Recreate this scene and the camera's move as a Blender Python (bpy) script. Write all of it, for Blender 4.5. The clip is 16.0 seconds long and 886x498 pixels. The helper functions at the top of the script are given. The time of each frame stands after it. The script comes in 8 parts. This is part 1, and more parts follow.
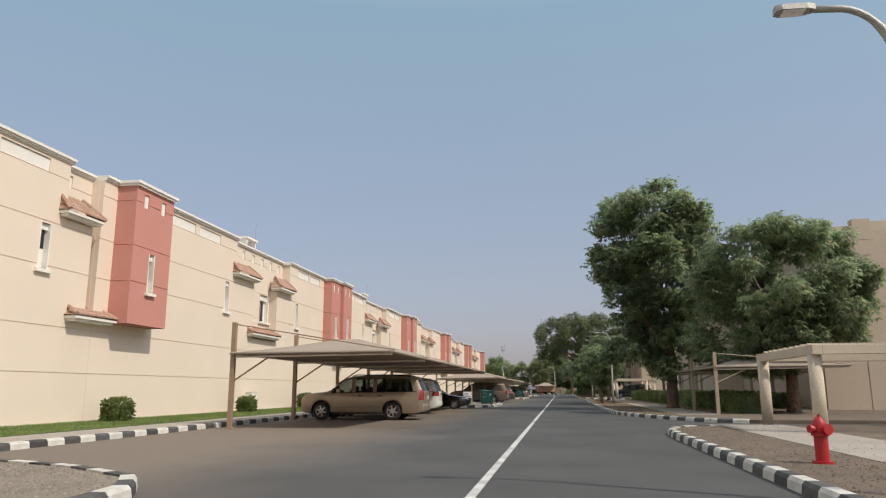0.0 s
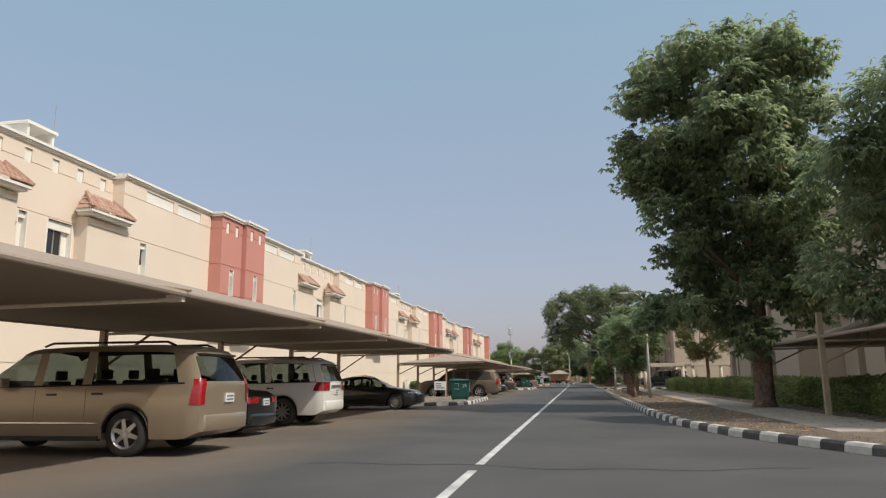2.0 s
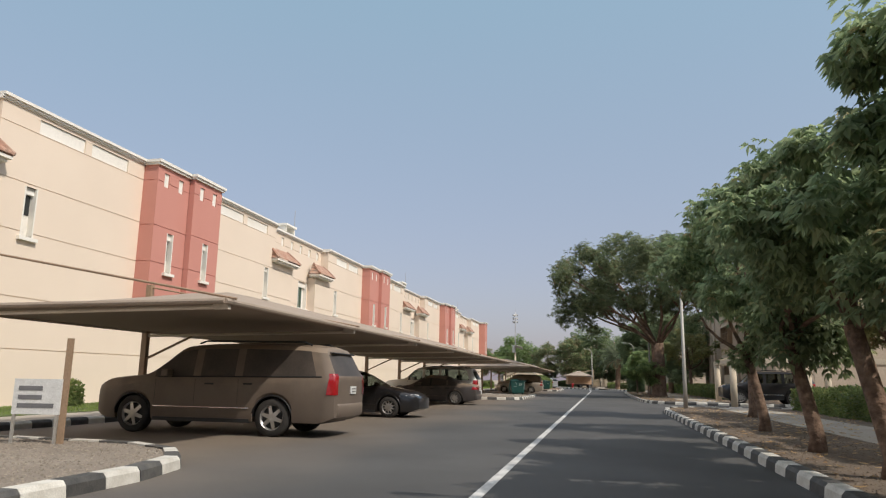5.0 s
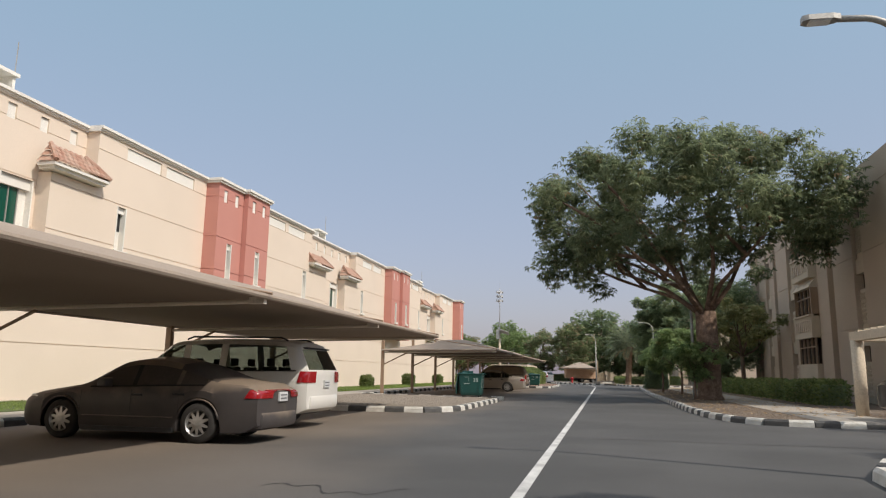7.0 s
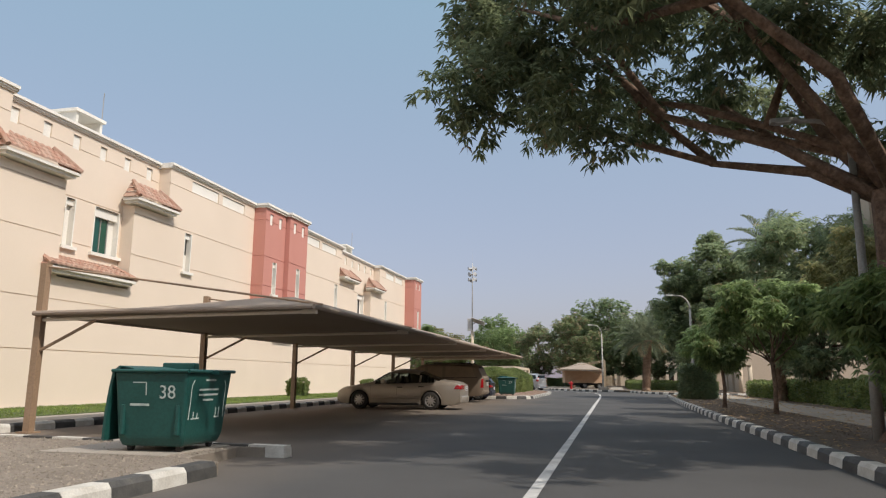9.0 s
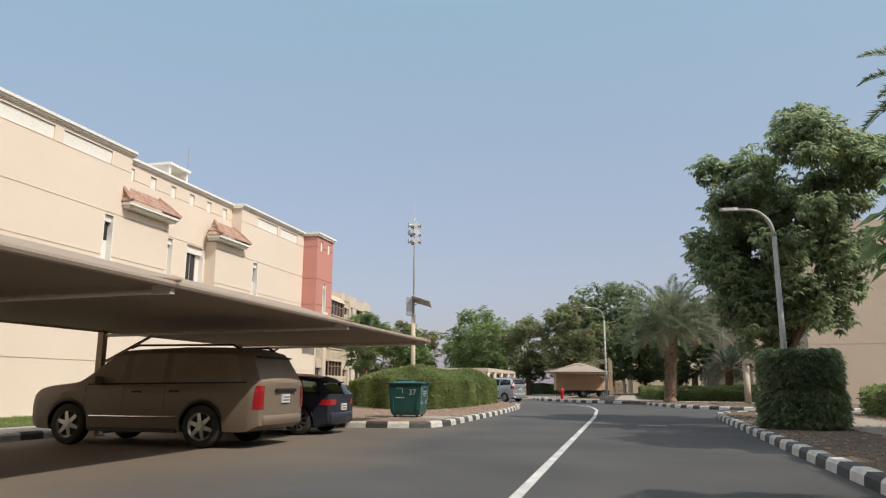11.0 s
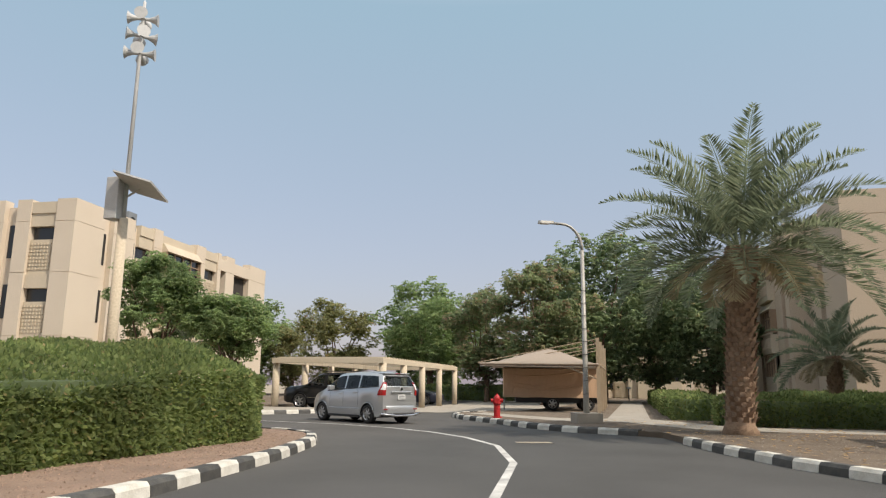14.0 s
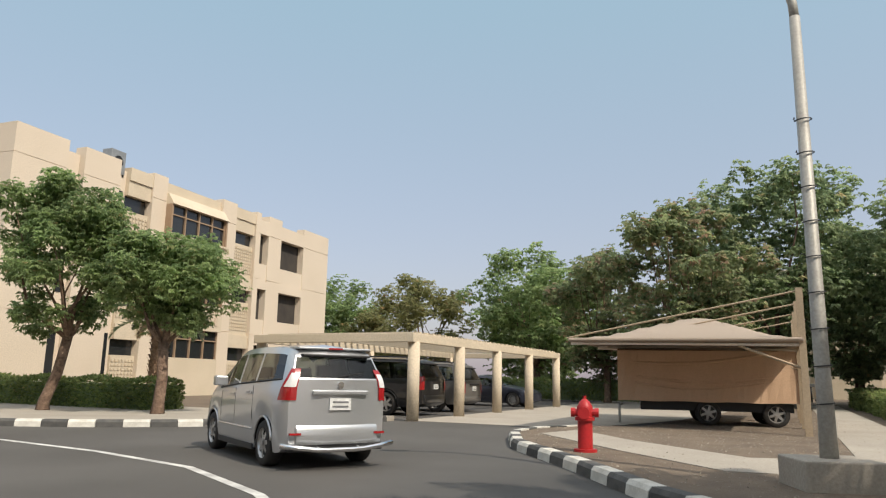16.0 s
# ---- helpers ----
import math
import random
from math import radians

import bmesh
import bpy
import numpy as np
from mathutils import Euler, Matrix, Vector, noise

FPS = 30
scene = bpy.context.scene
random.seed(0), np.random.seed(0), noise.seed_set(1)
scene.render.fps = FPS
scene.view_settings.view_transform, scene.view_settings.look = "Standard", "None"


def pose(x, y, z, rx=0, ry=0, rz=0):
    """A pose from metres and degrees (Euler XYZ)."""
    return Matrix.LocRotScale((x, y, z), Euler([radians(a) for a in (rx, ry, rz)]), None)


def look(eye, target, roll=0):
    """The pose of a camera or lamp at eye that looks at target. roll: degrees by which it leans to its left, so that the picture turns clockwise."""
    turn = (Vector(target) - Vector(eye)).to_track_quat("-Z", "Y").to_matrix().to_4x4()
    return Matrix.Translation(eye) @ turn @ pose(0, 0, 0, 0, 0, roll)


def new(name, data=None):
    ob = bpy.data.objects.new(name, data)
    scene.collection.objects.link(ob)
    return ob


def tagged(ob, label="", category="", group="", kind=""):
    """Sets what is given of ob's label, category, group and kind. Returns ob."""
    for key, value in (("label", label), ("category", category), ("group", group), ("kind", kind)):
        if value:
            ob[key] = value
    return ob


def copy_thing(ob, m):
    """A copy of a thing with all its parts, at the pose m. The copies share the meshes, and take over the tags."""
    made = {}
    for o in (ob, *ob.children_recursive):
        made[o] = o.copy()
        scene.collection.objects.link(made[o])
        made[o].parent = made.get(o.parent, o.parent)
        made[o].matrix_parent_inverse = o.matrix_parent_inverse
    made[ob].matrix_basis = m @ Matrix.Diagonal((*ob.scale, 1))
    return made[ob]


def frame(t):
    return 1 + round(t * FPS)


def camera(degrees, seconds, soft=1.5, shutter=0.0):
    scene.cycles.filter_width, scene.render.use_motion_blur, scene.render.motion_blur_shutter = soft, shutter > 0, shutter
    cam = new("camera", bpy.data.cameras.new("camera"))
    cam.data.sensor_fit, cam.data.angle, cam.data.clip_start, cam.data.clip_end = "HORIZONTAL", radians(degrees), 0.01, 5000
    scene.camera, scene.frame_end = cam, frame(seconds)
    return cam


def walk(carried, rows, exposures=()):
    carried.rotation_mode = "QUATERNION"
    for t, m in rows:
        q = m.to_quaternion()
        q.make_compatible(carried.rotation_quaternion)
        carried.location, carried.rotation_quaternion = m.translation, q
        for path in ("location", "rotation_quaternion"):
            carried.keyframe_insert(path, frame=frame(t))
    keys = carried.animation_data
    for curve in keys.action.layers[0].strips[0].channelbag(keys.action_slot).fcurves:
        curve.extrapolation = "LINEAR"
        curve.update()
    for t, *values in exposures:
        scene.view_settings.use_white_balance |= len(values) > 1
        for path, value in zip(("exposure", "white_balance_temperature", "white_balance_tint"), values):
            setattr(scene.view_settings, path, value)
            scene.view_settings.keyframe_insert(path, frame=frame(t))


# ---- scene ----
cam = camera(64.40, 16.0, soft=1.2)
PATH = [
    (0, (-0.057, 0.197, 1.323), (-3.230, 19.550, 5.247), -0.10),
    (0.5, (0.025, 4.705, 1.283), (-3.256, 24.053, 5.144), 0.00),
    (1, (0.114, 9.544, 1.253), (-3.247, 28.885, 5.079), -0.22),
    (1.5, (0.194, 14.690, 1.274), (-3.278, 34.061, 4.834), -0.31),
    (2, (0.290, 20.109, 1.265), (-3.321, 39.439, 4.912), -0.57),
    (2.5, (0.296, 25.953, 1.270), (-3.432, 45.254, 4.953), -0.32),
    (3, (0.242, 31.845, 1.313), (-3.590, 51.135, 4.949), -0.23),
    (3.5, (0.192, 37.905, 1.275), (-3.738, 57.194, 4.809), -0.08),
    (4, (0.200, 44.163, 1.266), (-3.846, 63.429, 4.791), -0.19),
    (4.2, (0.209, 46.684, 1.269), (-3.895, 65.912, 4.935), 0.28),
    (6.3, (-0.212, 72.175, 1.216), (-4.611, 91.351, 4.809), 1.26),
    (6.5, (-0.275, 74.645, 1.255), (-4.665, 93.844, 4.737), 1.10),
    (7, (-0.334, 80.658, 1.239), (-4.739, 99.856, 4.705), 0.96),
    (7.5, (-0.400, 86.800, 1.238), (-4.806, 105.996, 4.715), 0.93),
    (8, (-0.358, 92.752, 1.252), (-4.823, 111.934, 4.735), 0.84),
    (8.5, (-0.371, 98.756, 1.204), (-4.896, 117.921, 4.701), 0.91),
    (9, (-0.408, 104.846, 1.146), (-4.996, 123.973, 4.767), 0.48),
    (9.2, (-0.358, 107.202, 1.109), (-5.008, 126.308, 4.762), 0.04),
    (11.3, (-0.051, 130.614, 1.203), (-5.017, 149.613, 4.994), 0.46),
    (11.5, (-0.027, 132.680, 1.230), (-5.014, 151.698, 4.894), 0.89),
    (12, (0.014, 137.660, 1.191), (-4.974, 156.654, 4.979), 0.99),
    (12.5, (0.139, 142.584, 1.167), (-4.867, 161.577, 4.938), 0.89),
    (13, (0.057, 147.269, 1.154), (-5.002, 166.240, 4.961), 1.00),
    (13.5, (-0.026, 151.779, 1.245), (-5.105, 170.749, 5.031), 1.13),
    (14, (-0.079, 155.893, 1.249), (-5.062, 174.880, 5.077), 0.60),
    (14.5, (-0.202, 159.844, 1.235), (-5.144, 178.841, 5.066), 0.50),
    (15, (-0.404, 163.451, 1.237), (-5.500, 182.419, 5.009), 0.42),
    (15.5, (-0.940, 167.031, 1.257), (-7.116, 185.699, 4.910), 0.83),
    (16, (-1.874, 170.319, 1.253), (-10.349, 188.067, 4.883), 1.01),
]
walk(cam, [(t, look(eye, target, roll)) for t, eye, target, roll in PATH],
     [(0.0, 0.20, 6450, 11), (2.0, 0.27, 6450, 11), (9.0, 0.34, 6400, 13), (11.5, 0.40, 6450, 11), (12.5, 0.42, 6550, 11), (14.0, 0.50, 6750, 11), (16.0, 0.54, 6750, 10)])

# ---- light ----
SUN_EL, SUN_AZ = 48.0, -24.0   # elevation; azimuth of the sun seen from above, counter-clockwise from +x
world = bpy.data.worlds.new("sky")
scene.world = world
world.use_nodes = True
wn = world.node_tree
sky = wn.nodes.new("ShaderNodeTexSky")
sky.sky_type, sky.sun_disc = "NISHITA", False
sky.sun_elevation, sky.sun_rotation = radians(SUN_EL), radians(90 - SUN_AZ)
sky.air_density, sky.dust_density, sky.ozone_density = 1.0, 2.5, 1.2
# dusty air: a pinkish veil low down, paler cyan higher up
air = wn.nodes.new("ShaderNodeTexCoord")
air_z = wn.nodes.new("ShaderNodeSeparateXYZ")
wn.links.new(air.outputs["Generated"], air_z.inputs[0])
veil = wn.nodes.new("ShaderNodeValToRGB")
veil.color_ramp.elements[0].position, veil.color_ramp.elements[1].position = 0.0, 0.5
veil.color_ramp.elements[0].color, veil.color_ramp.elements[1].color = (0.268, 0.224, 0.262, 1), (0.222, 0.325, 0.372, 1)
# above the view the sky is made brighter, added as fill for the shaded parts
sky_fill = veil.color_ramp.elements.new(0.74)
sky_fill.color = (0.62, 0.66, 0.67, 1)
high = veil.color_ramp.elements.new(1.0)
high.color = (0.80, 0.83, 0.84, 1)
wn.links.new(air_z.outputs[2], veil.inputs[0])
veil_up = wn.nodes.new("ShaderNodeVectorMath")
veil_up.operation, veil_up.inputs[3].default_value = "SCALE", 10.0
wn.links.new(veil.outputs[0], veil_up.inputs[0])
haze = wn.nodes.new("ShaderNodeMix")
haze.data_type = "RGBA"
haze.inputs[0].default_value = 0.6
wn.links.new(veil_up.outputs[0], haze.inputs[7])
wn.links.new(sky.outputs[0], haze.inputs[6])
wn.links.new(haze.outputs[2], wn.nodes["Background"].inputs[0])
wn.nodes["Background"].inputs[1].default_value = 0.135
sun = new("sun", bpy.data.lights.new("sun", "SUN"))
sun.data.energy, sun.data.angle, sun.data.color = 2.75, radians(0.6), (1.0, 0.93, 0.82)
sx, sy, sz = math.cos(radians(SUN_EL)) * math.cos(radians(SUN_AZ)), math.cos(radians(SUN_EL)) * math.sin(radians(SUN_AZ)), math.sin(radians(SUN_EL))
sun.matrix_world = look((sx * 60, sy * 60 + 80, sz * 60), (0, 80, 0))


# ---- materials ----
def material(name, base, rough=0.8, metal=0.0, second=None, scale=3.0, fine=40.0, bump=0.15, spread=0.5, object_random=0.0, spec=0.4, grit=0.12):
    """A surface with variation at two scales: broad stains between base and second, fine grain, and a bump."""
    m = bpy.data.materials.new(name)
    m.use_nodes = True
    t = m.node_tree
    bs = t.nodes["Principled BSDF"]
    bs.inputs["Roughness"].default_value, bs.inputs["Metallic"].default_value = rough, metal
    bs.inputs["Specular IOR Level"].default_value = spec
    second = second or tuple(c * 0.8 for c in base)
    co = t.nodes.new("ShaderNodeTexCoord")
    n1, n2 = t.nodes.new("ShaderNodeTexNoise"), t.nodes.new("ShaderNodeTexNoise")
    n1.inputs["Scale"].default_value, n1.inputs["Detail"].default_value = scale, 5
    n2.inputs["Scale"].default_value, n2.inputs["Detail"].default_value = fine, 3
    for n in (n1, n2):
        t.links.new(co.outputs["Object"], n.inputs["Vector"])
    ramp = t.nodes.new("ShaderNodeMapRange")
    ramp.inputs[1].default_value, ramp.inputs[2].default_value = 0.5 - spread / 2, 0.5 + spread / 2
    t.links.new(n1.outputs[0], ramp.inputs[0])
    mix = t.nodes.new("ShaderNodeMix")
    mix.data_type = "RGBA"
    mix.inputs[6].default_value, mix.inputs[7].default_value = (*base, 1), (*second, 1)
    t.links.new(ramp.outputs[0], mix.inputs[0])
    grain = t.nodes.new("ShaderNodeHueSaturation")
    vr = t.nodes.new("ShaderNodeMapRange")
    vr.inputs[1].default_value, vr.inputs[2].default_value, vr.inputs[3].default_value, vr.inputs[4].default_value = 0.3, 0.7, 1 - grit, 1 + grit
    t.links.new(n2.outputs[0], vr.inputs[0])
    last = vr.outputs[0]
    if object_random:
        oi = t.nodes.new("ShaderNodeObjectInfo")
        orr = t.nodes.new("ShaderNodeMapRange")
        orr.inputs[3].default_value, orr.inputs[4].default_value = 1 - object_random, 1 + object_random
        t.links.new(oi.outputs["Random"], orr.inputs[0])
        mul = t.nodes.new("ShaderNodeMath")
        mul.operation = "MULTIPLY"
        t.links.new(last, mul.inputs[0])
        t.links.new(orr.outputs[0], mul.inputs[1])
        last = mul.outputs[0]
    t.links.new(last, grain.inputs["Value"])
    t.links.new(mix.outputs[2], grain.inputs["Color"])
    t.links.new(grain.outputs[0], bs.inputs["Base Color"])
    if bump:
        b = t.nodes.new("ShaderNodeBump")
        b.inputs["Strength"].default_value, b.inputs["Distance"].default_value = bump, 0.02
        t.links.new(n2.outputs[0], b.inputs["Height"])
        t.links.new(b.outputs[0], bs.inputs["Normal"])
    return m


def leafy(name, base, second, dry=None, dry_from=0.96):
    """Leaf surface: colour varies leaf by leaf, light passes through a little."""
    m = bpy.data.materials.new(name)
    m.use_nodes = True
    t = m.node_tree
    bs = t.nodes["Principled BSDF"]
    bs.inputs["Roughness"].default_value = 0.6
    bs.inputs["Specular IOR Level"].default_value = 0.2
    g = t.nodes.new("ShaderNodeNewGeometry")
    ramp = t.nodes.new("ShaderNodeValToRGB")
    ramp.color_ramp.elements[0].color, ramp.color_ramp.elements[1].color = (*base, 1), (*second, 1)
    if dry:
        e = ramp.color_ramp.elements.new(dry_from)
        e.color = (*second, 1)
        ramp.color_ramp.elements[2].color = (*dry, 1)
    co = t.nodes.new("ShaderNodeTexCoord")
    n = t.nodes.new("ShaderNodeTexNoise")
    n.inputs["Scale"].default_value = 0.7
    t.links.new(co.outputs["Object"], n.inputs["Vector"])
    hs = t.nodes.new("ShaderNodeHueSaturation")
    mr = t.nodes.new("ShaderNodeMapRange")
    mr.inputs[1].default_value, mr.inputs[2].default_value, mr.inputs[3].default_value, mr.inputs[4].default_value = 0.3, 0.7, 0.7, 1.3
    t.links.new(n.outputs[0], mr.inputs[0])
    t.links.new(mr.outputs[0], hs.inputs["Value"])
    t.links.new(g.outputs["Random Per Island"], ramp.inputs[0])
    t.links.new(ramp.outputs[0], hs.inputs["Color"])
    t.links.new(hs.outputs[0], bs.inputs["Base Color"])
    tr = t.nodes.new("ShaderNodeBsdfTranslucent")
    through_leaf = t.nodes.new("ShaderNodeHueSaturation")
    through_leaf.inputs["Value"].default_value = 2.3
    t.links.new(hs.outputs[0], through_leaf.inputs["Color"])
    t.links.new(through_leaf.outputs[0], tr.inputs["Color"])
    mx = t.nodes.new("ShaderNodeMixShader")
    mx.inputs[0].default_value = 0.5
    t.links.new(bs.outputs[0], mx.inputs[1])
    t.links.new(tr.outputs[0], mx.inputs[2])
    t.links.new(mx.outputs[0], t.nodes["Material Output"].inputs["Surface"])
    return m


def glassy(name, tint, rough=0.05):
    """Dark tinted pane: glossy, body colour showing through only a little."""
    m = bpy.data.materials.new(name)
    m.use_nodes = True
    bs = m.node_tree.nodes["Principled BSDF"]
    bs.inputs["Base Color"].default_value = (*tint, 1)
    bs.inputs["Roughness"].default_value, bs.inputs["Specular IOR Level"].default_value = rough, 0.6
    return m


def car_paint(name, base, metal=0.3, rough=0.3, coat=0.6, dust=0.0, cake=0.10):
    m = material(name, base, rough, metal, second=tuple(c * 0.97 + (0.1 if dust else 0.012) * d for c, d in zip(base, (0.4, 0.33, 0.25))), scale=1.2, fine=60, bump=0.0, grit=0.1 if dust else 0.02)
    bs = m.node_tree.nodes["Principled BSDF"]
    bs.inputs["Coat Weight"].default_value, bs.inputs["Coat Roughness"].default_value = coat, 0.06
    if dust:
        bs.inputs["Coat Weight"].default_value = 0.15
        bs.inputs["Roughness"].default_value = 0.6
        # dust settled on the faces that look up, and in patches elsewhere
        t = m.node_tree
        g, xyz = t.nodes.new("ShaderNodeNewGeometry"), t.nodes.new("ShaderNodeSeparateXYZ")
        co, n = t.nodes.new("ShaderNodeTexCoord"), t.nodes.new("ShaderNodeTexNoise")
        n.inputs["Scale"].default_value, n.inputs["Detail"].default_value = 2.2, 6
        t.links.new(co.outputs["Object"], n.inputs["Vector"])
        t.links.new(g.outputs["Normal"], xyz.inputs[0])
        add, mr, mix = t.nodes.new("ShaderNodeMath"), t.nodes.new("ShaderNodeMapRange"), t.nodes.new("ShaderNodeMix")
        add.operation = "ADD"
        t.links.new(xyz.outputs[2], add.inputs[0])
        t.links.new(n.outputs[0], add.inputs[1])
        mr.inputs[1].default_value, mr.inputs[2].default_value, mr.inputs[3].default_value, mr.inputs[4].default_value = 0.62, 1.35, cake, dust
        t.links.new(add.outputs[0], mr.inputs[0])
        mix.data_type = "RGBA"
        mix.inputs[7].default_value = (0.27, 0.205, 0.145, 1)
        t.links.new(mr.outputs[0], mix.inputs[0])
        t.links.new(bs.inputs["Base Color"].links[0].from_socket, mix.inputs[6])
        t.links.new(mix.outputs[2], bs.inputs["Base Color"])
    return m


def lamp_lens(name, colour, rough=0.15):
    m = material(name, colour, rough, scale=30, fine=120, bump=0.05)
    m.node_tree.nodes["Principled BSDF"].inputs["Coat Weight"].default_value = 0.8
    return m


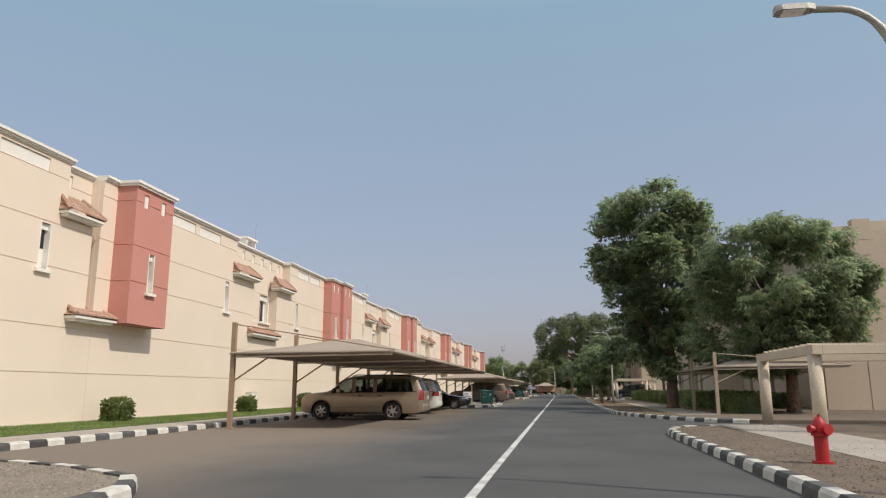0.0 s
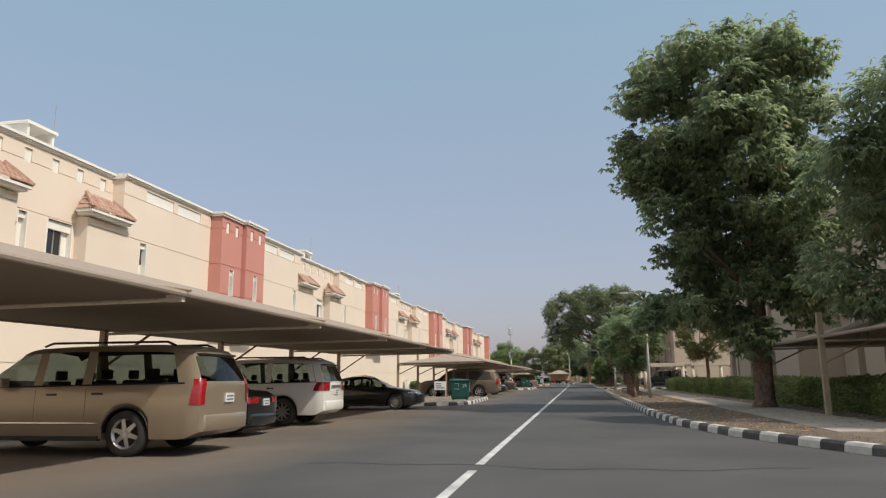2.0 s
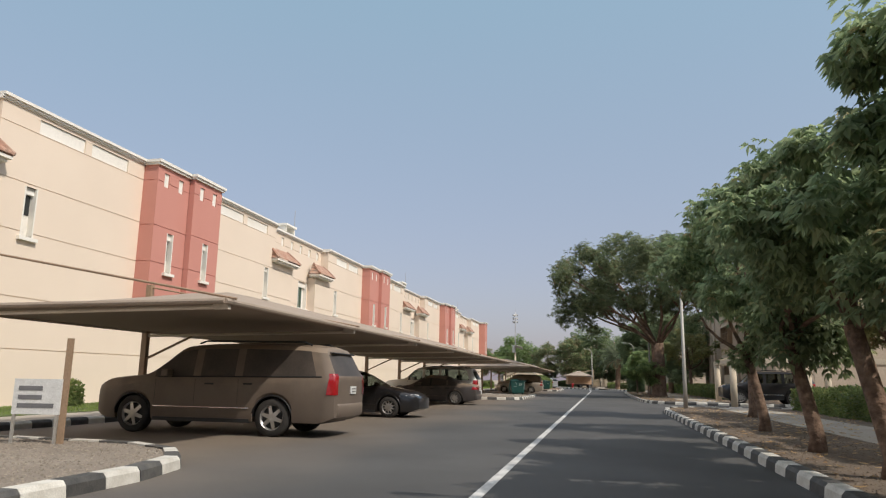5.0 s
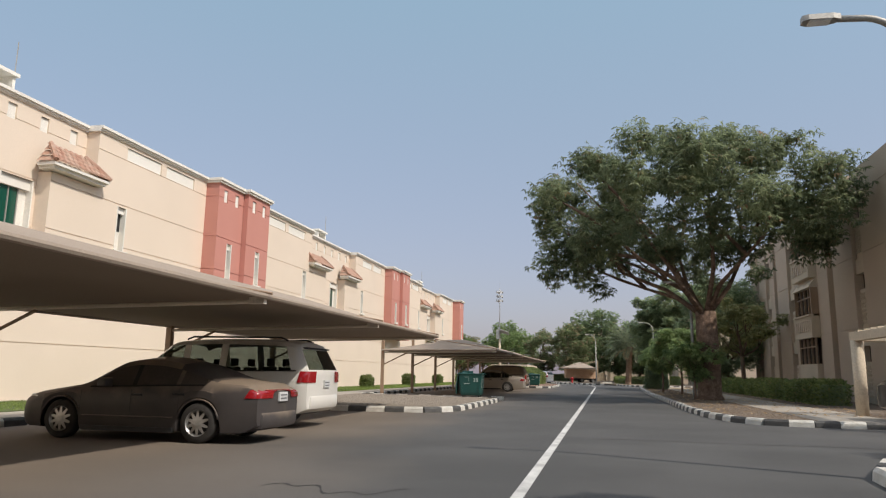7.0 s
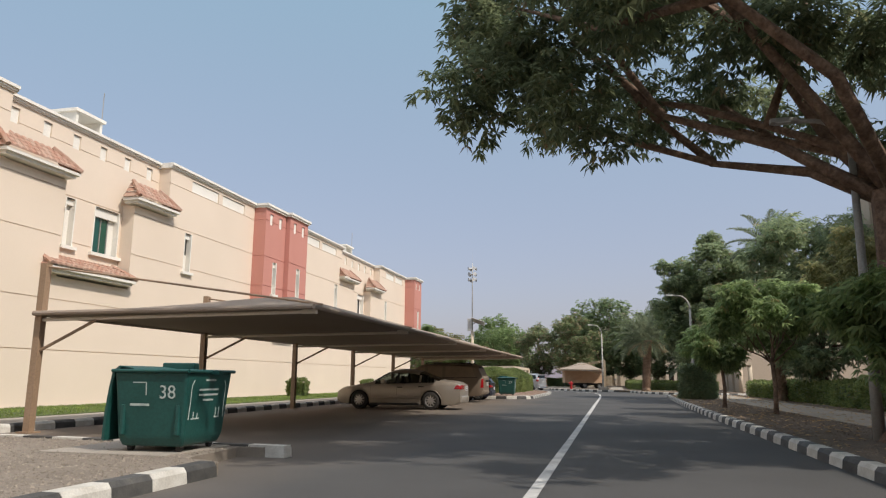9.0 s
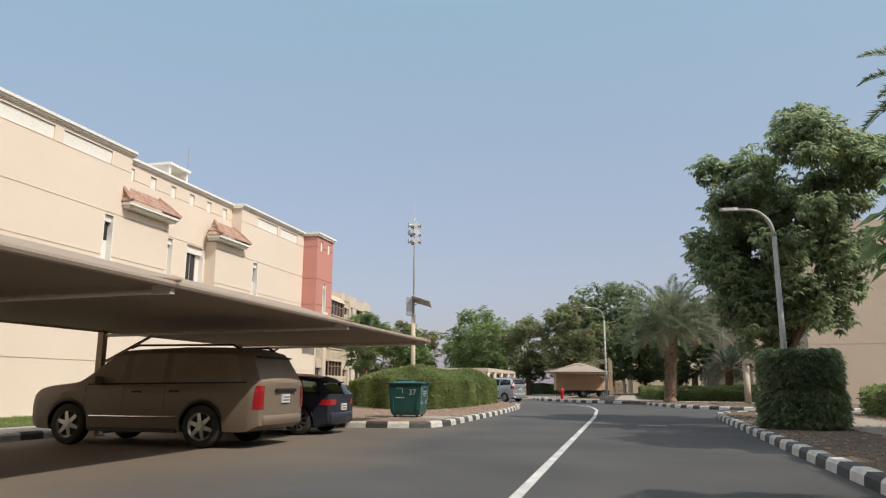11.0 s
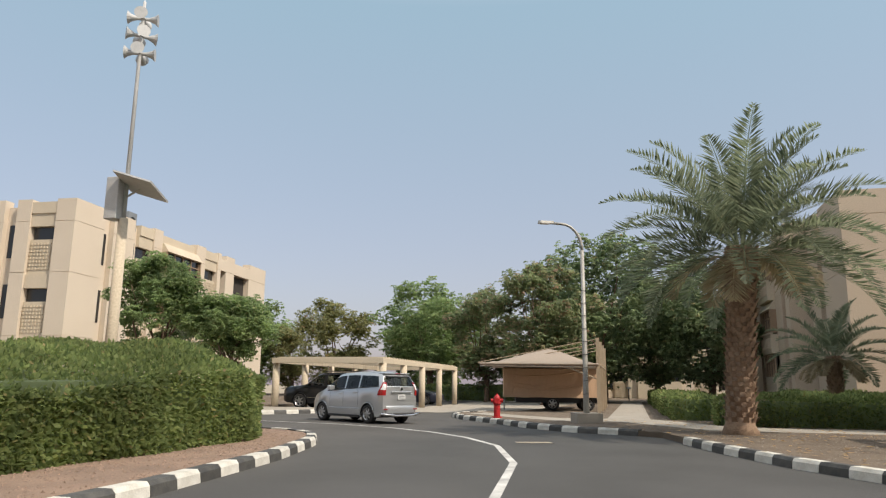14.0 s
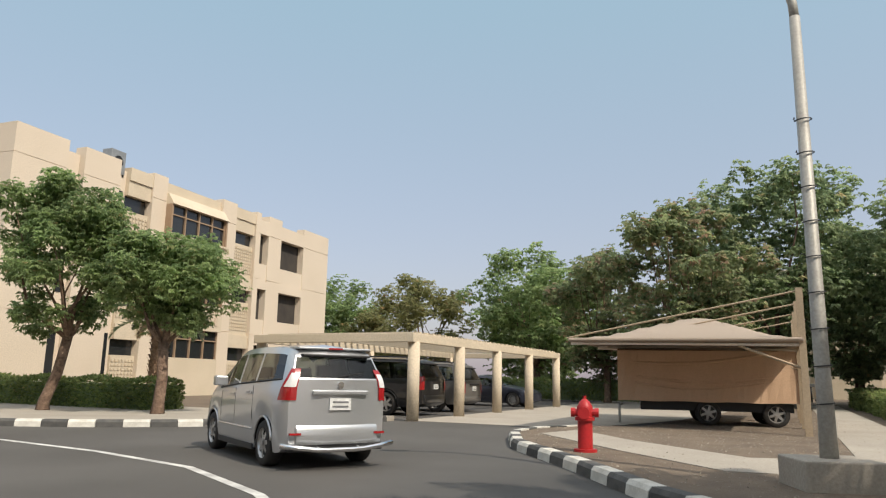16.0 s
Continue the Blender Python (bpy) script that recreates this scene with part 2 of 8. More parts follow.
M = {
    "asphalt": None,
    "kerb_white": material("kerb_white", (0.66, 0.64, 0.58), 0.75, second=(0.45, 0.42, 0.36), scale=5, fine=60, bump=0.3, object_random=0.08),
    "kerb_black": material("kerb_black", (0.045, 0.045, 0.045), 0.7, second=(0.10, 0.095, 0.085), scale=6, fine=60, bump=0.3, object_random=0.25),
    "sidewalk": material("sidewalk", (0.37, 0.33, 0.275), 0.9, second=(0.30, 0.265, 0.22), scale=0.8, fine=30, bump=0.3),
    "dirt": material("dirt", (0.18, 0.138, 0.10), 1.0, second=(0.128, 0.098, 0.073), scale=1.3, fine=55, bump=0.9, spread=0.35),
    "gravel": material("gravel", (0.27, 0.23, 0.185), 1.0, second=(0.20, 0.165, 0.13), scale=0.8, fine=60, bump=1.0, spread=0.4),
    "redgravel": material("redgravel", (0.30, 0.205, 0.148), 1.0, second=(0.215, 0.15, 0.112), scale=1.5, fine=60, bump=1.0, spread=0.4),
    "sand": material("sand", (0.36, 0.30, 0.22), 1.0, second=(0.28, 0.23, 0.17), scale=0.2, fine=20, bump=0.5),
    "grass": material("grass", (0.075, 0.115, 0.035), 0.9, second=(0.13, 0.145, 0.06), scale=1.2, fine=90, bump=0.8, spread=0.4),
    "cream": material("cream_plaster", (0.76, 0.64, 0.515), 0.9, second=(0.715, 0.60, 0.48), scale=0.35, fine=25, bump=0.03, grit=0.03),
    "groove": material("groove_shadowline", (0.30, 0.24, 0.17), 0.95),
    "red": material("red_plaster", (0.55, 0.25, 0.20), 0.9, second=(0.52, 0.232, 0.185), scale=0.5, fine=25, bump=0.03, grit=0.03),
    "white": material("white_plaster", (0.80, 0.77, 0.70), 0.85, second=(0.74, 0.70, 0.62), scale=1.0, fine=25, bump=0.1),
    "tile": material("roof_tile", (0.36, 0.195, 0.135), 0.85, second=(0.42, 0.29, 0.22), scale=3.5, fine=30, bump=0.4, spread=0.3),
    "concrete": material("tan_concrete", (0.53, 0.43, 0.325), 0.92, second=(0.47, 0.375, 0.28), scale=0.3, fine=20, bump=0.2),
    "concrete_pale": material("pale_concrete", (0.58, 0.49, 0.37), 0.92, second=(0.50, 0.42, 0.31), scale=0.6, fine=20, bump=0.2),
    "concrete_light": material("light_tan_concrete", (0.63, 0.535, 0.425), 0.92, second=(0.57, 0.48, 0.375), scale=0.3, fine=20, bump=0.12),
    # near-black matte that stands in for the shade inside balcony openings
    "room_dark": material("painted_opening_shade", (0.035, 0.031, 0.027), 0.9, second=(0.06, 0.05, 0.042), scale=1.5, fine=20, bump=0.0),
    "post_tan": material("tan_steel", (0.40, 0.31, 0.21), 0.6, second=(0.34, 0.26, 0.175), scale=2, fine=30, bump=0.1),
    "post": material("brown_steel", (0.33, 0.225, 0.145), 0.55, second=(0.28, 0.19, 0.12), scale=2, fine=30, bump=0.1),
    # darker copy of the fabric: the canopy's underside shade is put into this colour
    "fabric_net": material("shaded_underside_fabric", (0.29, 0.225, 0.175), 0.95, second=(0.25, 0.195, 0.15), scale=0.5, fine=60, bump=0.15),
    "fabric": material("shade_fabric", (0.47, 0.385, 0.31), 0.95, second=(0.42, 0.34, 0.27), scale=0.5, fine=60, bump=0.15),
    "fabric_pale": material("pale_painted_pipe", (0.74, 0.66, 0.57), 0.6, second=(0.66, 0.58, 0.49), scale=1.5, fine=30, bump=0.05),
    "tanfabric": material("tan_cover", (0.66, 0.45, 0.30), 0.9, second=(0.60, 0.40, 0.26), scale=0.8, fine=50, bump=0.2),
    "lampgrey": material("lamp_pole_grey", (0.40, 0.385, 0.35), 0.55, metal=0.3, second=(0.32, 0.305, 0.275), scale=2, fine=30, bump=0.1),
    "bin": material("bin_green", (0.010, 0.060, 0.052), 0.45, second=(0.016, 0.08, 0.068), scale=2, fine=25, bump=0.1),
    "bin_text": material("bin_paint", (0.55, 0.60, 0.55), 0.7, second=(0.30, 0.36, 0.33), scale=9, fine=60, bump=0.0),
    "hydrant": material("hydrant_red", (0.44, 0.018, 0.022), 0.45, second=(0.36, 0.02, 0.02), scale=4, fine=30, bump=0.15),
    "bark": material("bark", (0.125, 0.08, 0.056), 0.95, second=(0.23, 0.155, 0.11), scale=5, fine=16, bump=1.6, spread=0.3, grit=0.3),
    "palmbark": material("palm_bark", (0.23, 0.15, 0.10), 0.95, second=(0.34, 0.235, 0.16), scale=5, fine=25, bump=1.0, spread=0.3),
    "window_dark": glassy("window_dark", (0.02, 0.022, 0.024), 0.15),
    "window_green": glassy("window_green", (0.01, 0.075, 0.05), 0.12),
    "glass": None,
    "tyre": material("tyre", (0.022, 0.021, 0.020), 0.85, second=(0.05, 0.045, 0.04), scale=6, fine=60, bump=0.2),
    "rim": material("alloy_rim", (0.50, 0.50, 0.50), 0.35, metal=0.7, second=(0.38, 0.36, 0.33), scale=8, fine=60, bump=0.0),
    "chrome": material("chrome", (0.85, 0.85, 0.86), 0.22, metal=1.0, scale=8, fine=60, bump=0.0),
    "black_trim": material("black_trim", (0.02, 0.02, 0.021), 0.5, scale=8, fine=60, bump=0.1),
    "tail_red": lamp_lens("tail_red", (0.33, 0.012, 0.015)),
    "tail_white": lamp_lens("tail_white", (0.75, 0.74, 0.72)),
    "plate": material("number_plate", (0.68, 0.68, 0.66), 0.5, scale=10, fine=50, bump=0.0),
    "dark_bar": material("dark_bar", (0.17, 0.17, 0.175), 0.6, scale=10, fine=50, bump=0.0),
    "white_paint": material("road_paint", (0.62, 0.61, 0.57), 0.8, second=(0.36, 0.35, 0.33), scale=1.8, fine=25, bump=0.2, spread=0.3),
    "mastgrey": material("galvanised_grey", (0.50, 0.50, 0.49), 0.6, metal=0.15, second=(0.42, 0.42, 0.41), scale=3, fine=30, bump=0.05),
    "metalgrey": material("panel_grey", (0.33, 0.34, 0.34), 0.45, metal=0.5, scale=3, fine=30, bump=0.05),
    "solar": glassy("solar_glass", (0.05, 0.06, 0.08), 0.15),
    "hedge": leafy("hedge_leaf", (0.085, 0.115, 0.042), (0.19, 0.222, 0.082), (0.26, 0.20, 0.10)),
    "leaf_dark": leafy("leaf_dark", (0.122, 0.160, 0.094), (0.23, 0.265, 0.148), (0.22, 0.17, 0.10)),
    "leaf_flame": leafy("leaf_flame", (0.082, 0.105, 0.06), (0.165, 0.185, 0.10), (0.20, 0.13, 0.08)),
    "leaf_mid": leafy("leaf_mid", (0.108, 0.150, 0.080), (0.215, 0.252, 0.138), (0.23, 0.19, 0.10)),
    "leaf_light": leafy("leaf_light", (0.112, 0.160, 0.070), (0.222, 0.275, 0.122), (0.22, 0.18, 0.09)),
    "leaf_dry": leafy("leaf_dry", (0.13, 0.14, 0.065), (0.23, 0.22, 0.10), (0.24, 0.15, 0.08)),
    "leaf_brown": leafy("leaf_browning", (0.108, 0.142, 0.075), (0.212, 0.238, 0.125), (0.27, 0.185, 0.13), 0.72),
    "frond": leafy("palm_frond", (0.072, 0.090, 0.055), (0.145, 0.160, 0.10), (0.28, 0.23, 0.13)),
    "frond_dry": leafy("palm_frond_dry", (0.21, 0.175, 0.11), (0.31, 0.265, 0.17)),
}


def road_material():
    """Grey lane asphalt that turns brown and dusty over the parking bays, with patches and tyre-polished bands."""
    m = material("asphalt", (0.080, 0.077, 0.073), 0.86, second=(0.058, 0.056, 0.053), scale=0.35, fine=70, bump=0.35, spread=0.3)
    t = m.node_tree
    bs = t.nodes["Principled BSDF"]
    source = bs.inputs["Base Color"].links[0].from_socket
    co = t.nodes.new("ShaderNodeTexCoord")
    xyz = t.nodes.new("ShaderNodeSeparateXYZ")
    t.links.new(co.outputs["Object"], xyz.inputs[0])
    n = t.nodes.new("ShaderNodeTexNoise")
    n.inputs["Scale"].default_value, n.inputs["Detail"].default_value = 0.22, 6
    t.links.new(co.outputs["Object"], n.inputs["Vector"])
    add = t.nodes.new("ShaderNodeMath")
    add.operation, add.inputs[1].default_value = "MULTIPLY_ADD", 5.0
    t.links.new(n.outputs[0], add.inputs[0])
    t.links.new(xyz.outputs[0], add.inputs[2])
    mr = t.nodes.new("ShaderNodeMapRange")
    mr.inputs[1].default_value, mr.inputs[2].default_value, mr.inputs[3].default_value, mr.inputs[4].default_value = -4.9, -1.0, 0.80, 0.0
    t.links.new(add.outputs[0], mr.inputs[0])
    mix = t.nodes.new("ShaderNodeMix")
    mix.data_type = "RGBA"
    mix.inputs[7].default_value = (0.205, 0.163, 0.122, 1)
    bend = t.nodes.new("ShaderNodeMapRange")
    bend.inputs[1].default_value, bend.inputs[2].default_value, bend.inputs[3].default_value, bend.inputs[4].default_value = 145.0, 153.0, 1.0, 0.12
    t.links.new(xyz.outputs[1], bend.inputs[0])
    both = t.nodes.new("ShaderNodeMath")
    both.operation = "MULTIPLY"
    t.links.new(mr.outputs[0], both.inputs[0])
    t.links.new(bend.outputs[0], both.inputs[1])
    t.links.new(both.outputs[0], mix.inputs[0])
    t.links.new(source, mix.inputs[6])
    t.links.new(mix.outputs[2], bs.inputs["Base Color"])
    return m


M["asphalt"] = road_material()


def let_light_through(m, share):
    """Thin cloth: part of the light comes through to the other side."""
    t = m.node_tree
    bs = t.nodes["Principled BSDF"]
    tr, mx = t.nodes.new("ShaderNodeBsdfTranslucent"), t.nodes.new("ShaderNodeMixShader")
    t.links.new(bs.inputs["Base Color"].links[0].from_socket, tr.inputs["Color"])
    mx.inputs[0].default_value = share
    t.links.new(bs.outputs[0], mx.inputs[1])
    t.links.new(tr.outputs[0], mx.inputs[2])
    t.links.new(mx.outputs[0], t.nodes["Material Output"].inputs["Surface"])


let_light_through(M["fabric"], 0.3)
let_light_through(M["tanfabric"], 0.12)


def clear_glass(name, tint):
    """Tinted car glass: light passes through darkened, gloss rises at grazing angles."""
    m = bpy.data.materials.new(name)
    m.use_nodes = True
    t = m.node_tree
    t.nodes.remove(t.nodes["Principled BSDF"])
    tr, gl, fr, mx = t.nodes.new("ShaderNodeBsdfTransparent"), t.nodes.new("ShaderNodeBsdfGlossy"), t.nodes.new("ShaderNodeLayerWeight"), t.nodes.new("ShaderNodeMixShader")
    power, weight = t.nodes.new("ShaderNodeMath"), t.nodes.new("ShaderNodeMath")
    tr.inputs[0].default_value = (*tint, 1)
    gl.inputs["Roughness"].default_value = 0.03
    fr.inputs[0].default_value = 0.5
    power.operation, power.inputs[1].default_value = "POWER", 5.0
    weight.operation, weight.inputs[1].default_value, weight.inputs[2].default_value = "MULTIPLY_ADD", 0.9, 0.05
    t.links.new(fr.outputs["Facing"], power.inputs[0])
    t.links.new(power.outputs[0], weight.inputs[0])
    t.links.new(weight.outputs[0], mx.inputs[0])
    t.links.new(tr.outputs[0], mx.inputs[1])
    t.links.new(gl.outputs[0], mx.inputs[2])
    t.links.new(mx.outputs[0], t.nodes["Material Output"].inputs["Surface"])
    return m


M["glass"] = clear_glass("car_glass", (0.36, 0.40, 0.38))
M["glass_light"] = clear_glass("light_car_glass", (0.62, 0.70, 0.68))


# ---- mesh helpers ----
def box(bm, x0, x1, y0, y1, z0, z1):
    v = [bm.verts.new(p) for p in ((x0, y0, z0), (x1, y0, z0), (x1, y1, z0), (x0, y1, z0), (x0, y0, z1), (x1, y0, z1), (x1, y1, z1), (x0, y1, z1))]
    for f in ((3, 2, 1, 0), (4, 5, 6, 7), (0, 1, 5, 4), (1, 2, 6, 5), (2, 3, 7, 6), (3, 0, 4, 7)):
        bm.faces.new([v[i] for i in f])
    return v


def tube(bm, points, radii, sides=10, cap=True):
    """A round bar along points, with a radius at each."""
    rings = []
    pts = [Vector(p) for p in points]
    for i, p in enumerate(pts):
        d = (pts[min(i + 1, len(pts) - 1)] - pts[max(i - 1, 0)]).normalized()
        a = d.orthogonal().normalized() if i == 0 else (a - d * a.dot(d)).normalized()
        b = d.cross(a)
        r = radii[i] if isinstance(radii, (list, tuple)) else radii
        rings.append([bm.verts.new(p + (a * math.cos(2 * math.pi * k / sides) + b * math.sin(2 * math.pi * k / sides)) * r) for k in range(sides)])
    for r0, r1 in zip(rings, rings[1:]):
        for k in range(sides):
            bm.faces.new((r0[k], r0[(k + 1) % sides], r1[(k + 1) % sides], r1[k]))
    if cap:
        bm.faces.new(rings[0][::-1])
        bm.faces.new(rings[-1])


def prism(bm, outline, z0, z1):
    """An upright prism over an outline given counter-clockwise."""
    lo, hi = [bm.verts.new((x, y, z0)) for x, y in outline], [bm.verts.new((x, y, z1)) for x, y in outline]
    n = len(outline)
    for i in range(n):
        bm.faces.new((lo[i], lo[(i + 1) % n], hi[(i + 1) % n], hi[i]))
    bm.faces.new(hi)
    bm.faces.new(lo[::-1])


def part(name, bm, mat, parent=None, label="", smooth=False, bevel=0.0):
    """Links a bmesh as one mesh object under a thing or a part; mat may be a key or a list of keys."""
    if bevel:
        bmesh.ops.bevel(bm, geom=list(bm.edges), offset=bevel, segments=2, profile=0.5, affect="EDGES")
    me = bpy.data.meshes.new(name)
    bm.to_mesh(me)
    bm.free()
    for k in ([mat] if isinstance(mat, str) else mat):
        me.materials.append(M[k])
    if smooth:
        me.polygons.foreach_set("use_smooth", [True] * len(me.polygons))
    ob = new(name, me)
    if parent:
        ob.parent = parent
    if label:
        tagged(ob, label)
    return ob


def empty(name, at=(0, 0, 0), turn=0.0):
    ob = new(name)
    ob.matrix_world = pose(*at, 0, 0, turn)
    return ob


def bmesh_box(*a):
    bm = bmesh.new()
    box(bm, *a)
    return bm

# ---- ground, road, islands, kerbs ----
KERB = 0.17


def sheet(name, outline, z, mat, label, thick=0.0, kind="structure", category="ground"):
    bm = bmesh.new()
    if thick:
        prism(bm, outline, z - thick, z)
    else:
        bm.faces.new([bm.verts.new((x, y, z)) for x, y in outline])
    return tagged(part(name, bm, mat), label, category, "", kind)


sheet("ground", [(-2500, -2500), (2500, -2500), (2500, 2500), (-2500, 2500)], -0.06, "sand", "flat pale sandy ground reaching the horizon")
sheet("road", [(-90, -60), (45, -60), (45, 240), (-90, 240)], 0.0, "asphalt", "grey asphalt road with brown dusty parking bays", category="road")

LEFT = [(-12.55, -60), (-12.55, 150), (-90, 150), (-90, -60)]
ISLAND_0 = [(-12.5, -40), (-5.3, -40), (-5.3, 7.6), (-5.45, 8.6), (-6.0, 9.6), (-7.7, 10.7), (-9.9, 11.5), (-12.5, 11.7)]
ISLAND_A = [(-12.5, 54.4), (-6.9, 54.3), (-6.1, 54.6), (-5.55, 55.4), (-5.3, 56.6), (-5.25, 58), (-5.3, 64.2), (-5.55, 65.4), (-6.2, 66.3), (-7.3, 66.9), (-12.5, 67.1)]
ISLAND_B = [(-12.5, 102.3), (-7.0, 102.4), (-5.9, 102.65), (-5.35, 103.2), (-5.1, 104.2), (-5.05, 110.9), (-5.05, 112.75), (-5.62, 113.0), (-5.75, 114.4), (-5.05, 114.65), (-12.5, 115.1)]
ISLAND_C = [(-12.5, 146.2), (-6.2, 146.4), (-5.5, 146.8), (-5.2, 147.8), (-5.2, 158), (-5.4, 163), (-5.9, 167), (-6.6, 170), (-7.3, 171.6), (-8.4, 172.6), (-10, 173.0), (-14, 173.5), (-24, 174.4), (-50, 176), (-90, 177), (-90, 150), (-12.5, 150)]
RIGHT_0 = [(3.05, -60), (45, -60), (45, 26.5), (9, 26.5), (5.2, 25.6), (3.8, 24.7), (3.2, 23.2), (3.05, 21)]
RIGHT_1 = [(7.6, 30.2), (45, 30.0), (45, 93.5), (9, 93.5), (5.0, 93), (3.6, 92.2), (3.0, 90.8), (2.75, 88), (2.65, 60), (2.7, 46), (2.95, 40), (3.6, 36.6), (4.9, 33), (5.9, 31)]
RIGHT_2 = [(4.8, 101.1), (45, 101.0), (45, 160.5), (9, 160.5), (5.2, 159.6), (3.9, 158.4), (3.3, 156.9), (3.1, 154), (2.75, 140), (2.6, 128), (2.65, 108), (2.8, 104.5), (3.2, 102.4), (3.8, 101.4)]
RIGHT_3 = [(6.6, 165.1), (45, 165.0), (45, 240), (-3.0, 240), (-4.0, 200), (-5.2, 189.5), (-6.6, 188.4), (-7.3, 187), (-7.3, 185.4), (-6.4, 183.1), (-4.6, 180.6), (-3.2, 178.4), (-1.7, 176.7), (-0.4, 176.2), (0.7, 175.4), (1.2, 173.2), (1.7, 171.2), (2.5, 168.8), (3.6, 166.6), (4.8, 165.4)]
FAR = [(-90, 180.6), (-30, 180.4), (-18.5, 181.1), (-16.8, 182.0), (-15.3, 183.3), (-13.6, 185.9), (-12.4, 188.9), (-12.4, 189.2), (-40, 189.2), (-90, 189.2)]
FAR_LAND = [(-90, 189.2), (-19.2, 189.2), (-19.2, 240), (-90, 240)]
TOP = 0.14
sheet("pavement", LEFT, TOP, "sidewalk", "pale concrete pavement beside the house row", 0.2, category="pavement")
sheet("island", ISLAND_0, TOP, "gravel", "grey gravel traffic island with painted kerb", 0.2)
sheet("island", ISLAND_A, TOP, "gravel", "grey gravel traffic island with painted kerb", 0.2)
sheet("island", ISLAND_B, TOP, "gravel", "grey gravel traffic island with painted kerb", 0.2)
sheet("island", ISLAND_C, TOP, "redgravel", "reddish gravel planting island under the hedge", 0.2)
for o in (RIGHT_0, RIGHT_1, RIGHT_2, RIGHT_3):
    sheet("verge", o, TOP, "dirt", "bare brown dirt verge behind the kerb", 0.2)
sheet("verge", FAR, TOP, "sidewalk", "pale paved strip beyond the bend", 0.2)
sheet("verge", FAR_LAND, TOP, "dirt", "dirt ground around the apartment block", 0.2)
sheet("lawn", [(-18.2, -60), (-14.35, -60), (-14.35, 168), (-18.2, 168)], TOP + 0.02, "grass", "short green lawn strip along the house row", 0.1)
sheet("parking_floor", [(-12.2, 189.4), (-6.8, 189.4), (-4.1, 200), (-3.1, 240), (-12.2, 240)], 0.012, "sidewalk", "pale paved parking drive", 0.01)

for (x0, x1, y0, y1) in ((5.1, 7.3, -60, 26.0), (5.4, 7.4, 36, 93.2), (5.2, 7.4, 101.4, 160.2)):
    sheet("footpath", [(x0, y0), (x1, y0), (x1, y1), (x0, y1)], TOP + 0.012, "sidewalk", "pale concrete footpath through the dirt verge", 0.05, category="pavement")
sheet("footpath", [(-6.6, 185.2), (-4.3, 182.3), (-2.6, 180.4), (-0.4, 180.6), (2.0, 176.6), (45, 176.6), (45, 178.6), (3.2, 178.6), (0.6, 183.0), (0.8, 215), (-0.6, 215), (-0.9, 182.9), (-2.4, 182.4), (-4.6, 184.6), (-6.2, 186.8)], TOP + 0.012, "sidewalk", "pale concrete footpath curving round the corner", 0.05, category="pavement")


def resample(line, step):
    """Points at even steps along a line."""
    out, left = [Vector((*line[0], 0))], step
    for a, b in zip(line, line[1:]):
        a, b = Vector((*a, 0)), Vector((*b, 0))
        length, d = (b - a).length, left
        while d <= length:
            out.append(a + (b - a) * (d / length))
            d += step
        left = d - length
    return out


def kerb(line, label, flip=1, step=0.6, width=0.24, height=KERB):
    """Painted kerb: black and white concrete blocks with rounded tops along a line; the land lies to the left of the line."""
    base = tagged(new("kerb"), label, "kerb", "", "structure")
    pts = resample(line, step)
    meshes = {}
    for i, (a, b) in enumerate(zip(pts, pts[1:])):
        d = b - a
        length = d.length - 0.008
        key = (round(length, 1), i % 2)
        if key not in meshes:
            bm = bmesh.new()
            prof = [(0.11, -0.05), (0.09, height - 0.05), (0.05, height), (0.11 - width, height), (0.11 - width, -0.05)]
            r0 = [bm.verts.new((-x, 0, z)) for x, z in prof]
            r1 = [bm.verts.new((-x, length, z)) for x, z in prof]
            n = len(prof)
            for k in range(n):
                bm.faces.new((r0[k], r0[(k + 1) % n], r1[(k + 1) % n], r1[k]))
            bm.faces.new(r0[::-1])
            bm.faces.new(r1)
            bmesh.ops.recalc_face_normals(bm, faces=bm.faces)
            me = bpy.data.meshes.new("kerb_block")
            bm.to_mesh(me)
            bm.free()
            me.materials.append(M["kerb_black" if i % 2 else "kerb_white"])
            meshes[key] = me
        ob = new("kerb_block", meshes[key])
        ang = math.degrees(math.atan2(d.y, d.x)) - 90
        ob.matrix_world = pose(a.x, a.y, 0, 0, 0, ang) @ (Matrix.Scale(-1, 4, (1, 0, 0)) if flip > 0 else Matrix.Identity(4))
        ob.parent = base
    return base


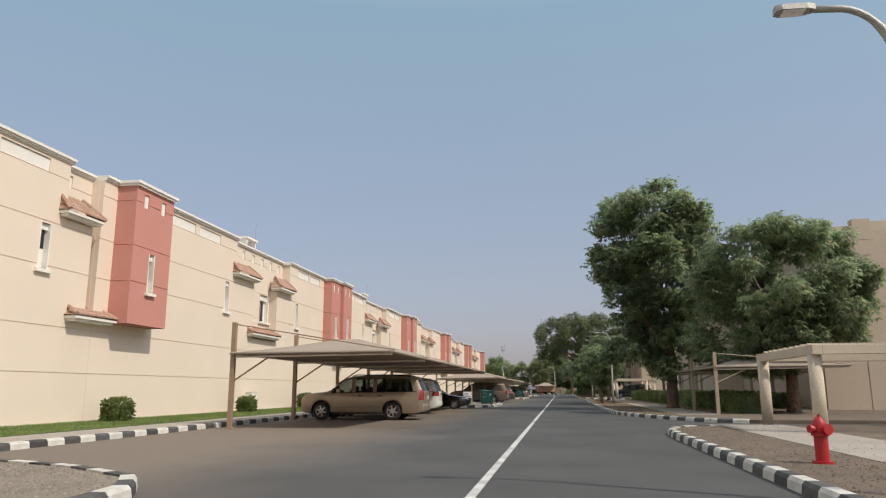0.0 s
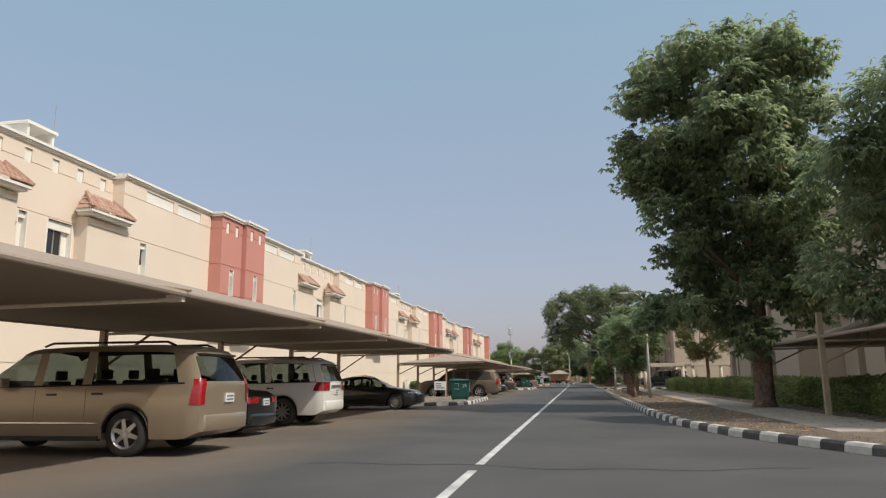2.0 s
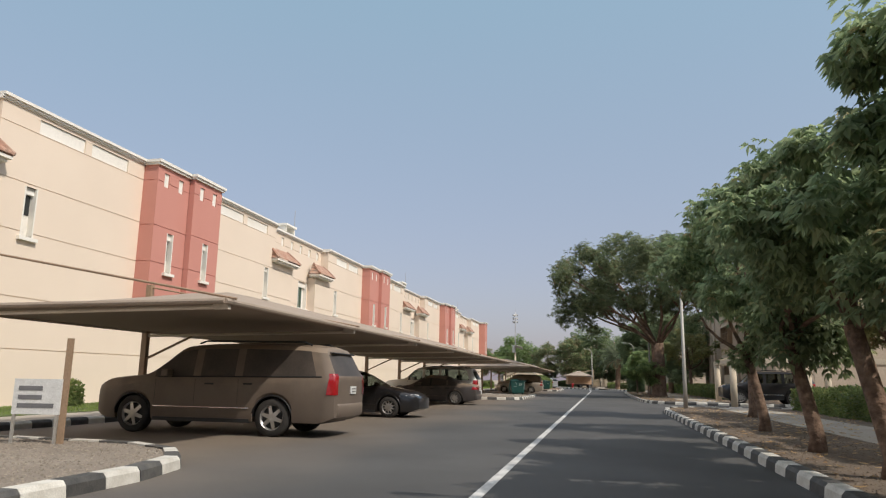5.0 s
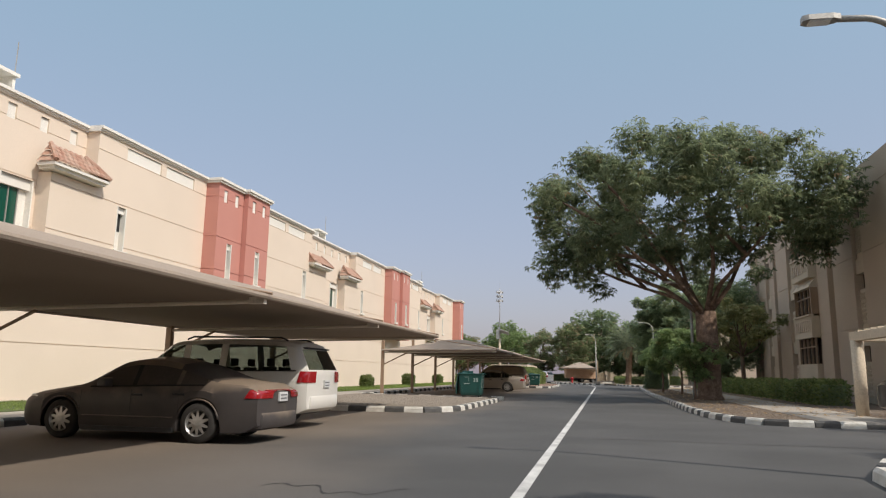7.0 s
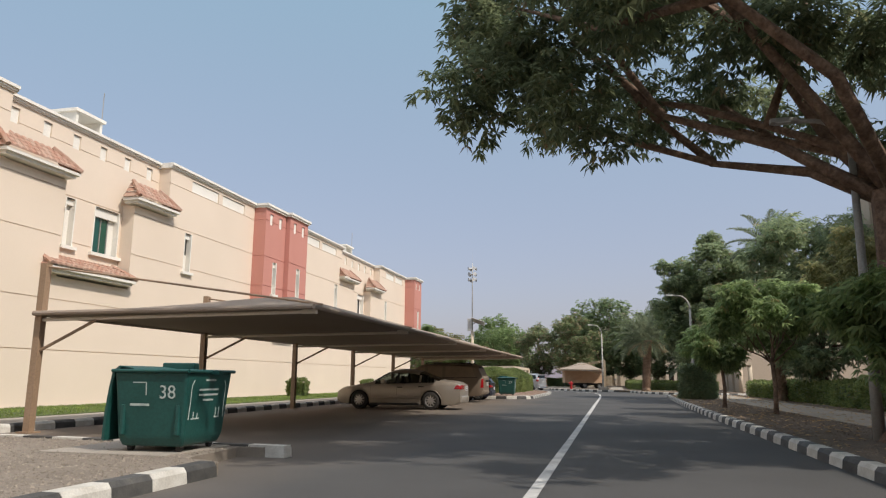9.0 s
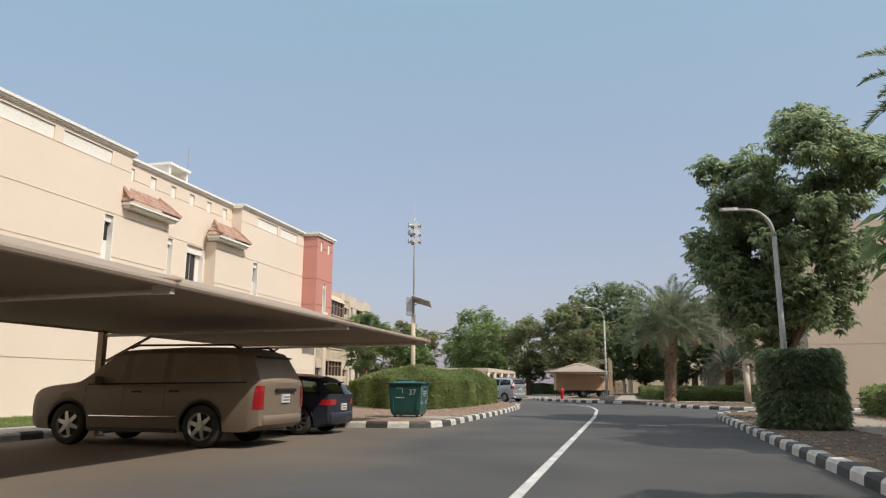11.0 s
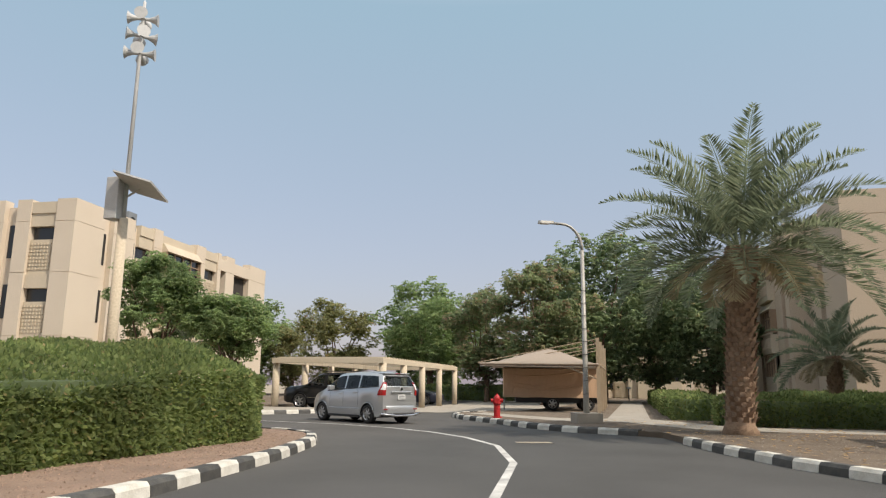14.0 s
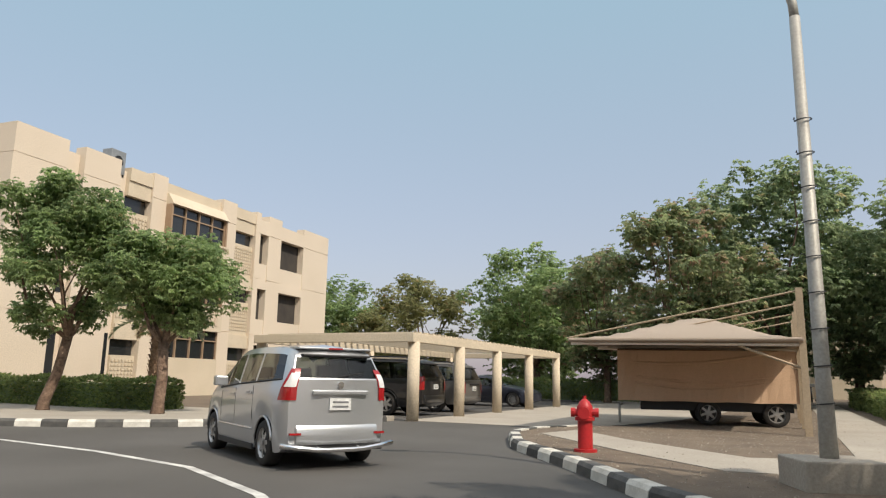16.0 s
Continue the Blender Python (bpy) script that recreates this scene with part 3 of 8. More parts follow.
KERBS = [
    [(-12.42, -20), (-12.42, 54.2)], [(-12.42, 67.3), (-12.42, 100.5)], [(-12.42, 115.3), (-12.42, 146.0)],
    ISLAND_0[1:], ISLAND_A, ISLAND_B[:7], ISLAND_B[-2:], ISLAND_C[:14],
    [(5.2, 25.6), (3.8, 24.7), (3.2, 23.2), (3.05, 21), (3.05, -20)],
    [(9, 93.5), (5.0, 93), (3.6, 92.2), (3.0, 90.8), (2.75, 88), (2.65, 60), (2.7, 46), (2.95, 40), (3.6, 36.6), (4.9, 33), (5.9, 31), (7.6, 30.2)],
    [(9, 160.5), (5.2, 159.6), (3.9, 158.4), (3.3, 156.9), (3.1, 154), (2.75, 140), (2.6, 128), (2.65, 108), (2.8, 104.5), (3.2, 102.4), (3.8, 101.4), (4.8, 101.1), (12, 101.0)],
    [(-6.6, 188.4), (-7.3, 187), (-7.3, 185.4), (-6.4, 183.1), (-4.6, 180.6), (-3.2, 178.4), (-1.7, 176.7), (-0.4, 176.2), (0.3, 175.8)],
    [(1.15, 173.4), (1.7, 171.2), (2.5, 168.8), (3.6, 166.6), (4.8, 165.4), (6.6, 165.1), (14, 165.0)],
    [(-60, 180.5), (-30, 180.4), (-18.5, 181.1), (-16.8, 182.0), (-15.3, 183.3), (-13.6, 185.9), (-12.4, 188.9)],
]


def stripe(line, width, label):
    bm = bmesh.new()
    pts = [Vector((x, y, 0.004)) for x, y in line]
    rows = []
    for i, p in enumerate(pts):
        d = (pts[min(i + 1, len(pts) - 1)] - pts[max(i - 1, 0)]).normalized()
        nrm = Vector((-d.y, d.x, 0)) * (width / 2)
        rows.append((bm.verts.new(p + nrm), bm.verts.new(p - nrm)))
    for a, b in zip(rows, rows[1:]):
        bm.faces.new((a[1], b[1], b[0], a[0]))
    tagged(part("lane_line", bm, "white_paint"), label, "road marking", "", "structure")


stripe([(-1.22, -20), (-1.22, 8), (-1.22, 30.3)], 0.13, "worn solid white centre line")
stripe([(-1.22, 31.0), (-1.22, 60), (-1.25, 120), (-1.3, 155), (-1.5, 163), (-2.0, 168), (-2.9, 171.4), (-4.1, 173.6), (-5.4, 175.2), (-7.0, 176.6), (-9.3, 177.9), (-12, 178.6), (-15, 179.0), (-30, 178.6), (-60, 178.4)], 0.13, "worn solid white centre line bending left")

# ---- the row of houses ----
WALL, RECESS, HOUSE_TOP = -18.4, -18.95, 9.86
BANDS = [(0.0, 1.95), (1.98, 3.62), (3.65, 5.77), (5.80, 7.40), (7.43, 9.20), (9.23, HOUSE_TOP)]


def banded_wall(bm, front, depth, y0, y1, z_top, holes=(), z_low=0.0, bands=BANDS):
    """A plaster wall in courses with open shadow joints; holes are (y0, y1, z0, z1)."""
    for b0, b1 in bands:
        b0, b1 = max(b0, z_low), min(b1, z_top)
        if b1 - b0 < 0.05:
            continue
        ys = sorted({y0, y1, *[min(max(v, y0), y1) for h in holes for v in h[:2]]})
        zs = sorted({b0, b1, *[v for h in holes for v in h[2:] if b0 < v < b1]})
        for ya, yb in zip(ys, ys[1:]):
            for za, zb in zip(zs, zs[1:]):
                yc, zc = (ya + yb) / 2, (za + zb) / 2
                if yb - ya > 1e-4 and not any(h[0] < yc < h[1] and h[2] < zc < h[3] for h in holes):
                    box(bm, front - depth, front, ya, yb, za, zb)
    if z_top > z_low + 0.3:
        ys = sorted({y0, y1, *[min(max(v, y0), y1) for h in holes for v in h[:2]]})
        for ya, yb in zip(ys, ys[1:]):
            yc, cover = (ya + yb) / 2, [h for h in holes if h[0] < (ya + yb) / 2 < h[1]]
            if yb - ya < 1e-4:
                continue
            z = z_low
            for h in sorted(cover, key=lambda q: q[2]):
                box(bm, front - depth + 0.005, front - 0.03, ya + 0.002, yb - 0.002, z, h[2])
                z = h[3]
            box(bm, front - depth + 0.005, front - 0.03, ya + 0.002, yb - 0.002, z, z_top - 0.002)


def niche_window(house, front, y, w, z0, z1, glass=(0.0, 0.5, 0.35, 0.82), pane="window_dark", deep=0.22):
    """A white plaster niche with a small pane in it and a sill below."""
    bm = bmesh.new()
    t = 0.05
    box(bm, front - deep - 0.04, front - deep, y, y + w, z0, z1)
    box(bm, front - deep, front + 0.012, y, y + t, z0, z1)
    box(bm, front - deep, front + 0.012, y + w - t, y + w, z0, z1)
    box(bm, front - deep + 0.0, front - 0.09, y + t, y + w - t, z0 + (z1 - z0) * glass[3], z1)
    win = part("window", bm, "white", house, "white plaster window niche")
    g = bmesh_box(front - deep, front - deep + 0.02, y + t + (w - 2 * t) * glass[0], y + t + (w - 2 * t) * glass[1], z0 + (z1 - z0) * glass[2], z0 + (z1 - z0) * glass[3])
    part("pane", g, pane, win, "dark narrow window pane")
    s = bmesh_box(front - 0.05, front + 0.13, y - 0.12, y + w + 0.12, z0 - 0.12, z0)
    part("sill", s, "white", win)
    return win


def tile_roof(house, front, y0, y1, z, reach=0.5, rise=0.75, hip0=0.5, hip1=0.0, label="terracotta tile awning roof"):
    """A lean-to of half-round clay tiles in courses over a plaster eave moulding."""
    bm = bmesh.new()
    outer = front + reach
    box(bm, front - 0.3, outer - 0.10, y0 + 0.10, y1 - (0.10 if hip1 else 0.0), z - 0.20, z - 0.1)
    box(bm, front - 0.3, outer, y0, y1, z - 0.1, z)
    eave = part("awning", bm, "white", house, label)
    bm = bmesh.new()
    courses, step = 4, 0.235
    n = max(3, int((y1 - y0) / step))
    for c in range(courses):
        f0, f1 = c / courses, (c + 1) / courses + 0.04
        x0, x1 = outer + 0.05 - f0 * (reach + 0.25), outer + 0.05 - f1 * (reach + 0.25)
        zz0, zz1 = z + 0.02 + f0 * rise + 0.03, z + 0.02 + f1 * rise
        ya, yb = y0 - 0.04 + hip0 * f0, y1 + 0.04 - hip1 * f0
        k = max(2, int((yb - ya) / step))
        w = (yb - ya) / k
        for i in range(k):
            yc = ya + w * (i + 0.5)
            ring0, ring1 = [], []
            for j in range(6):
                a = math.pi * j / 5
                ring0.append(bm.verts.new((x0, yc - math.cos(a) * w * 0.5, zz0 + math.sin(a) * 0.085)))
                ring1.append(bm.verts.new((x1, yc - math.cos(a) * w * 0.42, zz1 + math.sin(a) * 0.07)))
            for j in range(5):
                bm.faces.new((ring0[j], ring0[j + 1], ring1[j + 1], ring1[j]))
            bm.faces.new(ring0)
    for (y, hip) in ((y0, hip0), (y1, -hip1)):
        if hip:
            tube(bm, [(outer + 0.04, y, z + 0.06), (outer - reach * 0.5 - 0.1, y + hip * 0.5, z + 0.12 + rise * 0.5), (outer - reach - 0.2, y + hip, z + 0.1 + rise)], 0.085, 6)
            for i in range(3):
                f0, f1 = i / 3, (i + 1) / 3 + 0.05
                q = [(front - 0.3, y - (0.04 if hip > 0 else -0.04) + hip * f0, z + 0.04 + rise * f0), (outer + 0.03 - (reach + 0.2) * f0, y - (0.04 if hip > 0 else -0.04) + hip * f0, z + 0.04 + rise * f0),
                     (outer + 0.03 - (reach + 0.2) * f1, y + hip * f1, z + rise * f1), (front - 0.3, y + hip * f1, z + rise * f1)]
                vs = [bm.verts.new(p) for p in q]
                bm.faces.new(vs)
    part("roof_tiles", bm, "tile", eave, "weathered red clay barrel tiles")
    return eave


def red_box(house, y0, y1, front, z0=4.02, z1=9.86, window=True):
    """A projecting red plaster bay with a white parapet cap, two small white squares and a slit window."""
    w = y1 - y0
    yw = y0 + w * 0.42
    bm = bmesh.new()
    bands = [(z0, 5.77), (5.80, 7.30), (7.33, 9.20), (9.23, z1)]
    hole = [(yw, yw + 0.46, 5.42, 7.12)] if window else []
    holes = hole + [(y0 + w * 0.20, y0 + w * 0.20 + 0.34, 9.03, 9.62), (y0 + w * 0.66, y0 + w * 0.66 + 0.34, 9.03, 9.62)]
    banded_wall(bm, front, 0.2, y0, y1, z1, holes, z0, bands)
    for a, b in bands:
        box(bm, WALL - 0.1, front - 0.2, y0, y0 + 0.2, a, b)
        box(bm, WALL - 0.1, front - 0.2, y1 - 0.2, y1, a, b)
    box(bm, WALL - 0.1, front - 0.19, y0 + 0.03, y1 - 0.03, z0, z0 + 0.15)
    box(bm, WALL - 0.1, front - 0.19, y0 + 0.03, y0 + 0.19, z0, z1 - 0.01)
    box(bm, WALL - 0.1, front - 0.19, y1 - 0.19, y1 - 0.03, z0, z1 - 0.01)
    bay = part("bay", bm, "red", house, "projecting terracotta-red plaster bay")
    for h in holes[1 if window else 0:]:
        part("panel", bmesh_box(front - 0.16, front - 0.05, h[0], h[1], h[2], h[3]), "white", bay)
    part("cap_moulding", bmesh_box(WALL - 0.4, front + 0.10, y0 - 0.08, y1 + 0.08, z1, z1 + 0.099), "white", bay)
    part("parapet_cap", bmesh_box(WALL - 0.4, front + 0.16, y0 - 0.13, y1 + 0.13, z1 + 0.10, z1 + 0.22), "white", bay)
    if window:
        niche_window(bay, front, yw, 0.46, 5.42, 7.12, (0.0, 0.95, 0.34, 0.84))
    return bay


def house_pair(y_start, first=False, cut=False, pane="window_dark"):
    """One 28 m module of the row: red bays, a tower, a recess with tiled awnings, a tower. cut: the module stops in its recess."""
    house = tagged(empty("townhouse", (0, y_start, 0)), "cream plaster two-storey townhouse with red bays and tiled awnings" if not cut else "cream plaster townhouse with a tiled awning over a recess", "house", "houses of the row")
    t1, lo1, lo2, t2, end = 12.35, 14.90, 18.50, 20.60, 28.0
    n1, n2 = (11.1, 11.65, 5.62, 7.32), (21.9, 22.45, 5.62, 7.32)
    s = 0.0 if not cut else -60.0
    panels = [(6.05, 8.45), (8.85, 11.25)] if not first else [(5.2, 7.55), (7.95, 10.3)]
    tabs = [(12.85 + i * 1.38, 13.22 + i * 1.38, 9.16, 9.68) for i in range(6)]
    rw = [(15.55, 16.05, 5.62, 7.35), (17.0, 18.38, 5.62, 7.36)]
    stop = t2 + 0.2
    if cut:
        lo1 = 13.95
        tabs, rw, stop = tabs[:1], [(14.05, 14.4, 5.62, 7.2)], 14.5
    bm = bmesh.new()
    if cut:
        box(bm, RECESS - 0.3, WALL - 0.2, 14.42, 14.70, 0, HOUSE_TOP)
    banded_wall(bm, WALL, 0.3, s, t1, HOUSE_TOP, [n1] + [(a, b, 9.24, 9.74) for a, b in panels])
    banded_wall(bm, WALL, 0.3, t1, lo1, 7.72)
    banded_wall(bm, WALL, 0.3, lo1, lo2 if not cut else 14.42, 4.40)
    box(bm, RECESS - 0.1, WALL - 0.3, t1 - 0.25, t1, 7.2, HOUSE_TOP)
    box(bm, RECESS - 0.1, WALL - 0.3, lo1 - 0.25, lo1, 0, 7.72)
    banded_wall(bm, RECESS, 0.3, t1 - 0.2, stop, HOUSE_TOP, tabs + rw)
    if not cut:
        banded_wall(bm, WALL, 0.3, lo2, t2, 7.72)
        more = [(22.2, 24.4), (24.75, 26.85)]
        banded_wall(bm, WALL, 0.3, t2, end, HOUSE_TOP, [n2] + [(a, b, 9.24, 9.74) for a, b in more])
        panels = panels + more
        box(bm, RECESS - 0.1, WALL - 0.3, t2, t2 + 0.25, 7.2, HOUSE_TOP)
        box(bm, RECESS - 0.1, WALL - 0.3, lo2, lo2 + 0.25, 0, 7.72)
    part("wall", bm, "cream", house)
    for h in tabs:
        part("parapet_panel", bmesh_box(RECESS - 0.25, RECESS - 0.06, h[0], h[1], h[2], h[3]), "white", house)
    for a, b in panels:
        part("parapet_panel", bmesh_box(WALL - 0.25, WALL - 0.05, a, b, 9.24, 9.74), "white", house, "white recessed parapet panel")
    caps = [(s, t1 + 0.1, WALL, HOUSE_TOP), (t1 + 0.1, min(t2 - 0.1, stop), RECESS, HOUSE_TOP - 0.012)]
    if not cut:
        caps.append((t2 - 0.1, end, WALL, HOUSE_TOP))
    for (a, b, f, top) in caps:
        bm = bmesh.new()
        prof = [(-0.50, 0.22), (0.16, 0.22), (0.16, 0.12), (0.10, 0.12), (0.10, 0.05), (0.05, 0.04), (0.05, 0.0), (-0.50, 0.0)]
        r0, r1 = [bm.verts.new((f + x, a, top + z)) for x, z in prof], [bm.verts.new((f + x, b, top + z)) for x, z in prof]
        n = len(prof)
        for k in range(n):
            bm.faces.new((r0[k], r0[(k + 1) % n], r1[(k + 1) % n], r1[k]))
        bm.faces.new(r0)
        bm.faces.new(r1)
        bmesh.ops.recalc_face_normals(bm, faces=bm.faces)
        part("parapet_cap", bm, "white", house, "white moulded parapet cap")
    part("back_wall", bmesh_box(WALL - 14.3, WALL - 14.0, s, min(end, stop) if cut else end, 0, 9.1), "cream", house)
    part("roof_slab", bmesh_box(WALL - 14, WALL - 0.62, s, min(end, stop) if cut else end, 8.55, 8.7), "white", house)
    if not cut:
        shade = part("roof_shelter", bmesh_box(-21.2, -19.75, 16.5, 18.1, 11.0, 11.12), "white", house, "small white slab shelter on the flat roof")
        for sy in (16.6, 17.9):
            part("shelter_wall", bmesh_box(-21.1, -19.85, sy, sy + 0.12, 8.7, 11.0), "white", shade)
        bm = bmesh.new()
        tube(bm, [(-19.9, 18.0, 11.1), (-19.9, 18.0, 12.3)], 0.018, 5)
        part("roof_aerial", bm, "lampgrey", shade)
        bm = bmesh.new()
        tube(bm, [(-20.4, 14.3, 9.95), (-20.4, 14.5, 9.95), (-20.4, 16.1, 9.95), (-20.4, 16.3, 9.95)], [0.3, 0.56, 0.56, 0.3], 16)
        tank = part("water_tank", bm, "white", house, "white horizontal roof tank", smooth=True)
        for sy in (14.7, 15.9):
            part("tank_foot", bmesh_box(-20.8, -20.0, sy - 0.08, sy + 0.08, 8.7, 9.6), "white", tank)
    niche_window(house, WALL, n1[0], 0.55, n1[2], n1[3], (0.0, 0.95, 0.46, 0.86))
    tile_roof(house, WALL, 11.95, lo1 + 0.15, 7.96, 0.42, 0.66, 0.12, 0.7)
    if cut:
        niche_window(house, RECESS, 14.05, 0.35, 5.62, 7.2, (0.0, 0.5, 0.40, 0.86))
        tile_roof(house, RECESS, 12.8, 15.3, 4.10, 1.05, 0.62, 0.5, 0.5, "low terracotta tile awning beside the red bay")
        return house
    niche_window(house, WALL, n2[0], 0.55, n2[2], n2[3], (0.0, 0.95, 0.46, 0.86))
    niche_window(house, RECESS, 15.55, 0.5, 5.62, 7.35, (0.0, 0.5, 0.40, 0.86))
    win = niche_window(house, RECESS, 17.0, 1.38, 5.62, 7.36, (0.10, 0.72, 0.05, 0.80), pane)
    for yy in (17.0 + 0.05 + 1.28 * 0.10, 17.0 + 0.05 + 1.28 * 0.40, 17.0 + 0.05 + 1.28 * 0.70):
        part("mullion", bmesh_box(RECESS - 0.2, RECESS - 0.17, yy, yy + 0.04, 5.72, 7.0), "lampgrey", win)
    tile_roof(house, WALL, lo2 - 0.35, 20.85, 7.96, 0.42, 0.70, 0.4, 0.7)
    tile_roof(house, RECESS, 14.2, 18.45, 4.68, 0.95, 0.55, 0.3, 0.3, "low terracotta tile awning over the entrance recess")
    if first:
        red_box(house, 0.92, 3.80, -17.5)
    else:
        red_box(house, -0.12, 2.16, -17.72)
        red_box(house, 2.19, 4.50, -17.46)
    return house


house_pair(11.17, False, True)
for k in range(0, 5):
    house_pair(25.6 + 28.0 * k, k == 0, pane="window_green" if k in (2, 3) else "window_dark")
end_house = tagged(empty("townhouse", (0, 165.6, 0)), "end of the cream townhouse row with one red bay", "house", "houses of the row")
bm = bmesh.new()
banded_wall(bm, WALL, 0.3, 0, 1.75, HOUSE_TOP)
for a, b in BANDS:
    box(bm, WALL - 14, WALL - 0.3, 1.45, 1.75, a, b)
box(bm, WALL - 14, WALL - 0.3, 1.42, 1.7, 0, HOUSE_TOP)
part("wall", bm, "cream", end_house)
red_box(end_house, -0.3, 2.0, -17.5)
part("parapet_cap", bmesh_box(WALL - 14.1, WALL + 0.16, 1.4, 1.9, HOUSE_TOP, HOUSE_TOP + 0.22), "white", end_house)

# ---- shade carports ----
def carport(y0, y1, posts, x_back=-12.1, x_front=-6.0, z=2.70, label="cantilever shade carport with brown posts and tan fabric", top=3.72, steel="post", z_back=2.33, peak=0.72):
    c = tagged(empty("carport", (0, 0, 0)), label, "carport", "shade carports")
    span = x_front - x_back
    out = 1 if span > 0 else -1
    for y in posts:
        bm = bmesh.new()
        box(bm, x_back - 0.075, x_back + 0.075, y - 0.075, y + 0.075, 0.0, top)
        box(bm, x_back - 0.16, x_back + 0.16, y - 0.16, y + 0.16, 0.0, 0.03)
        p = part("post", bm, steel, c)
        bm = bmesh.new()
        tube(bm, [(x_back, y, z_back - 0.09), (x_front - 0.12 * out, y, z - 0.05)], 0.036, 8)
        part("arm", bm, "fabric_pale", c, "pale painted arm under the fabric")
        bm = bmesh.new()
        box(bm, x_front - 0.16 * out - 0.14, x_front - 0.16 * out + 0.14, y - 0.05, y + 0.05, z - 0.09, z + 0.03)
        part("arm_bracket", bm, "fabric_pale", c)
        bm = bmesh.new()
        tube(bm, [(x_back + 0.02 * out, y, 1.62), (x_back + 1.35 * out, y, z_back - 0.10)], 0.032, 6)
        part("brace", bm, steel, c)
        bm = bmesh.new()
        tube(bm, [(x_back, y, top - 0.06), (x_front + 0.1 * out, y, z + 0.08)], 0.022, 6)
        part("tie_rod", bm, steel, c)
    bm = bmesh.new()
    nx, ny = 12, 34
    grid = []
    for i in range(nx + 1):
        row = []
        for j in range(ny + 1):
            u, v = i / nx, j / ny
            x, y = x_back + span * u, y0 + (y1 - y0) * v
            ex = min(u, 1 - u) * abs(span)
            ey = min(v, 1 - v) * (y1 - y0)
            rise = min(ex / 2.4, ey / 4.5, 1.0)
            sag = 0.05 * math.sin(math.pi * ((y - posts[0]) / (posts[1] - posts[0]))) ** 2
            row.append(bm.verts.new((x, y, z_back + (z - z_back) * u + 0.06 + peak * rise ** 1.15 - sag * (1 - rise))))
        grid.append(row)
    for i in range(nx):
        for j in range(ny):
            bm.faces.new((grid[i][j], grid[i + 1][j], grid[i + 1][j + 1], grid[i][j + 1]))
    can = part("canopy", bm, "fabric", c, "tan shade fabric stretched to a low ridge", smooth=True)
    bm = bmesh.new()
    ring = [(x_back, y0, z_back + 0.03), (x_front, y0, z + 0.03), (x_front, y1, z + 0.03), (x_back, y1, z_back + 0.03), (x_back, y0, z_back + 0.03)]
    for a, b in zip(ring, ring[1:]):
        tube(bm, [a, b], 0.05, 8)
    part("edge_pipe", bm, "fabric", c)
    # lining under the canopy; its darker tone paints in the shade below the fabric
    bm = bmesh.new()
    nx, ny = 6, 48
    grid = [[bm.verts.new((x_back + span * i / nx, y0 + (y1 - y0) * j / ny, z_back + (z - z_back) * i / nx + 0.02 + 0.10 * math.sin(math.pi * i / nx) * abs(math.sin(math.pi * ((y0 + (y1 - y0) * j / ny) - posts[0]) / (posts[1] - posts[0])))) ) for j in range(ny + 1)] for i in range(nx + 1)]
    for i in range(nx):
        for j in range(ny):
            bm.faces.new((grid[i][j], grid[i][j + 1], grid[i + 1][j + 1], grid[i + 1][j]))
    part("lining", bm, "fabric_net", c, "underside of the shade fabric dipping between the arms, shade painted into its tone", smooth=True)
    return c


carport(23.9, 54.9, [24.12 + 6.1 * i for i in range(6)], -11.6, -5.75, 2.60, z_back=2.58)
carport(66.8, 103.9, [67.0 + 6.1 * i for i in range(7)], -11.65, -5.8, 2.41, top=3.6)
carport(116.9, 147.9, [117.1 + 6.1 * i for i in range(6)], -11.9, -5.75, 2.41, z_back=2.36, top=3.45)

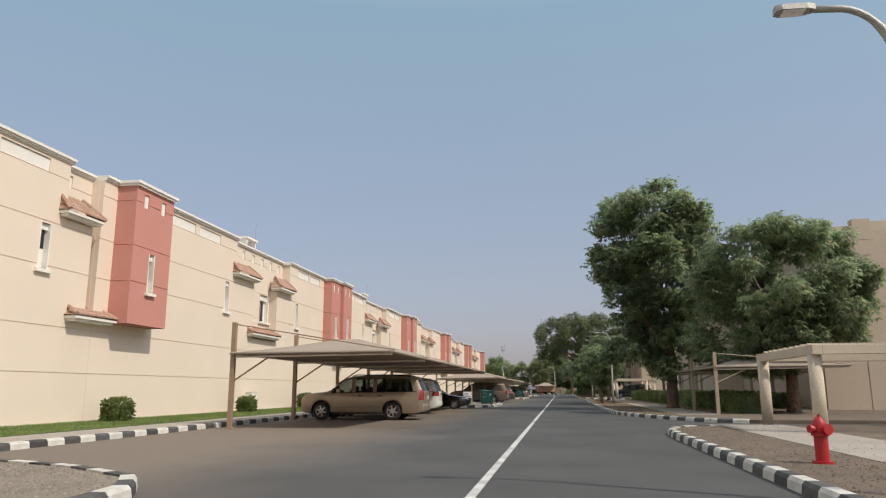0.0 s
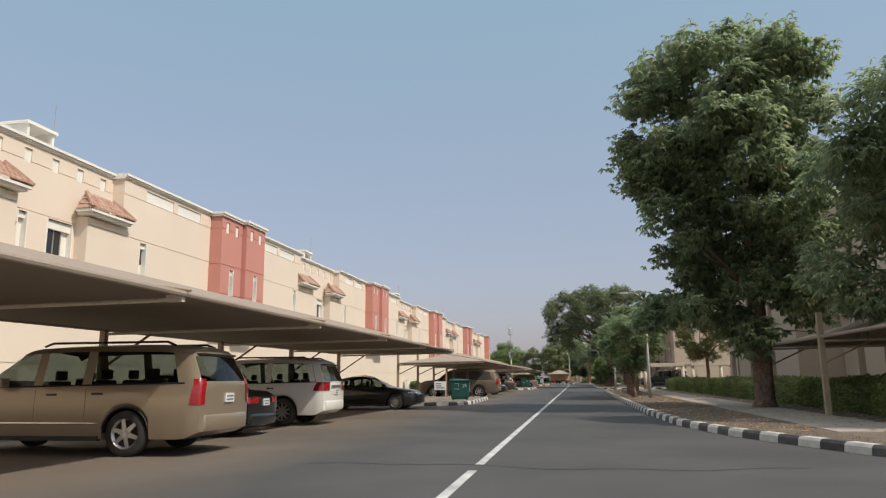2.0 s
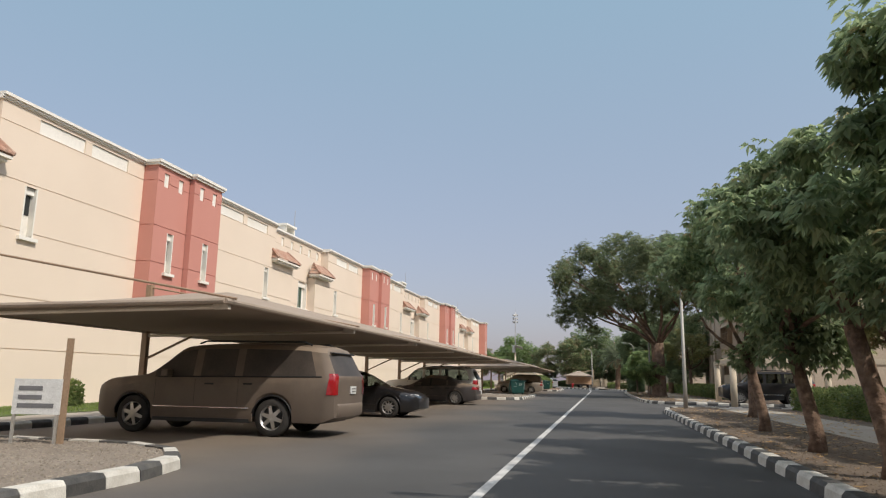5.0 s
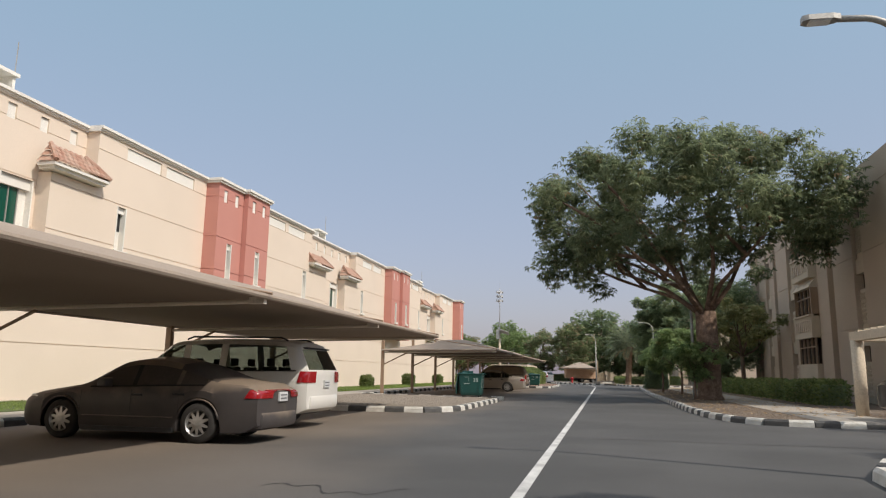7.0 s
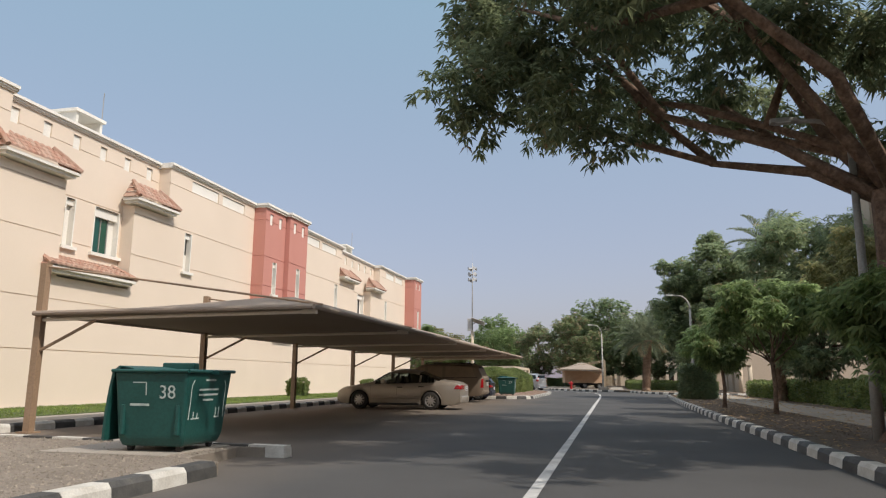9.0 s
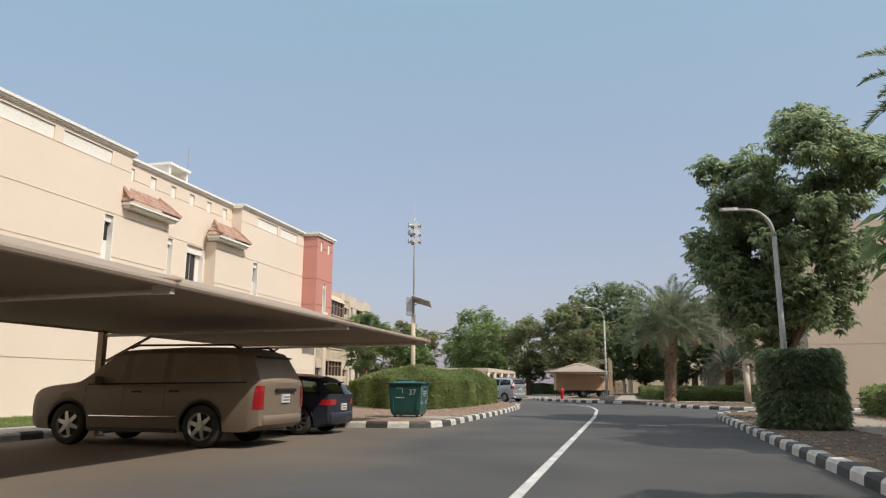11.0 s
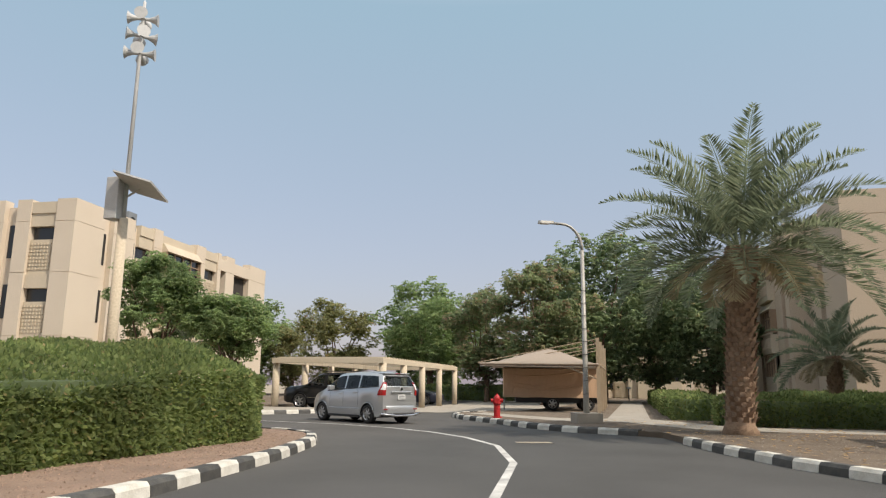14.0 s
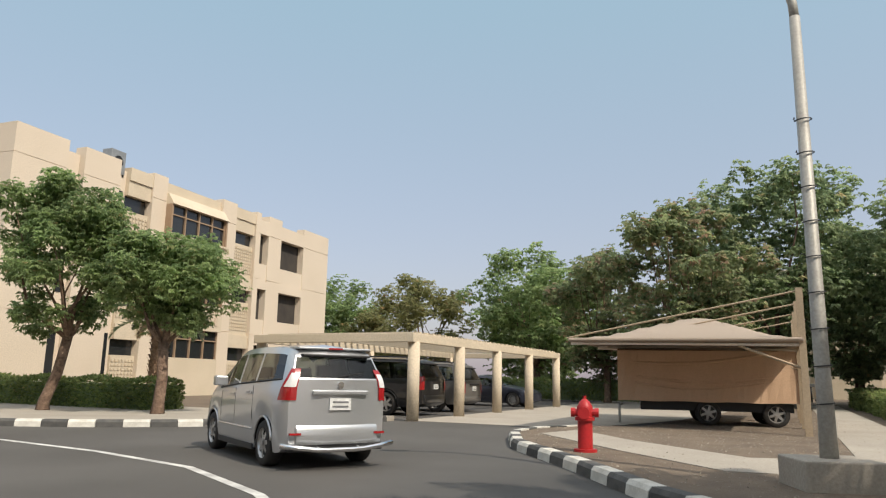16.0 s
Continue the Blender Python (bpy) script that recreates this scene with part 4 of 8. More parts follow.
# ---- trees, hedges ----
def leaf_mesh(name, centres, radii, count, size, mat, seed, flat=0.75, droop=0.45, long=2.1, width=0.62):
    """Foliage as drooping sprays: five narrow leaves fan out from one twig tip, sprays crowd over uneven clumps."""
    rng = np.random.default_rng(seed)
    centres, radii = np.array(centres, float), np.array(radii, float)
    k, n = 5, count // 5
    w = radii ** 2
    pick = rng.choice(len(centres), n, p=w / w.sum())
    d = rng.normal(size=(n, 3))
    d[:, 2] += 0.25
    d /= np.linalg.norm(d, axis=1)[:, None]
    uneven = 1 + 0.22 * np.sin(d[:, 0] * 5 + pick) + 0.18 * np.sin(d[:, 1] * 7 + pick * 2.1) + 0.15 * np.sin(d[:, 2] * 6 + pick * 0.7)
    stray = np.where(rng.random(n) < 0.06, 1.0 + 0.35 * rng.random(n), 1.0)
    r = (0.35 + 0.65 * rng.random(n) ** 0.45) * uneven * stray
    pos = centres[pick] + d * (r * radii[pick])[:, None] * np.array((1, 1, flat))
    fan = rng.random(n)[:, None] * 6.28 + np.arange(k) * (6.28 / k) + rng.normal(scale=0.35, size=(n, k))
    dirs = np.stack((np.cos(fan), np.sin(fan), -droop + rng.normal(scale=0.28, size=(n, k))), 2) + d[:, None, :] * np.array((0.7, 0.7, 0.35))
    dirs /= np.linalg.norm(dirs, axis=2)[:, :, None]
    up = d * 0.5 + np.array((0, 0, 1.0)) + rng.normal(scale=0.25, size=(n, 3))
    side = np.cross(dirs, np.repeat(up[:, None, :], k, 1))
    side /= np.linalg.norm(side, axis=2)[:, :, None] + 1e-9
    s = (size * (0.65 + 0.7 * rng.random((n, 1))) * (0.8 + 0.4 * rng.random((n, k))))[:, :, None]
    base = np.repeat(pos[:, None, :], k, 1)
    mid = base + dirs * s * long * 0.5 + np.array((0, 0, 0.10)) * s
    tip = base + dirs * s * long - np.array((0, 0, 0.45)) * s
    leaf = np.stack((mid + side * s * width * 0.5, tip, mid - side * s * width * 0.5), 2).reshape(n, k * 3, 3)
    verts = np.concatenate((pos[:, None, :], leaf), 1).reshape(-1, 3)
    start = np.arange(n)[:, None] * (3 * k + 1)
    faces = np.stack([np.stack((start[:, 0], start[:, 0] + 1 + 3 * j, start[:, 0] + 2 + 3 * j, start[:, 0] + 3 + 3 * j), 1) for j in range(k)], 1).reshape(-1, 4)
    me = bpy.data.meshes.new(name)
    me.from_pydata(verts.tolist(), [], faces.tolist())
    me.materials.append(M[mat])
    return me


def clumps(seed, spread, height, low, n, r0, r1, lean=(0, 0), taper=0.25):
    """Clump centres filling an uneven dome."""
    rng = np.random.default_rng(seed)
    cs, rs = [], []
    while len(cs) < n:
        p = rng.uniform(-1, 1, 3)
        if np.dot(p, p) > 1 or np.dot(p, p) < 0.12:
            continue
        z = low + (height - low) * (p[2] * 0.5 + 0.5)
        k = 1.0 - taper * max(0.0, 0.15 - p[2])
        cs.append((p[0] * spread * k + lean[0] * (p[2] + 1), p[1] * spread * k + lean[1] * (p[2] + 1), z))
        rs.append(rng.uniform(r0, r1))
    return cs, rs


def tree(at, spread, height, low, label, mat="leaf_mid", seed=1, n=26, leaves=14000, size=0.2, trunk=0.25, fork=None, r=(0.16, 0.30), lean=(0, 0), name="tree", turn=0.0, droop=0.45, trunk_lean=(0, 0), limbs=9, taper=0.25, extra=(), bare=None, limb=0.5, sag=0.08, leaf=(2.1, 0.62)):
    t = tagged(empty(name, at, turn), label, "tree")
    cs, rs = clumps(seed, spread, height, low, n, spread * r[0], spread * r[1], lean, taper)
    if bare:
        kept = [(c, q) for c, q in zip(cs, rs) if not bare(*c)]
        cs, rs = [c for c, q in kept], [q for c, q in kept]
    for ex, ey, ez, er in extra:
        cs.append((ex, ey, ez))
        rs.append(er)
    rng = np.random.default_rng(seed + 50)
    fork = fork or low * 0.75
    bm = bmesh.new()
    top = Vector((trunk_lean[0], trunk_lean[1], fork))
    tube(bm, [(0, 0, -0.1), (0.02, 0, 0.25), tuple(top * 0.5 + Vector((0.05, 0.03, 0))), tuple(top)], [trunk * 1.5, trunk * 1.08, trunk, trunk * 0.92], 10)
    order = [k for k in rng.permutation(len(cs)) if not bare or cs[k][2] > fork + 2.4][:limbs]
    for i in order:
        c = Vector(cs[i])
        reach = (c - top).length
        bend = lambda k: Vector(rng.normal(scale=k * reach, size=3))
        mid = top.lerp(c, 0.5) + Vector((0, 0, -sag * reach)) + bend(0.05)
        near, far = top.lerp(mid, 0.5) + bend(0.03), mid.lerp(c, 0.5) + bend(0.04)
        tube(bm, [tuple(top - Vector((0, 0, trunk * 0.6))), tuple(near), tuple(mid), tuple(far), tuple(c)], [trunk * limb, trunk * limb * 0.72, trunk * limb * 0.5, trunk * 0.15, trunk * 0.06], 7)
        j = order[(int(i) + 3) % len(order)]
        e = (c + Vector(cs[j])) / 2
        if e.z > mid.z + 0.5 and (e - mid).length < 0.8 * reach:
            tube(bm, [tuple(mid), tuple(mid.lerp(e, 0.5) + bend(0.04)), tuple(e)], [trunk * 0.2, trunk * 0.12, trunk * 0.05], 5)
    part("trunk", bm, "bark", t, smooth=True)
    crown = new("crown", leaf_mesh("crown", cs, rs, leaves, size, mat, seed, droop=droop, long=leaf[0], width=leaf[1]))
    crown.parent = t
    return t


def hedge(outline_fn, name, label, count, seed, mat="hedge", size=0.055, core=None):
    """A clipped hedge: a solid dark core and a skin of small leaves."""
    rng = np.random.default_rng(seed)
    pos, nor = outline_fn(rng, count)
    out = nor + rng.normal(scale=0.75, size=pos.shape)
    out /= np.linalg.norm(out, axis=1)[:, None]
    side = np.cross(out, rng.normal(size=pos.shape))
    side /= np.linalg.norm(side, axis=1)[:, None]
    s = size * (0.6 + 0.9 * rng.random(len(pos)))[:, None]
    pos = pos + nor * rng.normal(scale=0.03, size=(len(pos), 1))
    verts = np.stack((pos, pos + out * s + side * s * 0.5, pos + out * s * 1.9, pos + out * s - side * s * 0.5), 1).reshape(-1, 3)
    me = bpy.data.meshes.new("leaves")
    me.from_pydata(verts.tolist(), [], np.arange(len(verts)).reshape(-1, 4).tolist())
    me.materials.append(M[mat])
    h = tagged(new(name), label, "hedge")
    lv = new("leaves", me)
    lv.parent = h
    c = part("twig_core", core, "leaf_dark", h)
    return h


def box_skin(x0, x1, y0, y1, z1, wobble=0.06, z0=0.12):
    def fn(rng, n):
        areas = np.array([(y1 - y0) * (z1 - z0), (y1 - y0) * (z1 - z0), (x1 - x0) * (z1 - z0), (x1 - x0) * (z1 - z0), (x1 - x0) * (y1 - y0)])
        k = rng.choice(5, n, p=areas / areas.sum())
        u, v = rng.random(n), rng.random(n)
        p, nn = np.zeros((n, 3)), np.zeros((n, 3))
        for i, (axis, val, sgn) in enumerate(((0, x0, -1), (0, x1, 1), (1, y0, -1), (1, y1, 1), (2, z1, 1))):
            s = k == i
            p[s, 0], p[s, 1], p[s, 2] = x0 + (x1 - x0) * u[s], y0 + (y1 - y0) * u[s], z0 + (z1 - z0) * v[s]
            if axis == 2:
                p[s, 1] = y0 + (y1 - y0) * v[s]
            p[s, axis] = val
            nn[s, axis] = sgn
        p += nn * (wobble * np.sin(p[:, [1]] * 1.7 + p[:, [0]] * 2.3) + wobble * np.sin(p[:, [1]] * 0.6 + 1.0))
        return p, nn
    return fn


def box_hedge(x0, x1, y0, y1, z1, label, count, seed, name="hedge", size=0.055):
    core = bmesh_box(x0 + 0.07, x1 - 0.07, y0 + 0.07, y1 - 0.07, 0.1, z1 - 0.07)
    return hedge(box_skin(x0, x1, y0, y1, z1), name, label, count, seed, size=size, core=core)


def poly_hedge(outline, ztop, label, count, seed, size=0.06, name="hedge"):
    """A hedge over an outline given counter-clockwise; ztop(x, y) is its clipped height."""
    o = np.array(outline)
    nxt = np.roll(o, -1, 0)
    lens = np.linalg.norm(nxt - o, axis=1)
    x0, y0, x1, y1 = *o.min(0), *o.max(0)

    def inside(px, py):
        r = np.zeros(len(px), bool)
        for (ax, ay), (bx, by) in zip(o, nxt):
            cond = (ay > py) != (by > py)
            r ^= cond & (px < (bx - ax) * (py - ay) / (by - ay + 1e-12) + ax)
        return r

    def edge_distance(px, py):
        d = np.full(len(px), 9.0)
        for a, b in zip(o, nxt):
            ab = b - a
            tt = np.clip(((px - a[0]) * ab[0] + (py - a[1]) * ab[1]) / (ab @ ab), 0, 1)
            d = np.minimum(d, np.hypot(px - a[0] - tt * ab[0], py - a[1] - tt * ab[1]))
        return d

    def top(px, py):
        e = np.clip(edge_distance(px, py) / 1.5, 0, 1)
        return ztop(px, py) - 0.50 * (1 - e) ** 1.6

    def fn(rng, n):
        nw = int(n * 0.55)
        k = rng.choice(len(o), nw, p=lens / lens.sum())
        u, v = rng.random(nw), rng.random(nw)
        w = o[k] + (nxt - o)[k] * u[:, None]
        d = (nxt - o)[k] / lens[k][:, None]
        nn = np.stack((d[:, 1], -d[:, 0], np.zeros(nw)), 1)
        zt = ztop(w[:, 0], w[:, 1]) - 0.54
        p = np.stack((w[:, 0], w[:, 1], 0.1 + v * zt), 1)
        p += nn * (0.07 * np.sin(p[:, [1]] * 1.9 + p[:, [2]] * 2.0) + 0.05)
        px, py = rng.uniform(x0, x1, (n - nw) * 3), rng.uniform(y0, y1, (n - nw) * 3)
        ok = inside(px, py)
        px, py = px[ok][:n - nw], py[ok][:n - nw]
        q = np.stack((px, py, top(px, py)), 1)
        return np.concatenate((p, q)), np.concatenate((nn, np.tile((0, 0, 1.0), (len(q), 1))))
    core = bmesh.new()
    c = o.mean(0)
    sh = [(x + (c[0] - x) * 0.04, y + (c[1] - y) * 0.04) for x, y in outline]
    lo = [core.verts.new((x, y, 0.1)) for x, y in sh]
    hi = [core.verts.new((x, y, float(ztop(np.array([x]), np.array([y]))[0]) - 0.60)) for x, y in sh]
    mid = core.verts.new((c[0], c[1], float(ztop(np.array([c[0]]), np.array([c[1]]))[0]) - 0.12))
    m = len(sh)
    for i in range(m):
        core.faces.new((lo[i], lo[(i + 1) % m], hi[(i + 1) % m], hi[i]))
        core.faces.new((hi[i], hi[(i + 1) % m], mid))
    return hedge(fn, name, label, count, seed, size=size, core=core)


# the tall verge trees
tree((7.05, 48.5, TOP), 4.6, 15.0, 2.2, "tall dense dark green tree leaning over the verge", "leaf_dark", 11, 130, 130000, 0.124, 0.34, 4.2, (0.13, 0.24), (-0.2, 0), taper=0.28, leaf=(1.6, 0.78), extra=((-4.2, -0.3, 3.2, 0.45), (-3.6, 0.0, 3.3, 0.65), (-3.3, 0.5, 3.9, 0.8), (-2.4, -0.8, 3.6, 0.9), (-3.4, 1.6, 3.8, 0.6), (-4.0, 2.9, 3.6, 0.45), (-3.7, 2.4, 3.4, 0.4), (-3.6, 2.2, 4.0, 0.5)))
tree((12.0, 40.6, TOP), 4.3, 10.4, 2.0, "broad dense dark green tree beside the apartment block", "leaf_dark", 12, 84, 80000, 0.128, 0.3, 3.0, (0.15, 0.27), extra=((-3.8, 0.5, 3.2, 0.9), (-4.3, 1.2, 4.2, 1.0), (-3.4, 0.0, 5.6, 1.1), (-4.0, 0.8, 7.0, 1.0), (-2.6, -1.0, 2.6, 0.9)))
tree((4.75, 118.6, TOP), 8.1, 13.2, 5.2, "big spreading flame tree with forked reddish trunk", "leaf_flame", 13, 150, 122000, 0.105, 0.56, 4.4, (0.07, 0.14), (-1.1, 0), limbs=11, taper=0.1, limb=0.27, sag=0.0,
     extra=((-7.9, -0.6, 6.8, 0.75), (-7.7, -0.5, 6.1, 0.7), (-5.2, -0.6, 5.5, 0.65), (-6.0, -0.5, 6.1, 0.85), (-6.9, -0.3, 6.8, 0.9), (-7.6, 0.4, 7.6, 0.9), (-5.6, 0.2, 6.9, 0.9), (-6.4, 0.8, 7.9, 1.0), (-7.8, 1.2, 8.8, 1.0), (4.6, 0.5, 10.4, 1.1), (6.0, 1.0, 9.2, 1.1), (5.4, -0.5, 8.0, 1.0), (3.4, 0.6, 11.9, 1.1), (1.4, 0.8, 12.2, 1.1), (2.0, -5.0, 11.0, 1.2), (4.0, -5.5, 10.0, 1.1), (5.2, -4.0, 10.6, 1.1), (3.5, -4.0, 11.6, 1.1), (6.0, -3.0, 9.6, 1.0), (0.5, -4.5, 11.8, 1.1), (-1.5, -3.5, 12.0, 1.1), (2.2, -2.0, 12.4, 1.1)),
     bare=lambda x, y, z: z < 7.4 and x > -4.2 and y < 2.5)
tree((5.2, 83.2, TOP), 2.5, 7.4, 3.9, "slim street tree with high feathery crown", "leaf_dark", 28, 34, 20000, 0.12, 0.13, 3.4, (0.18, 0.32))
street = [((3.5, 63.6), 1.8, 4.7, 14), ((3.6, 66.4), 1.9, 5.0, 15), ((3.7, 70.0), 2.0, 5.2, 16), ((4.0, 75.5), 2.3, 5.8, 17)]
for (x, y), sp, hh, sd in street:
    tree((x, y, TOP), sp, hh, 1.6, "small street tree with slanting thin trunk", "leaf_mid", sd, 34, 22000, 0.085, 0.12, 1.9, (0.16, 0.32), trunk_lean=(-0.3, 0.1), leaf=(1.5, 0.75))
tree((12.2, 90.0, TOP), 3.1, 8.0, 2.4, "feathery dusty tree behind the footpath", "leaf_dry", 18, 44, 24000, 0.10, 0.16, 3.0, (0.14, 0.26))
tree((4.5, 129.2, TOP), 1.7, 4.0, 1.7, "young street tree with thin trunk", "leaf_light", 19, 22, 11000, 0.10, 0.07, 1.6, (0.2, 0.36))
tree((3.7, 134.2, TOP), 1.2, 3.7, 1.5, "young street tree with thin trunk", "leaf_light", 20, 18, 8000, 0.10, 0.07, 1.5, (0.22, 0.40))
tree((3.9, 117.3, TOP), 1.1, 2.7, 1.2, "sapling under the flame tree", "leaf_light", 22, 12, 4500, 0.10, 0.05, 1.2, (0.3, 0.5))
tree((4.95, 151.9, TOP), 3.0, 10.4, 2.2, "dense dark glossy tree at the corner", "leaf_dark", 23, 76, 80000, 0.10, 0.2, 2.2, (0.15, 0.27), (0.40, 0.1), leaf=(1.6, 0.8), extra=((-1.9, -0.6, 4.6, 0.8), (-1.6, -0.8, 3.7, 0.8), (-1.2, -1.0, 3.0, 0.7), (-2.2, 0.2, 5.6, 0.8)))
tree((9.4, 142.5, TOP), 3.9, 9.2, 1.3, "dense tree behind the footpath", "leaf_dark", 24, 60, 42000, 0.125, 0.2, 2.2, (0.18, 0.30))
tree((9.0, 133.5, TOP), 3.0, 7.0, 2.6, "thin dry tree behind the footpath", "leaf_dry", 25, 28, 10000, 0.11, 0.15, 2.6, (0.12, 0.22))
tree((-18.0, 185.4, TOP), 1.95, 5.2, 2.4, "round-headed street tree on the far kerb", "leaf_light", 26, 64, 46000, 0.085, 0.15, 2.0, (0.20, 0.34), leaf=(1.3, 0.72), droop=0.25)
tree((-21.8, 184.6, TOP), 2.3, 6.9, 2.2, "loose street tree with a bent trunk", "leaf_light", 27, 60, 46000, 0.09, 0.15, 2.2, (0.16, 0.28), trunk_lean=(0.5, 0.2), leaf=(1.3, 0.72), droop=0.25)
# the wood behind the parking court
wood = [tree((-18.6, 222.0, 0), 5.4, 11.4, 1.0, "broad fresh green tree beyond the parking court", "leaf_light", 31, 90, 36000, 0.18, 0.3, 2.4, (0.17, 0.27), leaf=(1.2, 0.92), droop=0.2),
        tree((-2.0, 212.0, 0), 5.2, 13.4, 1.6, "tall dark tree behind the carport", "leaf_mid", 32, 100, 40000, 0.18, 0.3, 2.8, (0.16, 0.26), leaf=(1.2, 0.92), droop=0.2),
        tree((-5.9, 206.5, 0), 3.7, 10.4, 1.2, "tree with browning foliage behind the carport", "leaf_brown", 33, 80, 32000, 0.16, 0.22, 2.4, (0.17, 0.28), leaf=(1.2, 0.92), droop=0.2),
        tree((-29.5, 224.0, 0), 4.6, 10.2, 1.4, "pale thin-leaved tree beyond the court", "leaf_dry", 34, 70, 24000, 0.17, 0.26, 2.4, (0.15, 0.25), leaf=(1.2, 0.92), droop=0.2)]
for i, (k, x, y) in enumerate(((1, 5.6, 210.0), (0, -5, 232), (0, -22, 234), (3, -37, 230), (0, -44, 232), (2, -11.5, 214), (1, 2.2, 218.0))):
    copy_thing(wood[k], pose(x, y, 0, 0, 0, 50 + 67 * i) @ Matrix.Scale((0.84, 1.0, 0.92)[i % 3], 4))
# hedges
poly_hedge([(-9.7, 156.6), (-8.1, 157.0), (-7.6, 161), (-7.6, 168.8), (-8.2, 170.6), (-12.9, 171.2), (-13.6, 161.6)], lambda x, y: 1.80 + 0.18 * np.cos((y - 158.5) * 0.63) + 0.05 * np.sin(x * 2.3 + y * 1.4), "clipped green hedge filling the corner island", 95000, 21, 0.05)
for y0, y1, x in ((38, 72, 8.6), (74, 92, 8.6), (114, 158, 8.6), (176.8, 200, 8.0)):
    box_hedge(x, x + 1.1, y0, y1, 1.05, "clipped hedge along the footpath", int((y1 - y0) * 800), int(y0), size=0.06)
box_hedge(9.8, 14.9, 49.7, 50.7, 1.05, "clipped hedge behind the shade carport", 5000, 70, size=0.06)
box_hedge(2.6, 8.0, 179.4, 181.2, 0.95, "low clipped hedge beside the footpath", 9000, 71, size=0.06)
box_hedge(1.4, 2.9, 183.0, 214.0, 0.95, "low clipped hedge beside the footpath", 30000, 72, size=0.06)
box_hedge(-46.0, -19.6, 186.7, 187.9, 0.98, "clipped hedge in front of the apartment block", 30000, 73, size=0.06)
box_hedge(-20.0, -4.5, 214.0, 215.4, 1.3, "hedge closing the parking court", 14000, 74, size=0.07)

# ---- vehicles ----
def lerp_table(table, u):
    for (a, va), (b, vb) in zip(table, table[1:]):
        if u <= b:
            f = (u - a) / (b - a) if b > a else 0.0
            f = max(0.0, min(1.0, f))
            return va + (vb - va) * f
    return table[-1][1]


def wheel(car, x, y, r, width, side, rim="rim", spokes=6):
    """Tyre with a spoked rim; the axle runs along y, side is +1 or -1 for the outer face."""
    bm = bmesh.new()
    prof = [(r * 0.66, -0.5), (r * 0.93, -0.5), (r, -0.36), (r, 0.36), (r * 0.93, 0.5), (r * 0.66, 0.5)]
    n = 26
    rings = [[bm.verts.new((x + math.cos(2 * math.pi * k / n) * pr, y + side * pw * width, r + math.sin(2 * math.pi * k / n) * pr)) for pr, pw in prof] for k in range(n)]
    for k in range(n):
        a, b = rings[k], rings[(k + 1) % n]
        for j in range(len(prof) - 1):
            bm.faces.new((a[j], a[j + 1], b[j + 1], b[j]))
    bmesh.ops.recalc_face_normals(bm, faces=bm.faces)
    w = part("wheel", bm, "tyre", car, smooth=True)
    bm = bmesh.new()
    yo = y + side * width * 0.40
    ring = lambda rr, dy: [bm.verts.new((x + math.cos(2 * math.pi * k / n) * rr, yo + side * dy, r + math.sin(2 * math.pi * k / n) * rr)) for k in range(n)]
    a, b = ring(r * 0.68, 0.02), ring(r * 0.58, -0.03)
    for k in range(n):
        bm.faces.new((a[k], a[(k + 1) % n], b[(k + 1) % n], b[k]))
    for s in range(spokes):
        an = 2 * math.pi * s / spokes + 0.3
        c, sn = math.cos(an), math.sin(an)
        px, pz = -sn, c
        v = []
        for rr, hw in ((r * 0.08, 0.15), (r * 0.62, 0.62 / spokes)):
            for sgn in (-1, 1):
                v.append(bm.verts.new((x + c * rr + px * hw * r * sgn * 0.8, yo + side * (0.012 if rr < r * 0.3 else 0.0), r + sn * rr + pz * hw * r * sgn * 0.8)))
        bm.faces.new((v[0], v[1], v[3], v[2]))
    hub = ring(r * 0.16, 0.03)
    bm.faces.new(hub)
    bmesh.ops.recalc_face_normals(bm, faces=bm.faces)
    part("rim", bm, rim, w, "alloy spoked rim")
    bm = bmesh.new()
    d = [bm.verts.new((x + math.cos(2 * math.pi * k / n) * r * 0.64, y + side * width * 0.16, r + math.sin(2 * math.pi * k / n) * r * 0.64)) for k in range(n)]
    bm.faces.new(d)
    part("brake_shadow", bm, "black_trim", w)


